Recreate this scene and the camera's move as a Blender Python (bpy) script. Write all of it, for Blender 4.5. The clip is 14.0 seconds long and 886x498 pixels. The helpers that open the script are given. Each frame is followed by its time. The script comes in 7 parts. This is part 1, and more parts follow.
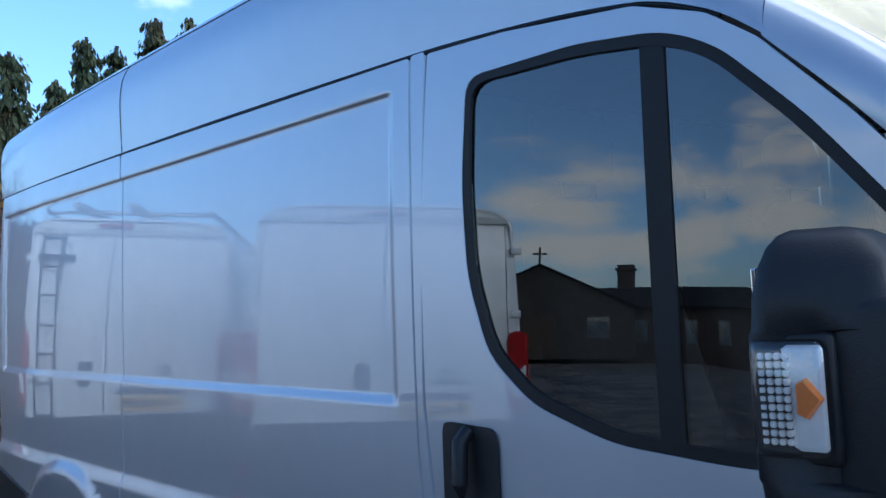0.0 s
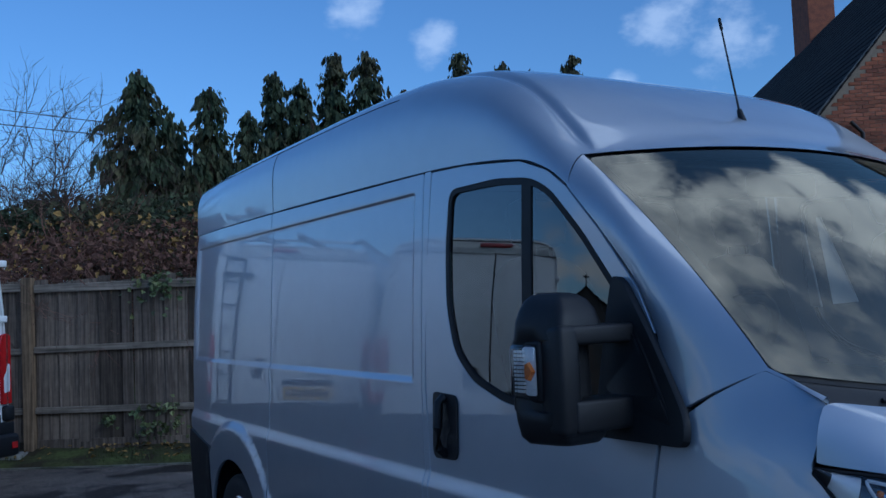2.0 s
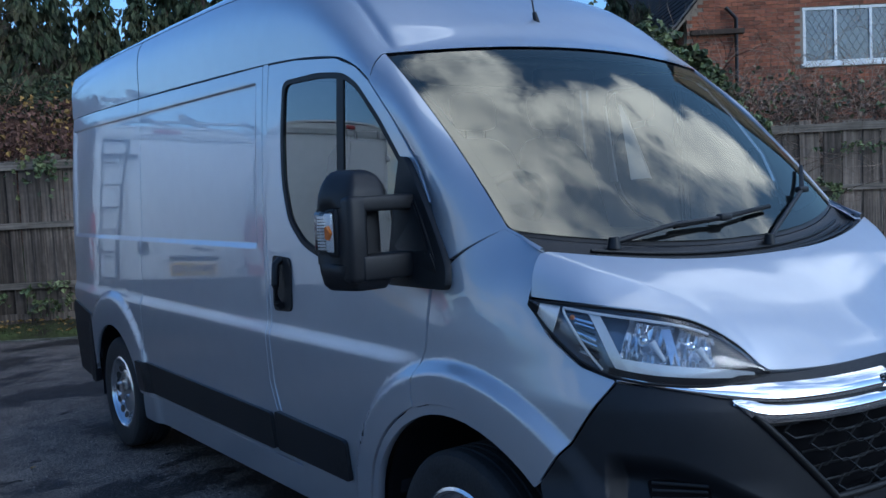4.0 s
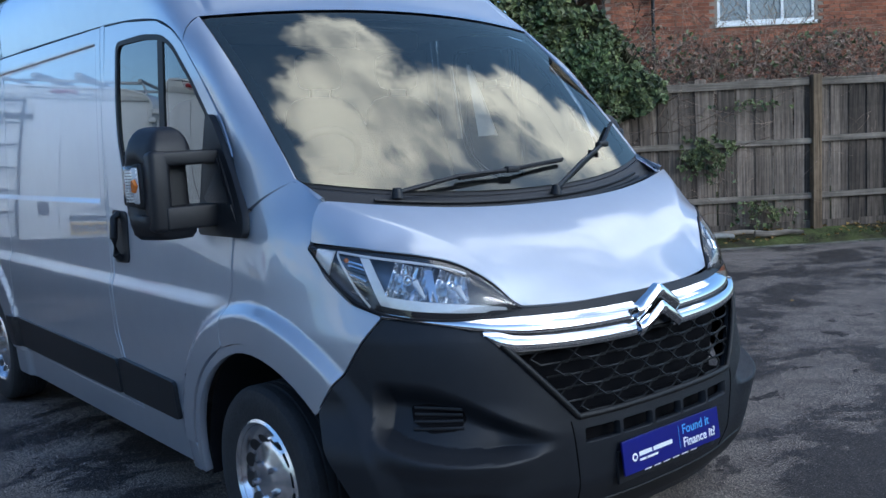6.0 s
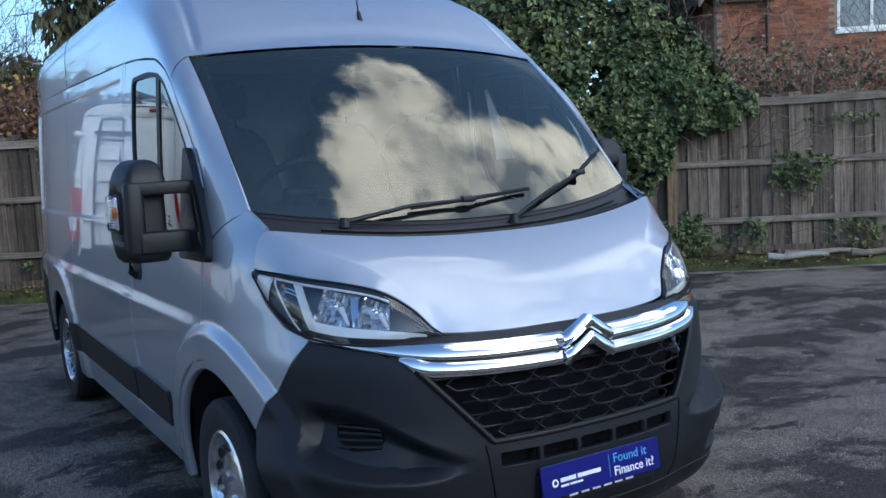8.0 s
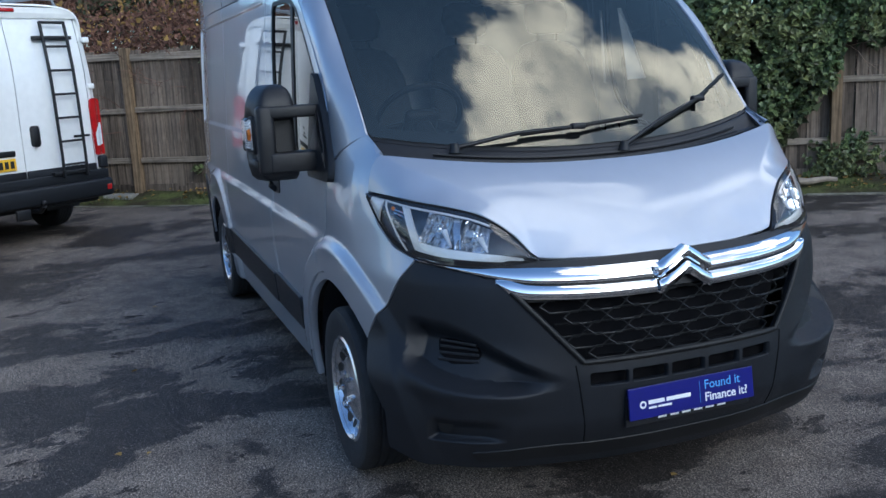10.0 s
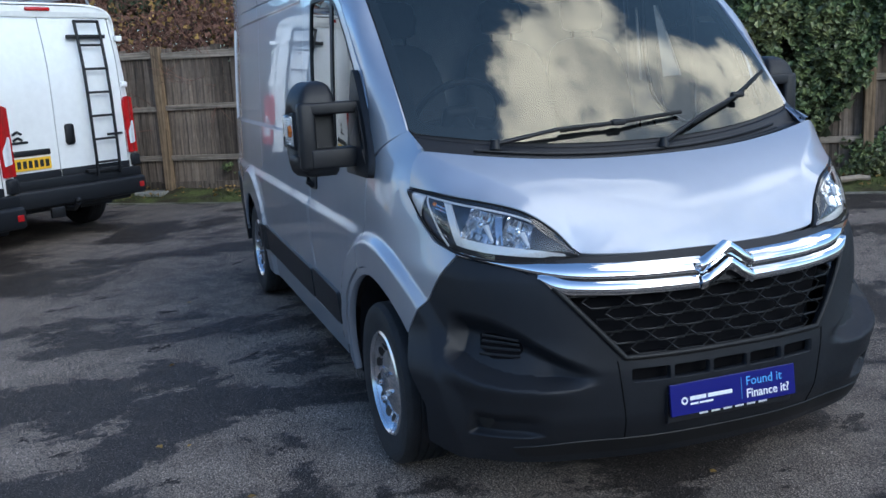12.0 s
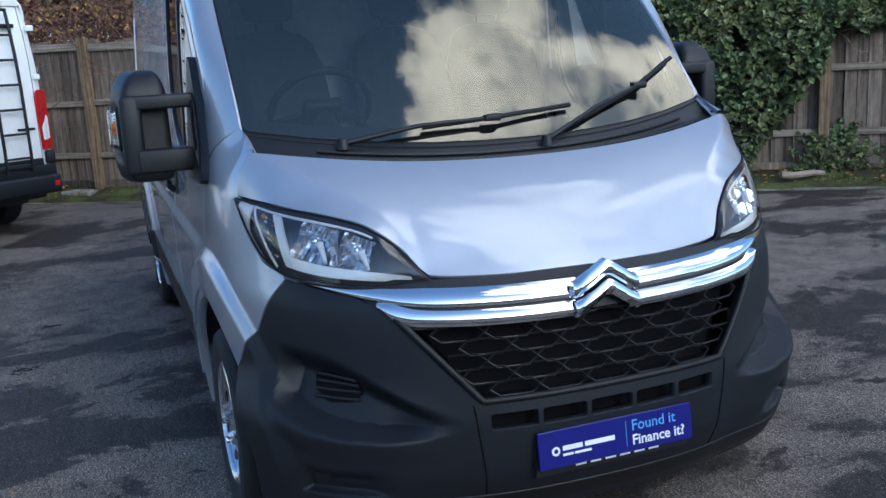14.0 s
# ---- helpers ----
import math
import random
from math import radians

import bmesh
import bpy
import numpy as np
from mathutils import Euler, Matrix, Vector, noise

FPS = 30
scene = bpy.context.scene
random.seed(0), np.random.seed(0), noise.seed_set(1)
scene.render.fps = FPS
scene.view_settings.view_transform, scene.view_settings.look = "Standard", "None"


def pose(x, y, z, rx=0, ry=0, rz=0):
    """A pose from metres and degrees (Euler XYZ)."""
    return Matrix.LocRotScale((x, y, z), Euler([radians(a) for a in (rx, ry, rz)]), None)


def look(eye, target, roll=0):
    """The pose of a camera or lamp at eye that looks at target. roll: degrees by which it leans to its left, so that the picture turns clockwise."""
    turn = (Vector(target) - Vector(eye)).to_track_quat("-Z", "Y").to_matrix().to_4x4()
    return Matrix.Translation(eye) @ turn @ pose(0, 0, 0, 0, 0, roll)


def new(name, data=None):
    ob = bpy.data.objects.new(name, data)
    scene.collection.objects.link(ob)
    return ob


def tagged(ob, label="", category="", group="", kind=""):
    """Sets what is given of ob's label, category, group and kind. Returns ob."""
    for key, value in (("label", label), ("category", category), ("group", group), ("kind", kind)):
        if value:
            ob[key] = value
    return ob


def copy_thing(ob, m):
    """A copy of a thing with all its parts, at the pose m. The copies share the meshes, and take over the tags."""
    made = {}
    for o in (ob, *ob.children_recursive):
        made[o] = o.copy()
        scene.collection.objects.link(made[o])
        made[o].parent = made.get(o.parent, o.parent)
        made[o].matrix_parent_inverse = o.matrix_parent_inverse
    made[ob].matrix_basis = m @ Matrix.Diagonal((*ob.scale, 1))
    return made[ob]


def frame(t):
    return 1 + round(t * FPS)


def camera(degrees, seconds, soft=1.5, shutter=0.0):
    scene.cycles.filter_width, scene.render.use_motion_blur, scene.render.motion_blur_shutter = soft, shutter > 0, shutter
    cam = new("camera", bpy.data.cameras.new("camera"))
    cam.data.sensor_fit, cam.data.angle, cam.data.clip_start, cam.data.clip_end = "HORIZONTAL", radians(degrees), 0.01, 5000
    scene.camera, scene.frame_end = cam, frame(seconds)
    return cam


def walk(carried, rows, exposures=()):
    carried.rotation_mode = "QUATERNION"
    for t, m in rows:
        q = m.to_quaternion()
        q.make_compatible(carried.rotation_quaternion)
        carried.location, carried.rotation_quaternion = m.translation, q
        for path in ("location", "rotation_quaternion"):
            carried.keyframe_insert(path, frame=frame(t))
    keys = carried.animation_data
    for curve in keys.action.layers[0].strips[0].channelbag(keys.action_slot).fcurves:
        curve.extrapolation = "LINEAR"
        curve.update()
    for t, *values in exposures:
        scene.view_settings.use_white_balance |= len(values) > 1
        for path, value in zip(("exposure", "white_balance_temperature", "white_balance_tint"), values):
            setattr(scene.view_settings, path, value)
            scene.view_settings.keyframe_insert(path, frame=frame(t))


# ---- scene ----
cam = camera(51.2, 14.0)
PATH = [
    (0, (0.238, -2.296, 1.558), (-1.251, -0.963, 1.632), -3.9),
    (0.5, (0.569, -2.475, 1.55), (-1.09, -1.367, 1.695), -2.3),
    (1, (0.95, -2.46, 1.512), (-0.766, -1.444, 1.657), -2.2),
    (1.5, (1.364, -2.561, 1.537), (-0.366, -1.565, 1.673), -2.4),
    (2, (1.652, -2.677, 1.572), (-0.059, -1.649, 1.695), -2.4),
    (2.5, (1.887, -2.692, 1.548), (0.207, -1.612, 1.662), -2.5),
    (3, (2.116, -2.691, 1.535), (0.449, -1.587, 1.59), -2.4),
    (3.2, (2.155, -2.723, 1.544), (0.49, -1.615, 1.54), -2.3),
    (5.3, (2.711, -2.732, 1.525), (1.171, -1.474, 1.31), -3.1),
    (5.5, (2.778, -2.668, 1.531), (1.238, -1.411, 1.312), -3.1),
    (6, (2.841, -2.478, 1.496), (1.306, -1.218, 1.263), -3.0),
    (6.5, (2.865, -2.224, 1.527), (1.337, -0.954, 1.295), -3.0),
    (7, (2.966, -2.019, 1.502), (1.419, -0.773, 1.277), -3.0),
    (7.5, (3.109, -1.95, 1.526), (1.472, -0.82, 1.315), -2.9),
    (8, (3.358, -2.006, 1.55), (1.651, -0.984, 1.348), -3.1),
    (8.5, (3.507, -1.985, 1.602), (1.775, -1.017, 1.349), -3.0),
    (9, (3.583, -1.887, 1.627), (1.824, -1.004, 1.274), -2.9),
    (9.2, (3.59, -1.861, 1.624), (1.81, -1.028, 1.253), -2.9),
    (11.3, (3.585, -1.953, 1.644), (1.724, -1.325, 1.263), -2.8),
    (11.5, (3.591, -1.958, 1.64), (1.732, -1.327, 1.258), -2.9),
    (12, (3.585, -1.953, 1.626), (1.73, -1.313, 1.24), -3.0),
    (12.5, (3.552, -1.825, 1.606), (1.701, -1.177, 1.214), -3.3),
    (13, (3.526, -1.651, 1.6), (1.677, -0.999, 1.206), -3.2),
    (13.5, (3.43, -1.502, 1.554), (1.584, -0.846, 1.154), -3.2),
    (14, (3.221, -1.35, 1.577), (1.385, -0.666, 1.175), -3.1),
]
walk(cam, [(t, look(eye, target, roll)) for t, eye, target, roll in PATH], [(0.0, 0.50, 5200, 10), (0.6, -0.36, 4950, 10), (1.2, -0.88, 4600, 10), (2.0, -0.82, 4600, 10), (3.2, -0.56, 4750, 10), (5.3, 0.42, 5260, 10), (9.0, 0.36, 5480, 10), (11.3, 0.44, 5600, 10), (14.0, 0.50, 5500, 10)])

# ---- world and sun ----
world = bpy.data.worlds.new("sky")
scene.world = world
world.use_nodes = True
WN, WL = world.node_tree.nodes, world.node_tree.links
WN.clear()
w_out = WN.new("ShaderNodeOutputWorld")
w_bg = WN.new("ShaderNodeBackground")
w_sky = WN.new("ShaderNodeTexSky")
w_sky.sky_type = "NISHITA"
w_sky.sun_disc = False
w_sky.sun_elevation = radians(26)
w_sky.sun_rotation = radians(75)
w_sky.air_density, w_sky.dust_density, w_sky.ozone_density = 1.0, 1.6, 1.4
w_co = WN.new("ShaderNodeTexCoord")


def w_math(kind, a, b=None):
    n = WN.new("ShaderNodeMath")
    n.operation = kind
    for k, v in enumerate((a, b)):
        if v is None:
            continue
        if isinstance(v, (int, float)):
            n.inputs[k].default_value = v
        else:
            WL.new(v, n.inputs[k])
    return n.outputs[0]


def w_range(value, a, b, c=0.0, d=1.0, smooth_=False):
    n = WN.new("ShaderNodeMapRange")
    n.interpolation_type = "SMOOTHSTEP" if smooth_ else "LINEAR"
    for k, v in zip(("From Min", "From Max", "To Min", "To Max"), (a, b, c, d)):
        n.inputs[k].default_value = v
    WL.new(value, n.inputs["Value"])
    return n.outputs["Result"]


def w_noise(scale, stretch=(1, 1, 1), detail=9.0, rough=0.55, shift=(0, 0, 0)):
    mp = WN.new("ShaderNodeMapping")
    mp.inputs["Scale"].default_value, mp.inputs["Location"].default_value = stretch, shift
    n = WN.new("ShaderNodeTexNoise")
    n.inputs["Scale"].default_value, n.inputs["Detail"].default_value, n.inputs["Roughness"].default_value = scale, detail, rough
    WL.new(w_co.outputs["Generated"], mp.inputs["Vector"])
    WL.new(mp.outputs["Vector"], n.inputs["Vector"])
    return n.outputs["Fac"]


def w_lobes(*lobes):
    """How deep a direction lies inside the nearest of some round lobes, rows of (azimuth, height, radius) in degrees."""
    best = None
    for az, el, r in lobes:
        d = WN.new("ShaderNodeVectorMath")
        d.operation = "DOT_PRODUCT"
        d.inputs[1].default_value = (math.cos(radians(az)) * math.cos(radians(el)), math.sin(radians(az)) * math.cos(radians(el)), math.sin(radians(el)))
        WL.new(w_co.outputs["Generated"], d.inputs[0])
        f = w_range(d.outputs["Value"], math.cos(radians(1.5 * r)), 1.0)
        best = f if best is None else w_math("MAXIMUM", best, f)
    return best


def w_over(below, color, fac):
    n = WN.new("ShaderNodeMix")
    n.data_type = "RGBA"
    WL.new(below, n.inputs["A"])
    if isinstance(color, tuple):
        n.inputs["B"].default_value = (*color, 1)
    else:
        WL.new(color, n.inputs["B"])
    WL.new(fac, n.inputs["Factor"])
    return n.outputs["Result"]


w_tint = WN.new("ShaderNodeMix")
w_tint.data_type, w_tint.blend_type = "RGBA", "MULTIPLY"
w_tint.inputs["Factor"].default_value = 1.0
w_tint.inputs["B"].default_value = (0.80, 0.92, 1.00, 1)
WL.new(w_sky.outputs["Color"], w_tint.inputs["A"])
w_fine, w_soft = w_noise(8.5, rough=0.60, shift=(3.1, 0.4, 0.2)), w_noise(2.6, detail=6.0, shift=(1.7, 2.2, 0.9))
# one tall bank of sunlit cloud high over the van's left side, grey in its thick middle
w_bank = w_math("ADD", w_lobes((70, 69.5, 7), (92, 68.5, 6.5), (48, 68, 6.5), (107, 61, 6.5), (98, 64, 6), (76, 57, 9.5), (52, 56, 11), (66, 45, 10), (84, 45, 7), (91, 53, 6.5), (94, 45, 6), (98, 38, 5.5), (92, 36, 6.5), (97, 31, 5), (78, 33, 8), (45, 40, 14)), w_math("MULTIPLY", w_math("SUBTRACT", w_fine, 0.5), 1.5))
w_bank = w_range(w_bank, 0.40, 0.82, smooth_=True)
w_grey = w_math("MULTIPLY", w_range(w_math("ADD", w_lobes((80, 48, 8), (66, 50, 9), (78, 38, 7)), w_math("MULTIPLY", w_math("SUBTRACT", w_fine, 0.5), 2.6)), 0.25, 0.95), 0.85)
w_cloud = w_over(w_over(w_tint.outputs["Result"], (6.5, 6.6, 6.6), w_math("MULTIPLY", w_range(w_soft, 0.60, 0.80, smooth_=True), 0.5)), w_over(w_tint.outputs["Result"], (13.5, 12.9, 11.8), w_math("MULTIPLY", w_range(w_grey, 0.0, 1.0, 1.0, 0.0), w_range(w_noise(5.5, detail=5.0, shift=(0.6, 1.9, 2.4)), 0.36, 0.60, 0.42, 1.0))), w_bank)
# small fair-weather puffs over the trees
w_puff = w_math("ADD", w_lobes((154, 18, 1.5), (149, 16.3, 1.4), (134.5, 16.5, 2.2), (131, 15, 2.4), (137.5, 13, 0.9)), w_math("MULTIPLY", w_math("SUBTRACT", w_noise(24.0, (1, 1, 1.6)), 0.5), 1.9))
w_cloud = w_over(w_cloud, (7.0, 7.0, 6.8), w_math("MULTIPLY", w_range(w_puff, 0.42, 1.30, smooth_=True), 0.50))
# long low streaks of cloud beyond the hall
w_low = w_math("ADD", w_lobes((-131, 8.5, 5.5), (-122, 7.0, 6), (-112, 10.5, 6), (-101, 9, 6), (-140, 6, 5), (-88, 8, 8)), w_math("MULTIPLY", w_math("SUBTRACT", w_noise(5.0, (1, 1, 3.6), shift=(0.3, 0.1, 0.25)), 0.5), 2.6))
w_cloud = w_over(w_cloud, (7.2, 6.4, 5.0), w_math("MULTIPLY", w_range(w_low, 0.48, 1.15, smooth_=True), 0.8))
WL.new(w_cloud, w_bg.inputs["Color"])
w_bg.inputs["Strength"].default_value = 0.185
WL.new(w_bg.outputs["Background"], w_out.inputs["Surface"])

sun = new("sun", bpy.data.lights.new("sun", "SUN"))
sun.data.energy, sun.data.angle, sun.data.color = 0.46, radians(20), (1.0, 0.93, 0.82)
sun.matrix_world = look((0, 0, 0), (-0.87, -0.23, -0.44))


# ---- materials ----
def shader(name, color, rough=0.5, metal=0.0, coat=0.0, vary=0.0, scale=8.0, bump=0.0, bump_scale=60.0, spec=0.5, second=None, edges=(0.4, 0.65), random=0.0):
    """A principled material whose colour varies by noise at two scales, with a fine bump."""
    m = bpy.data.materials.new(name)
    m.use_nodes = True
    n, l = m.node_tree.nodes, m.node_tree.links
    b = n["Principled BSDF"]
    b.inputs["Roughness"].default_value = rough
    b.inputs["Metallic"].default_value = metal
    b.inputs["Coat Weight"].default_value = coat
    b.inputs["Coat Roughness"].default_value = 0.04
    b.inputs["Specular IOR Level"].default_value = spec
    b.inputs["Base Color"].default_value = (*color, 1)
    co = n.new("ShaderNodeTexCoord")
    if vary or second:
        n1 = n.new("ShaderNodeTexNoise")
        n1.inputs["Scale"].default_value, n1.inputs["Detail"].default_value = scale, 6
        n2 = n.new("ShaderNodeTexNoise")
        n2.inputs["Scale"].default_value, n2.inputs["Detail"].default_value = scale * 9, 4
        l.new(co.outputs["Object"], n1.inputs["Vector"])
        l.new(co.outputs["Object"], n2.inputs["Vector"])
        ramp = n.new("ShaderNodeValToRGB")
        ramp.color_ramp.elements[0].position, ramp.color_ramp.elements[1].position = edges
        l.new(n1.outputs["Fac"], ramp.inputs["Fac"])
        mix = n.new("ShaderNodeMix")
        mix.data_type = "RGBA"
        mix.inputs["A"].default_value = (*color, 1)
        mix.inputs["B"].default_value = (*(second or [c * (1 - vary) for c in color]), 1)
        l.new(ramp.outputs["Color"], mix.inputs["Factor"])
        hsv = n.new("ShaderNodeHueSaturation")
        l.new(mix.outputs["Result"], hsv.inputs["Color"])
        mr = n.new("ShaderNodeMapRange")
        mr.inputs["From Min"].default_value, mr.inputs["From Max"].default_value = 0.3, 0.7
        mr.inputs["To Min"].default_value, mr.inputs["To Max"].default_value = 1 - vary * 0.6, 1 + vary * 0.6
        l.new(n2.outputs["Fac"], mr.inputs["Value"])
        value = mr.outputs["Result"]
        if random:
            info = n.new("ShaderNodeObjectInfo")
            geo = n.new("ShaderNodeNewGeometry")
            add = n.new("ShaderNodeMath")
            add.operation = "ADD"
            l.new(info.outputs["Random"], add.inputs[0])
            l.new(geo.outputs["Random Per Island"], add.inputs[1])
            fr = n.new("ShaderNodeMath")
            fr.operation = "FRACT"
            l.new(add.outputs[0], fr.inputs[0])
            r2 = n.new("ShaderNodeMapRange")
            r2.inputs["To Min"].default_value, r2.inputs["To Max"].default_value = 1 - random, 1 + random
            l.new(fr.outputs[0], r2.inputs["Value"])
            mul = n.new("ShaderNodeMath")
            mul.operation = "MULTIPLY"
            l.new(value, mul.inputs[0])
            l.new(r2.outputs["Result"], mul.inputs[1])
            value = mul.outputs[0]
        l.new(value, hsv.inputs["Value"])
        l.new(hsv.outputs["Color"], b.inputs["Base Color"])
    if bump:
        n3 = n.new("ShaderNodeTexNoise")
        n3.inputs["Scale"].default_value, n3.inputs["Detail"].default_value = bump_scale, 5
        l.new(co.outputs["Object"], n3.inputs["Vector"])
        bp = n.new("ShaderNodeBump")
        bp.inputs["Strength"].default_value = bump
        bp.inputs["Distance"].default_value = 0.01
        l.new(n3.outputs["Fac"], bp.inputs["Height"])
        l.new(bp.outputs["Normal"], b.inputs["Normal"])
    return m


def glass(name, tint, ior=1.6, rough=0.0, gloss=(1, 1, 1)):
    """Thin car glass: what lies behind is tinted, the gloss follows Fresnel."""
    m = bpy.data.materials.new(name)
    m.use_nodes = True
    n, l = m.node_tree.nodes, m.node_tree.links
    n.clear()
    out = n.new("ShaderNodeOutputMaterial")
    tr = n.new("ShaderNodeBsdfTransparent")
    tr.inputs["Color"].default_value = (*tint, 1)
    gl = n.new("ShaderNodeBsdfGlossy")
    gl.inputs["Roughness"].default_value = rough
    gl.inputs["Color"].default_value = (*gloss, 1)
    fr = n.new("ShaderNodeFresnel")
    fr.inputs["IOR"].default_value = ior
    mx = n.new("ShaderNodeMixShader")
    l.new(fr.outputs[0], mx.inputs[0])
    l.new(tr.outputs[0], mx.inputs[1])
    l.new(gl.outputs[0], mx.inputs[2])
    l.new(mx.outputs[0], out.inputs["Surface"])
    return m


PAINT = shader("silver_paint", (0.415, 0.445, 0.50), 0.47, 0.76, 1.0, vary=0.03, scale=1.2)
PAINT.node_tree.nodes["Principled BSDF"].inputs["Coat Roughness"].default_value = 0.015
PAINT.node_tree.nodes["Principled BSDF"].inputs["Coat IOR"].default_value = 1.65
WHITE = shader("white_van_paint", (0.80, 0.81, 0.80), 0.35, 0.0, 0.8, vary=0.05, scale=1.5)
BUMPER = shader("grey_bumper_plastic", (0.0108, 0.0125, 0.0160), 0.46, spec=0.30, vary=0.12, scale=3, bump=0.12, bump_scale=420)
BLACK = shader("black_plastic", (0.0115, 0.0122, 0.0145), 0.46, spec=0.34, vary=0.2, scale=6, bump=0.1, bump_scale=300)
RUBBER = shader("black_rubber", (0.009, 0.009, 0.010), 0.55, spec=0.3, vary=0.2, scale=10)
DARK = shader("dark_trim_inside", (0.030, 0.031, 0.034), 0.8, vary=0.2, scale=5)
SEAT = shader("dark_seat_cloth", (0.035, 0.037, 0.042), 0.9, vary=0.25, scale=30, bump=0.3, bump_scale=400)
LINER = shader("pale_bulkhead", (0.60, 0.61, 0.62), 0.7, vary=0.1, scale=3)
LAMP = shader("lamp_silver", (0.62, 0.64, 0.68), 0.12, 0.95, vary=0.06, scale=10)
LAMPGREY = shader("lamp_grey", (0.20, 0.21, 0.235), 0.26, 0.6, vary=0.15, scale=10)
# near-black: shade put into hollows as colour, and the dark joints
SHADE_AND_JOINT = shader("shade_and_joint_black", (0.006, 0.006, 0.007), 0.9, spec=0.05)
GRILLE = shader("grille_plastic", (0.008, 0.0085, 0.009), 0.5, spec=0.3, vary=0.2, scale=8)
CHROME = shader("chrome", (0.86, 0.87, 0.88), 0.06, 1.0)
ALLOY = shader("silver_wheel_cover", (0.66, 0.67, 0.70), 0.20, 0.92, 0.4, vary=0.08, scale=12)
TYRE = shader("tyre_rubber", (0.020, 0.020, 0.021), 0.75, vary=0.3, scale=14, bump=0.3, bump_scale=90)
GLASS = glass("car_glass", (0.60, 0.66, 0.68), 2.2, gloss=(1.0, 0.94, 0.75))
SIDE_GLASS = glass("side_glass", (0.22, 0.26, 0.26), 2.0)
CLEAR = glass("clear_lens", (0.93, 0.95, 0.97), 1.7)
AMBER = shader("amber_reflector", (0.75, 0.22, 0.03), 0.25, vary=0.1, scale=30)
REDLENS = shader("red_lamp_lens", (0.42, 0.010, 0.012), 0.15, coat=0.8, vary=0.15, scale=20)
PALELENS = shader("pale_lamp_lens", (0.78, 0.80, 0.82), 0.15, coat=0.6, vary=0.1, scale=20)
BLUE = shader("blue_plate", (0.006, 0.008, 0.155), 0.3, vary=0.05, scale=10)
LETTER = shader("white_lettering", (0.82, 0.83, 0.85), 0.5, vary=0.03, scale=30)
LETTER_BLUE = shader("pale_blue_lettering", (0.12, 0.42, 0.80), 0.5, vary=0.03, scale=30)
YELLOW = shader("yellow_plate", (0.80, 0.48, 0.02), 0.4, vary=0.05, scale=20)
INK = shader("black_ink", (0.012, 0.012, 0.012), 0.5, vary=0.05, scale=20)


# ---- mesh helpers ----
def link_mesh(name, verts, faces, mat, parent=None, label="", normals=None, smooth=True):
    me = bpy.data.meshes.new(name)
    me.from_pydata([tuple(v) for v in verts], [], faces)
    me.update()
    if smooth:
        me.polygons.foreach_set("use_smooth", [True] * len(me.polygons))
    if normals is not None:
        me.normals_split_custom_set_from_vertices([tuple(v) for v in normals])
    me.materials.append(mat)
    ob = new(name, me)
    if parent:
        ob.parent = parent
    if label:
        ob["label"] = label
    return ob


def part(name, bm, mat, parent=None, label="", smooth=None):
    """Links a bmesh as one mesh object under a thing or a part. smooth: the angle in degrees above which edges stay sharp."""
    bmesh.ops.recalc_face_normals(bm, faces=bm.faces)
    if smooth:
        for f in bm.faces:
            f.smooth = True
        for e in bm.edges:
            if len(e.link_faces) == 2 and e.calc_face_angle(0) > radians(smooth):
                e.smooth = False
    me = bpy.data.meshes.new(name)
    bm.to_mesh(me)
    bm.free()
    me.materials.append(mat)
    ob = new(name, me)
    if parent:
        ob.parent = parent
    if label:
        ob["label"] = label
    return ob


def thing(name, label, category, m=None, group="", kind=""):
    ob = new(name)
    ob.empty_display_size = 0.2
    if m is not None:
        ob.matrix_basis = m
    return tagged(ob, label, category, group, kind)


def box(bm, x0, x1, y0, y1, z0, z1, bevel=0.0, m=None, segments=2):
    """Adds a bevelled box to bm."""
    t = Matrix.Translation(((x0 + x1) / 2, (y0 + y1) / 2, (z0 + z1) / 2)) @ Matrix.Diagonal((abs(x1 - x0), abs(y1 - y0), abs(z1 - z0), 1))
    if m is not None:
        t = m @ t
    made = bmesh.ops.create_cube(bm, size=1, matrix=t)["verts"]
    if bevel:
        edges = list({e for v in made for e in v.link_edges})
        bmesh.ops.bevel(bm, geom=edges, offset=bevel, segments=segments, profile=0.5, affect="EDGES")
    return made


def tube(bm, points, radius, sides=8, taper=None, cap=True):
    """Adds a round bar along points to bm."""
    rings = []
    pts = [Vector(p) for p in points]
    for i, p in enumerate(pts):
        d = (pts[min(i + 1, len(pts) - 1)] - pts[max(i - 1, 0)]).normalized()
        q = d.to_track_quat("Z", "Y").to_matrix()
        r = radius if taper is None else radius + (taper - radius) * i / (len(pts) - 1)
        rings.append([bm.verts.new(p + q @ Vector((r * math.cos(k * math.tau / sides), r * math.sin(k * math.tau / sides), 0))) for k in range(sides)])
    for a, b in zip(rings, rings[1:]):
        for k in range(sides):
            bm.faces.new((a[k], a[(k + 1) % sides], b[(k + 1) % sides], b[k]))
    if cap:
        bm.faces.new(rings[0][::-1])
        bm.faces.new(rings[-1])


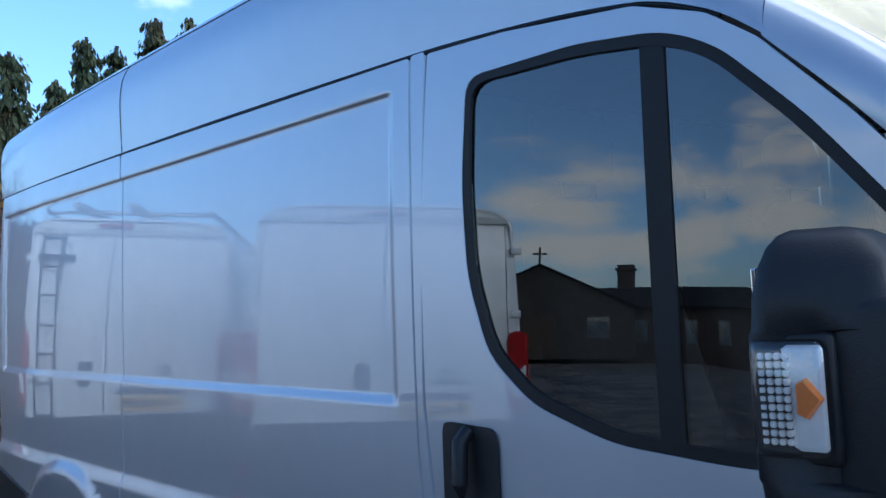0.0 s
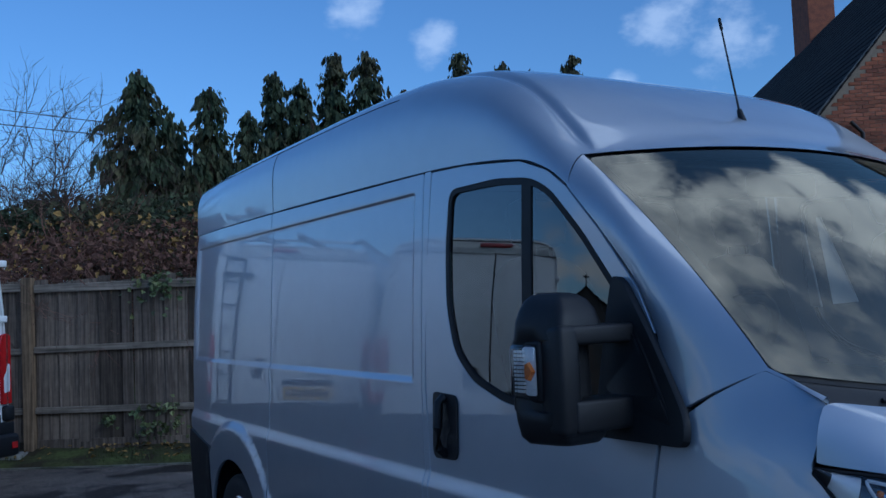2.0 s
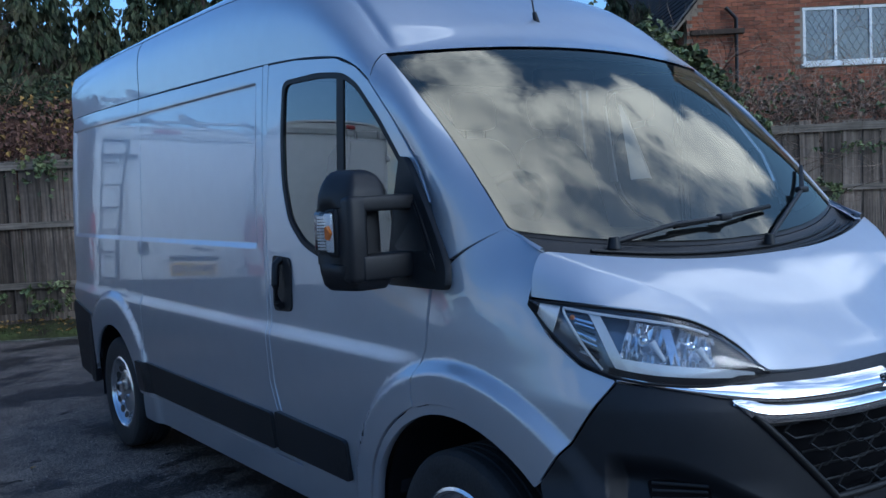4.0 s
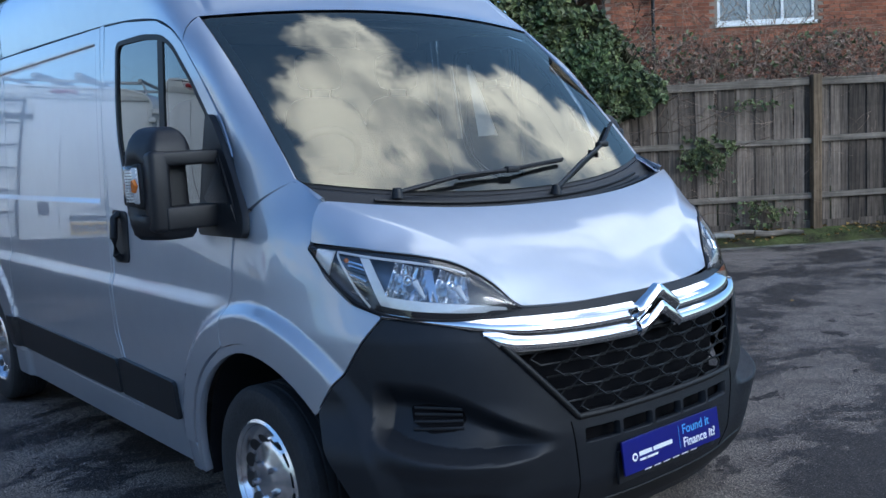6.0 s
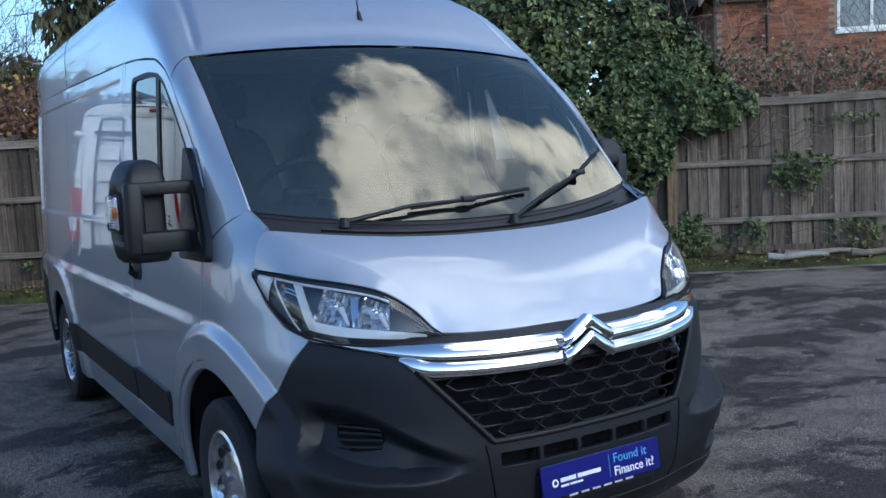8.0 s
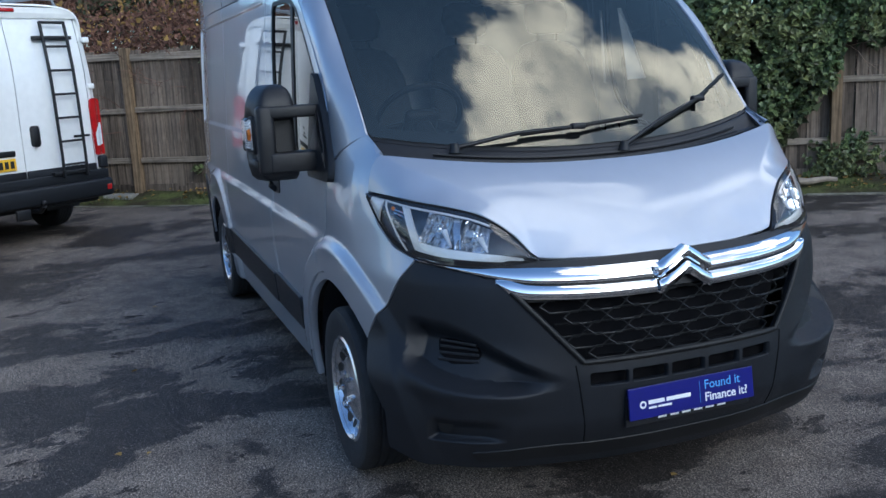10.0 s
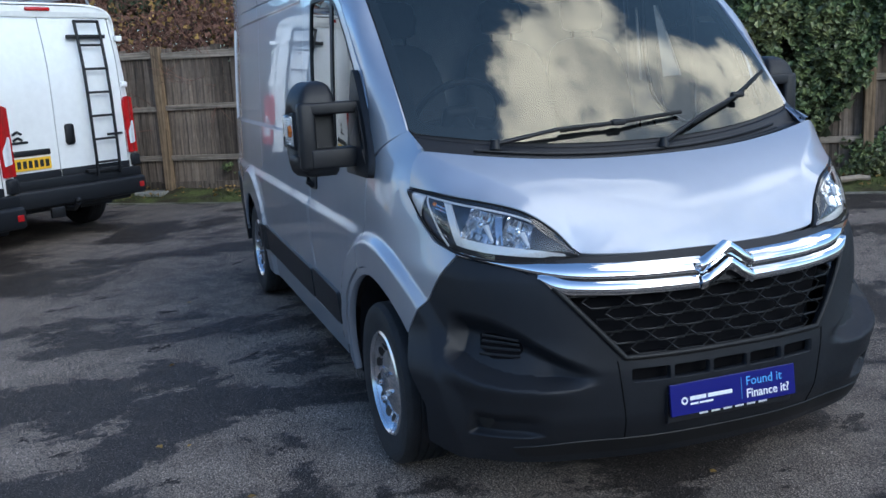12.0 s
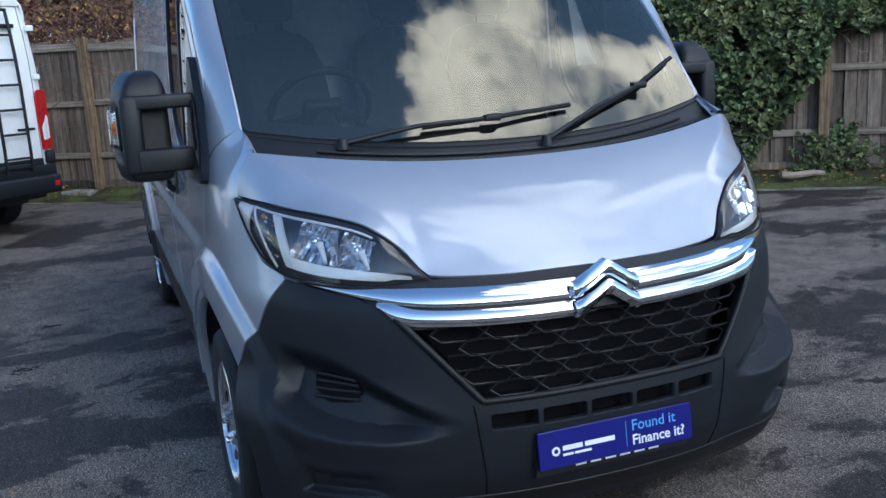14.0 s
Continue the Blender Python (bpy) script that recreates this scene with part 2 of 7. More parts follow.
def revolve(bm, profile, sides=40, axis="Y"):
    """Adds the profile, rows of (radius, along), turned round the axis through the origin."""
    rings = []
    for r, a in profile:
        ring = []
        for k in range(sides):
            c, s = math.cos(k * math.tau / sides) * r, math.sin(k * math.tau / sides) * r
            ring.append(bm.verts.new((c, a, s) if axis == "Y" else (c, s, a)))
        rings.append(ring)
    for a, b in zip(rings, rings[1:]):
        for k in range(sides):
            bm.faces.new((a[k], a[(k + 1) % sides], b[(k + 1) % sides], b[k]))
    return rings


def smooth(a, b, x):
    t = min(1.0, max(0.0, (x - a) / (b - a)))
    return t * t * (3 - 2 * t)


def ramp_up(a, b, x):
    return min(1.0, max(0.0, (x - a) / (b - a)))


def spline(*knots):
    """A smooth curve through the knots (x, y) that never overshoots."""
    xs, ys = [k[0] for k in knots], [k[1] for k in knots]
    h = [b - a for a, b in zip(xs, xs[1:])]
    d = [(b - a) / w for a, b, w in zip(ys, ys[1:], h)]
    s = [d[0]] + [0 if a * b <= 0 else 2 * a * b / (a + b) for a, b in zip(d, d[1:])] + [d[-1]]

    def value(x):
        if x <= xs[0]:
            return ys[0]
        if x >= xs[-1]:
            return ys[-1]
        i = max(k for k in range(len(h)) if xs[k] <= x)
        t = (x - xs[i]) / h[i]
        return (ys[i] * (1 + 2 * t) * (1 - t) ** 2 + ys[i + 1] * t * t * (3 - 2 * t) + h[i] * t * (1 - t) * (s[i] * (1 - t) - s[i + 1] * t))
    return value


def rounded(points, r=0.03, step=0.06, closed=True):
    """The outline with its corners rounded by about r and its long sides cut up."""
    pts = [Vector(p) for p in points]
    out, n = [], len(pts)
    for i in range(n):
        p, a, b = pts[i], pts[i - 1], pts[(i + 1) % n]
        if not closed and i in (0, n - 1):
            out.append(p)
            continue
        ra, rb = min(r, (a - p).length * 0.45), min(r, (b - p).length * 0.45)
        s, e = p + (a - p).normalized() * ra, p + (b - p).normalized() * rb
        for k in range(5):
            t = k / 4
            out.append(s * (1 - t) ** 2 + p * 2 * t * (1 - t) + e * t * t)
    full = []
    for i in range(len(out) if closed else len(out) - 1):
        a, b = out[i], out[(i + 1) % len(out)]
        k = max(1, int((b - a).length / step))
        if (b - a).length > 1e-5:
            full += [a.lerp(b, j / k) for j in range(k)]
    if not closed:
        full.append(out[-1])
    return full


def steps(a, b, d, extra=()):
    n = max(1, round((b - a) / d))
    return sorted({round(a + (b - a) * i / n, 5) for i in range(1, n)} | set(extra))


def panel(name, outline, fn, us, vs, mat, parent, holes=(), depth=0.02, label="", middle=(-1.9, 0, 1.1)):
    """A shaped sheet: the outline (with holes) in the plane (u, v), cut at us and vs, laid on the surface fn(u, v), with rims turned inward."""
    bm = bmesh.new()
    for loop in (outline, *holes):
        vs_ = [bm.verts.new((p[0], p[1], 0)) for p in loop]
        for a, b in zip(vs_, vs_[1:] + vs_[:1]):
            bm.edges.new((a, b))
    bmesh.ops.triangle_fill(bm, use_beauty=True, use_dissolve=False, edges=bm.edges[:])
    for cuts, no, k in ((us, (1, 0, 0), 0), (vs, (0, 1, 0), 1)):
        for c in cuts:
            bmesh.ops.bisect_plane(bm, geom=bm.verts[:] + bm.edges[:] + bm.faces[:], plane_co=(c, 0, 0) if k == 0 else (0, c, 0), plane_no=no, dist=1e-5)
    bmesh.ops.triangulate(bm, faces=[f for f in bm.faces if len(f.verts) > 4])
    bm.verts.index_update()
    flat = [v.co.copy() for v in bm.verts]
    e = 1e-3
    verts, normals = [], []
    mid = Vector(middle)
    for p in flat:
        q = Vector(fn(p.x, p.y))
        du = Vector(fn(p.x + e, p.y)) - Vector(fn(p.x - e, p.y))
        dv = Vector(fn(p.x, p.y + e)) - Vector(fn(p.x, p.y - e))
        no = du.cross(dv)
        no = no.normalized() if no.length > 1e-12 else Vector((0, 0, 1))
        if no.dot(q - mid) < 0:
            no = -no
        verts.append(q)
        normals.append(no)
    faces = []
    for f in bm.faces:
        ids = [v.index for v in f.verts]
        a, b, c = (verts[i] for i in ids[:3])
        if (b - a).cross(c - a).dot(normals[ids[0]]) < 0:
            ids.reverse()
        faces.append(ids)
    rim = [ed for ed in bm.edges if len(ed.link_faces) == 1]
    for ed in rim:
        i, j = ed.verts[0].index, ed.verts[1].index
        side = (verts[j] - verts[i]).cross(normals[i])
        inner = ed.link_faces[0].calc_center_median()
        if side.dot(verts[i] - Vector(fn(inner.x, inner.y))) < 0:
            side = -side
        side = side.normalized() if side.length > 1e-9 else normals[i]
        k = len(verts)
        verts += [verts[i], verts[j], verts[j] - normals[j] * depth, verts[i] - normals[i] * depth]
        normals += [(side + normals[i]).normalized(), (side + normals[j]).normalized(), side, side]
        order = [k, k + 1, k + 2, k + 3]
        if (verts[j] - verts[i]).cross(-normals[i]).dot(side) < 0:
            order.reverse()
        faces.append(order)
    bm.free()
    return link_mesh(name, verts, faces, mat, parent, label, normals)


def sheet(name, rows, mat, parent, label="", closed=False, thick=0.0):
    """A smooth sheet through rows of points, all of one length; thick: metres that its back lies behind it."""
    bm = bmesh.new()
    grid = [[bm.verts.new(p) for p in row] for row in rows]
    for a, b in zip(grid, grid[1:]):
        for k in range(len(a) if closed else len(a) - 1):
            k2 = (k + 1) % len(a)
            try:
                bm.faces.new((a[k], a[k2], b[k2], b[k]))
            except ValueError:
                pass
    bmesh.ops.remove_doubles(bm, verts=bm.verts, dist=1e-5)
    if thick:
        bmesh.ops.recalc_face_normals(bm, faces=bm.faces)
        bmesh.ops.solidify(bm, geom=bm.faces[:], thickness=thick)
    return part(name, bm, mat, parent, label, smooth=40)


def lettering(name, text, size, m, mat, parent=None, label="", bold=0.0):
    cu = bpy.data.curves.new(name, "FONT")
    cu.body, cu.size, cu.extrude, cu.offset, cu.resolution_u = text, size, 0.0006, bold, 3
    tmp = bpy.data.objects.new(name, cu)
    scene.collection.objects.link(tmp)
    me = bpy.data.meshes.new_from_object(tmp.evaluated_get(bpy.context.evaluated_depsgraph_get()))
    bpy.data.objects.remove(tmp)
    bpy.data.curves.remove(cu)
    me.transform(m)
    me.materials.clear()
    me.materials.append(mat)
    ob = new(name, me)
    if parent:
        ob.parent = parent
    if label:
        ob["label"] = label
    return ob


# ---- the silver van: front axle at the origin, nose towards +x, its right side at -y ----
side_base = spline((0.20, 0.965), (0.40, 0.990), (0.65, 1.006), (0.90, 1.012), (1.02, 1.005), (1.30, 0.998), (1.60, 0.985), (1.95, 0.962), (2.08, 0.950), (2.3, 0.93))
nose_at = spline((0.20, 0.86), (0.30, 0.92), (0.42, 0.970), (0.55, 0.975), (0.64, 0.965), (0.75, 0.950), (0.88, 0.925), (0.95, 0.87), (1.05, 0.80), (1.20, 0.72), (1.40, 0.62), (2.2, 0.3))
XE, NOSE_N, FLARE = -0.05, 2.6, 0.030
GUTTER = spline((-4.5, 2.100), (-2.9, 2.096), (-1.34, 2.075), (-1.04, 2.061), (-0.72, 2.027), (-0.575, 1.977), (-0.485, 1.917), (-0.40, 1.84))


def half_width(x, z):
    """How far the van's flank stands from its middle at the place (x, z)."""
    w = side_base(z) + 0.014 * (1 - smooth(0.925, 0.985, z)) * (1 - smooth(-0.42, -0.12, x))
    for ax in (0.0, -3.45):
        r = math.hypot(x - ax, z - 0.335)
        w += FLARE * (1 - smooth(0.592, 0.648, r)) * (1 if ax == 0 else 0.8)
    w -= 0.012 * smooth(1.285, 1.318, z) * (1 - smooth(1.995, 2.012, z)) * (1 - smooth(-1.43, -1.39, x)) * smooth(-4.37, -4.33, x)
    w -= 0.055 * smooth(-0.65, 0.3, x) * smooth(1.02, 1.48, z)
    w -= 0.046 * smooth(-0.02, 0.20, x) * smooth(1.17, 1.42, z) ** 1.4
    if x < -3.6:
        w -= 0.035 * ((-3.6 - x) / 0.86) ** 2
    if x > XE:
        u = (x - XE) / (nose_at(z) - XE)
        w *= max(1e-4, 1 - min(1, u) ** NOSE_N) ** (1 / NOSE_N)
    return w


def flank(sgn, out=0.0):
    return lambda x, z: (x, sgn * (half_width(x, z) + out), z)


shelf = spline((0.40, 0.550), (0.50, 0.532), (0.60, 0.525), (0.72, 0.533), (0.80, 0.548), (0.845, 0.566), (0.88, 0.590), (0.905, 0.610))
brow = spline((0.40, 0.555), (0.476, 0.565), (0.57, 0.605), (0.66, 0.660), (0.74, 0.715), (0.82, 0.752), (0.91, 0.760))


def front(out=0.0):
    """The rounded front: q runs from -1 at the right flank over the nose to 1, z is the height."""
    def at(q, z):
        a = min(1.0, abs(q)) * math.pi / 2
        n = nose_at(z)
        y, x = math.sin(a) ** (2 / NOSE_N), max(0, math.cos(a)) ** (2 / NOSE_N)
        px = XE + (n - XE) * x
        w = side_base(z) + FLARE * (1 - smooth(0.592, 0.648, math.hypot(px, z - 0.335)))
        ay = y * w
        d = out + 0.068 * (1 - smooth(0.52, 0.71, z)) * smooth(0.45, 0.85, y) * smooth(0.10, 0.45, x)
        lo, hi = shelf(ay), brow(ay)
        d -= 0.064 * ramp_up(lo - 0.002, lo + 0.028, z) * (1 - smooth(lo + 0.55 * (hi - lo), hi + 0.02, z)) * smooth(0.02, 0.13, hi - lo) * (1 - ramp_up(0.878, 0.902, ay))
        d += 0.012 * (1 - smooth(lo - 0.010, lo + 0.010, z)) * smooth(lo - 0.085, lo - 0.012, z) * smooth(0.50, 0.66, ay) * (1 - smooth(0.88, 0.92, ay))
        d -= 0.034 * smooth(0.338, 0.356, z) * (1 - smooth(0.385, 0.445, z)) * smooth(0.62, 0.72, ay) * (1 - smooth(0.815, 0.835, ay))
        nx, ny = x ** (NOSE_N - 1) / (n - XE), y ** (NOSE_N - 1) / w
        k = d / math.hypot(nx, ny)
        return (px + k * nx, math.copysign(1, q) * (ay + k * ny), z)
    return at


def q_of(y, z):
    """The q of the front at the sideways place y."""
    w = side_base(z)
    return math.copysign(math.asin(min(1, (abs(y) / w)) ** (NOSE_N / 2)) / (math.pi / 2), y)


top_line = spline((-4.46, 2.490), (-3.2, 2.515), (-1.9, 2.530), (-1.55, 2.520), (-1.25, 2.475), (-1.0, 2.400), (-0.80, 2.295), (-0.64, 2.190), (-0.50, 2.095), (-0.40, 2.04), (-0.3, 1.98))
box_n = spline((-4.46, 5.0), (-2.0, 5.2), (-1.4, 5.0), (-1.0, 4.8), (-0.6, 4.4), (-0.4, 4.2))


def screen_top(f):
    return Vector((-0.405 - 0.105 * f * f, 0.875 * f, 2.052 - 0.045 * f * f))


def groove_at(x):
    """The place a of the groove that runs back over the roof from the top corner of the screen."""
    y, n = 0.865 + (x + 0.5) * 0.13, box_n(x)
    return 1 - math.atan(((1 - y ** n) / y ** n) ** (1 / n)) / (math.pi / 2)


def upper_raw(x, a):
    g, n, t = GUTTER(x), box_n(x), top_line(x)
    w = half_width(x, g) - 0.004
    b = (1 - min(1, abs(a))) * math.pi / 2
    c, s = math.cos(b), math.sin(b)
    k = (abs(c) ** n + abs(s) ** n) ** (-1 / n)
    y, z = c * k, s * k
    ag = groove_at(x)
    fade = smooth(-2.3, -1.5, x) * (1 - smooth(-0.60, -0.50, x))
    dent = 0.010 * (1 - smooth(ag - 0.012, ag + 0.012, abs(a))) - 0.014 * math.exp(-((abs(a) - ag) / 0.013) ** 2)
    return (x, math.copysign(w * y, a), g + (t - g) * z + dent * fade)


def roof_edge(a):
    """Where the roof ends at the front: along the top of the screen, then down its corner to the door."""
    raw = upper_raw(-0.50, a)
    f = raw[1] / 0.875
    if abs(f) <= 1:
        return screen_top(f) + Vector((0.002, 0, 0.006))
    sgn = math.copysign(1, a)
    top, foot = screen_top(sgn) + Vector((0.002, sgn * 0.002, 0.006)), Vector((-0.479, sgn * half_width(-0.478, 1.912), 1.912))
    n, span = box_n(-0.50), top_line(-0.50) - GUTTER(-0.50)
    full = (1 - min(1, 0.875 / abs(upper_raw(-0.50, 1)[1])) ** n) ** (1 / n)
    s = max(0.0, min(1.0, 1 - (raw[2] - GUTTER(-0.50)) / span / full))
    return top.lerp(foot, s) + Vector((0.008, sgn * 0.0144, 0.008)) * (4 * s * (1 - s))


def upper(x, a):
    """The high roof: a runs from -1 at the right gutter over the top to 1."""
    end = roof_edge(a)
    p = Vector(upper_raw(min(x, end.x), a))
    k = smooth(end.x - 0.42, end.x, x)
    if k:
        p += (end - Vector(upper_raw(end.x, a))) * k
    return tuple(p)


# edges of the windscreen, the scuttle and the bonnet; f runs from -1 at the right to 1
def screen_foot(f):
    return Vector((0.375 - 0.215 * abs(f) ** 2.2, 0.895 * f, 1.292 + 0.084 * abs(f) ** 2.2))


def bonnet_back(f):
    return Vector((0.470 - 0.170 * abs(f) ** 2.2, 0.903 * f, 1.254 + 0.070 * abs(f) ** 2.0))


bon_x = spline((0, 0.868), (0.25, 0.855), (0.42, 0.825), (0.53, 0.790), (0.58, 0.728), (0.63, 0.686), (0.70, 0.640), (0.78, 0.571), (0.88, 0.470), (1, 0.300))
bon_y = spline((0, 0), (0.25, 0.225), (0.53, 0.488), (0.58, 0.550), (0.63, 0.600), (0.70, 0.655), (0.78, 0.750), (0.88, 0.850), (1, 0.945))
bon_z = spline((0, 0.955), (0.25, 0.956), (0.53, 0.968), (0.58, 1.046), (0.63, 1.092), (0.70, 1.125), (0.78, 1.153), (0.88, 1.173), (1, 1.190))
bon_mid = spline((0.28, 1.342), (0.37, 1.304), (0.47, 1.256), (0.57, 1.200), (0.68, 1.128), (0.76, 1.066), (0.82, 1.012), (0.868, 0.957), (0.90, 0.91))
bon_crease = spline((0.28, 0.905), (0.42, 0.800), (0.52, 0.690), (0.60, 0.602), (0.70, 0.535), (0.80, 0.485), (0.9, 0.45))
bon_crown = spline((0.3, 0.005), (0.5, 0.012), (0.62, 0.022), (0.72, 0.042), (0.80, 0.074), (0.87, 0.080))
bon_fall = spline((0.3, 1.25), (0.38, 0.95), (0.47, 0.70), (0.571, 0.30), (0.64, 0.20), (0.70, 0.20), (0.8, 0.24))


def bonnet_height(x, y):
    """A crowned middle plane, bounded by a crease on each side beyond which the bonnet falls to the lamp and the wing."""
    y = abs(y)
    c = bon_crease(x)
    past = (y - c + math.sqrt((y - c) ** 2 + 0.00008)) / 2
    drop = bon_crown(x) * min(1.2, y / c) ** 2 + bon_fall(x) * past
    return bon_mid(x) - drop


def bonnet_front(f):
    a = abs(f)
    x, y = bon_x(a), bon_y(a)
    return Vector((x, math.copysign(y, f), bon_z(a)))


def bonnet(f, v):
    v = max(0.0, min(1.0, v))
    a, b = bonnet_back(f), bonnet_front(f)
    x, y = a.x + (b.x - a.x) * v, a.y + (b.y - a.y) * v
    return Vector((x, y, bonnet_height(x, y) + (b.z - bonnet_height(b.x, b.y)) * v ** 5))


def windscreen(f, v):
    p = screen_top(f).lerp(screen_foot(f), v)
    b = 0.10 * v * (1 - v)
    return p + Vector((0.75 * b, 0, 0.65 * b))


DOOR_TOP = [(-1.275, 2.068), (-1.04, 2.058), (-0.72, 2.024), (-0.575, 1.974), (-0.487, 1.913), (-0.345, 1.768), (-0.205, 1.600), (-0.145, 1.475), (-0.130, 1.36)]
ARCH_REAR = [(0.503 * math.cos(radians(a)), 0.335 + 0.503 * math.sin(radians(a))) for a in range(112, 177, 7)] + [(-0.51, 0.37)]
DOOR = DOOR_TOP + [(-0.130, 1.2), (-0.150, 1.0), (-0.192, 0.90), (-0.197, 0.83)] + ARCH_REAR + [(-1.07, 0.392), (-1.19, 0.55), (-1.255, 0.72), (-1.285, 1.05), (-1.305, 1.30), (-1.305, 1.64)]
WINDOW = [(-1.15, 1.985), (-0.85, 1.985), (-0.66, 1.962), (-0.56, 1.915), (-0.415, 1.775), (-0.275, 1.605), (-0.20, 1.47), (-0.20, 1.24), (-0.56, 1.238), (-0.80, 1.255), (-0.99, 1.315), (-1.105, 1.41), (-1.158, 1.57), (-1.168, 1.76)]


def inset(points, d):
    """The outline moved inward by d."""
    pts = [Vector(p) for p in points]
    area = sum(a.x * b.y - b.x * a.y for a, b in zip(pts, pts[1:] + pts[:1]))
    out = []
    for i, p in enumerate(pts):
        a, b = (p - pts[i - 1]).normalized(), (pts[(i + 1) % len(pts)] - p).normalized()
        t = (a + b).normalized()
        out.append(p + Vector((-t.y, t.x)) * (d if area > 0 else -d))
    return out


def cut_at(points, x, side):
    """The part of an outline that lies on one side of the upright line at x."""
    out = []
    for p, q in zip(points, list(points[1:]) + [points[0]]):
        if side * (p[0] - x) >= 0:
            out.append((p[0], p[1]))
        if (p[0] - x) * (q[0] - x) < 0:
            k = (x - p[0]) / (q[0] - p[0])
            out.append((x, p[1] + k * (q[1] - p[1])))
    return out


def wheel(parent, x, y, out):
    """A tyre with a pressed silver cover; out: -1 on the right side, 1 on the left."""
    bm = bmesh.new()
    prof = [(0.20, 0.09), (0.245, 0.105), (0.27, 0.108), (0.30, 0.112), (0.325, 0.105), (0.338, 0.088)]
    for k in range(5):
        prof += [(0.340, 0.080 - 0.036 * k), (0.340, 0.056 - 0.036 * k), (0.333, 0.053 - 0.036 * k), (0.333, 0.047 - 0.036 * k)][:4 if k < 4 else 2]
    prof += [(0.338, -0.088), (0.325, -0.105), (0.27, -0.108), (0.2, -0.09)]
    revolve(bm, prof, 56)
    tyre = part("wheel", bm, TYRE, parent, "black road tyre with a silver pressed cover", smooth=35)
    bm = bmesh.new()
    revolve(bm, [(0.215, 0.065), (0.222, 0.098), (0.212, 0.104), (0.203, 0.094), (0.190, 0.060), (0.165, 0.052), (0.150, 0.066), (0.118, 0.082), (0.085, 0.088), (0.062, 0.100), (0.050, 0.104), (0.020, 0.104), (0.001, 0.104)], 56)
    rim = part("wheel_cover", bm, ALLOY, tyre, "silver pressed wheel cover with round holes", smooth=35)
    # flat black discs on the closed cover, painting the dark inside its holes
    for k in range(12):
        a = k * math.tau / 12
        bm = bmesh.new()
        bmesh.ops.create_circle(bm, cap_ends=True, segments=14, radius=0.0240, matrix=Matrix.Rotation(a, 4, "Y") @ Matrix.Translation((0.146, 0.0785, 0)) @ Matrix.Rotation(radians(26), 4, "Z") @ Matrix.Rotation(radians(90), 4, "X") @ Matrix.Diagonal((0.9, 1.25, 1, 1)))
        part("vent_hole_shade", bm, INK, tyre)
    for k in range(5):
        bm = bmesh.new()
        a = k * math.tau / 5
        bmesh.ops.create_cone(bm, cap_ends=True, segments=6, radius1=0.013, radius2=0.011, depth=0.02, matrix=Matrix.Rotation(a, 4, "Y") @ Matrix.Translation((0.066, 0.106, 0)) @ Matrix.Rotation(radians(-90), 4, "X"))
        part("wheel_nut", bm, ALLOY, tyre)
    tyre.matrix_basis = pose(x, y, 0.340, 0, 13 + 40 * x, 0 if out > 0 else 180)
    return tyre


def liner(parent, ax, sgn):
    """The black inner arch over a wheel."""
    rows = []
    for k in range(15):
        a = radians(-10 + 200 * k / 14)
        rows.append([(ax + 0.47 * math.cos(a), sgn * y, 0.335 + 0.49 * math.sin(a)) for y in (0.985, 0.9, 0.7, 0.55)])
    sheet("wheel_arch_liner", rows, BLACK, parent, "black wheel arch liner")


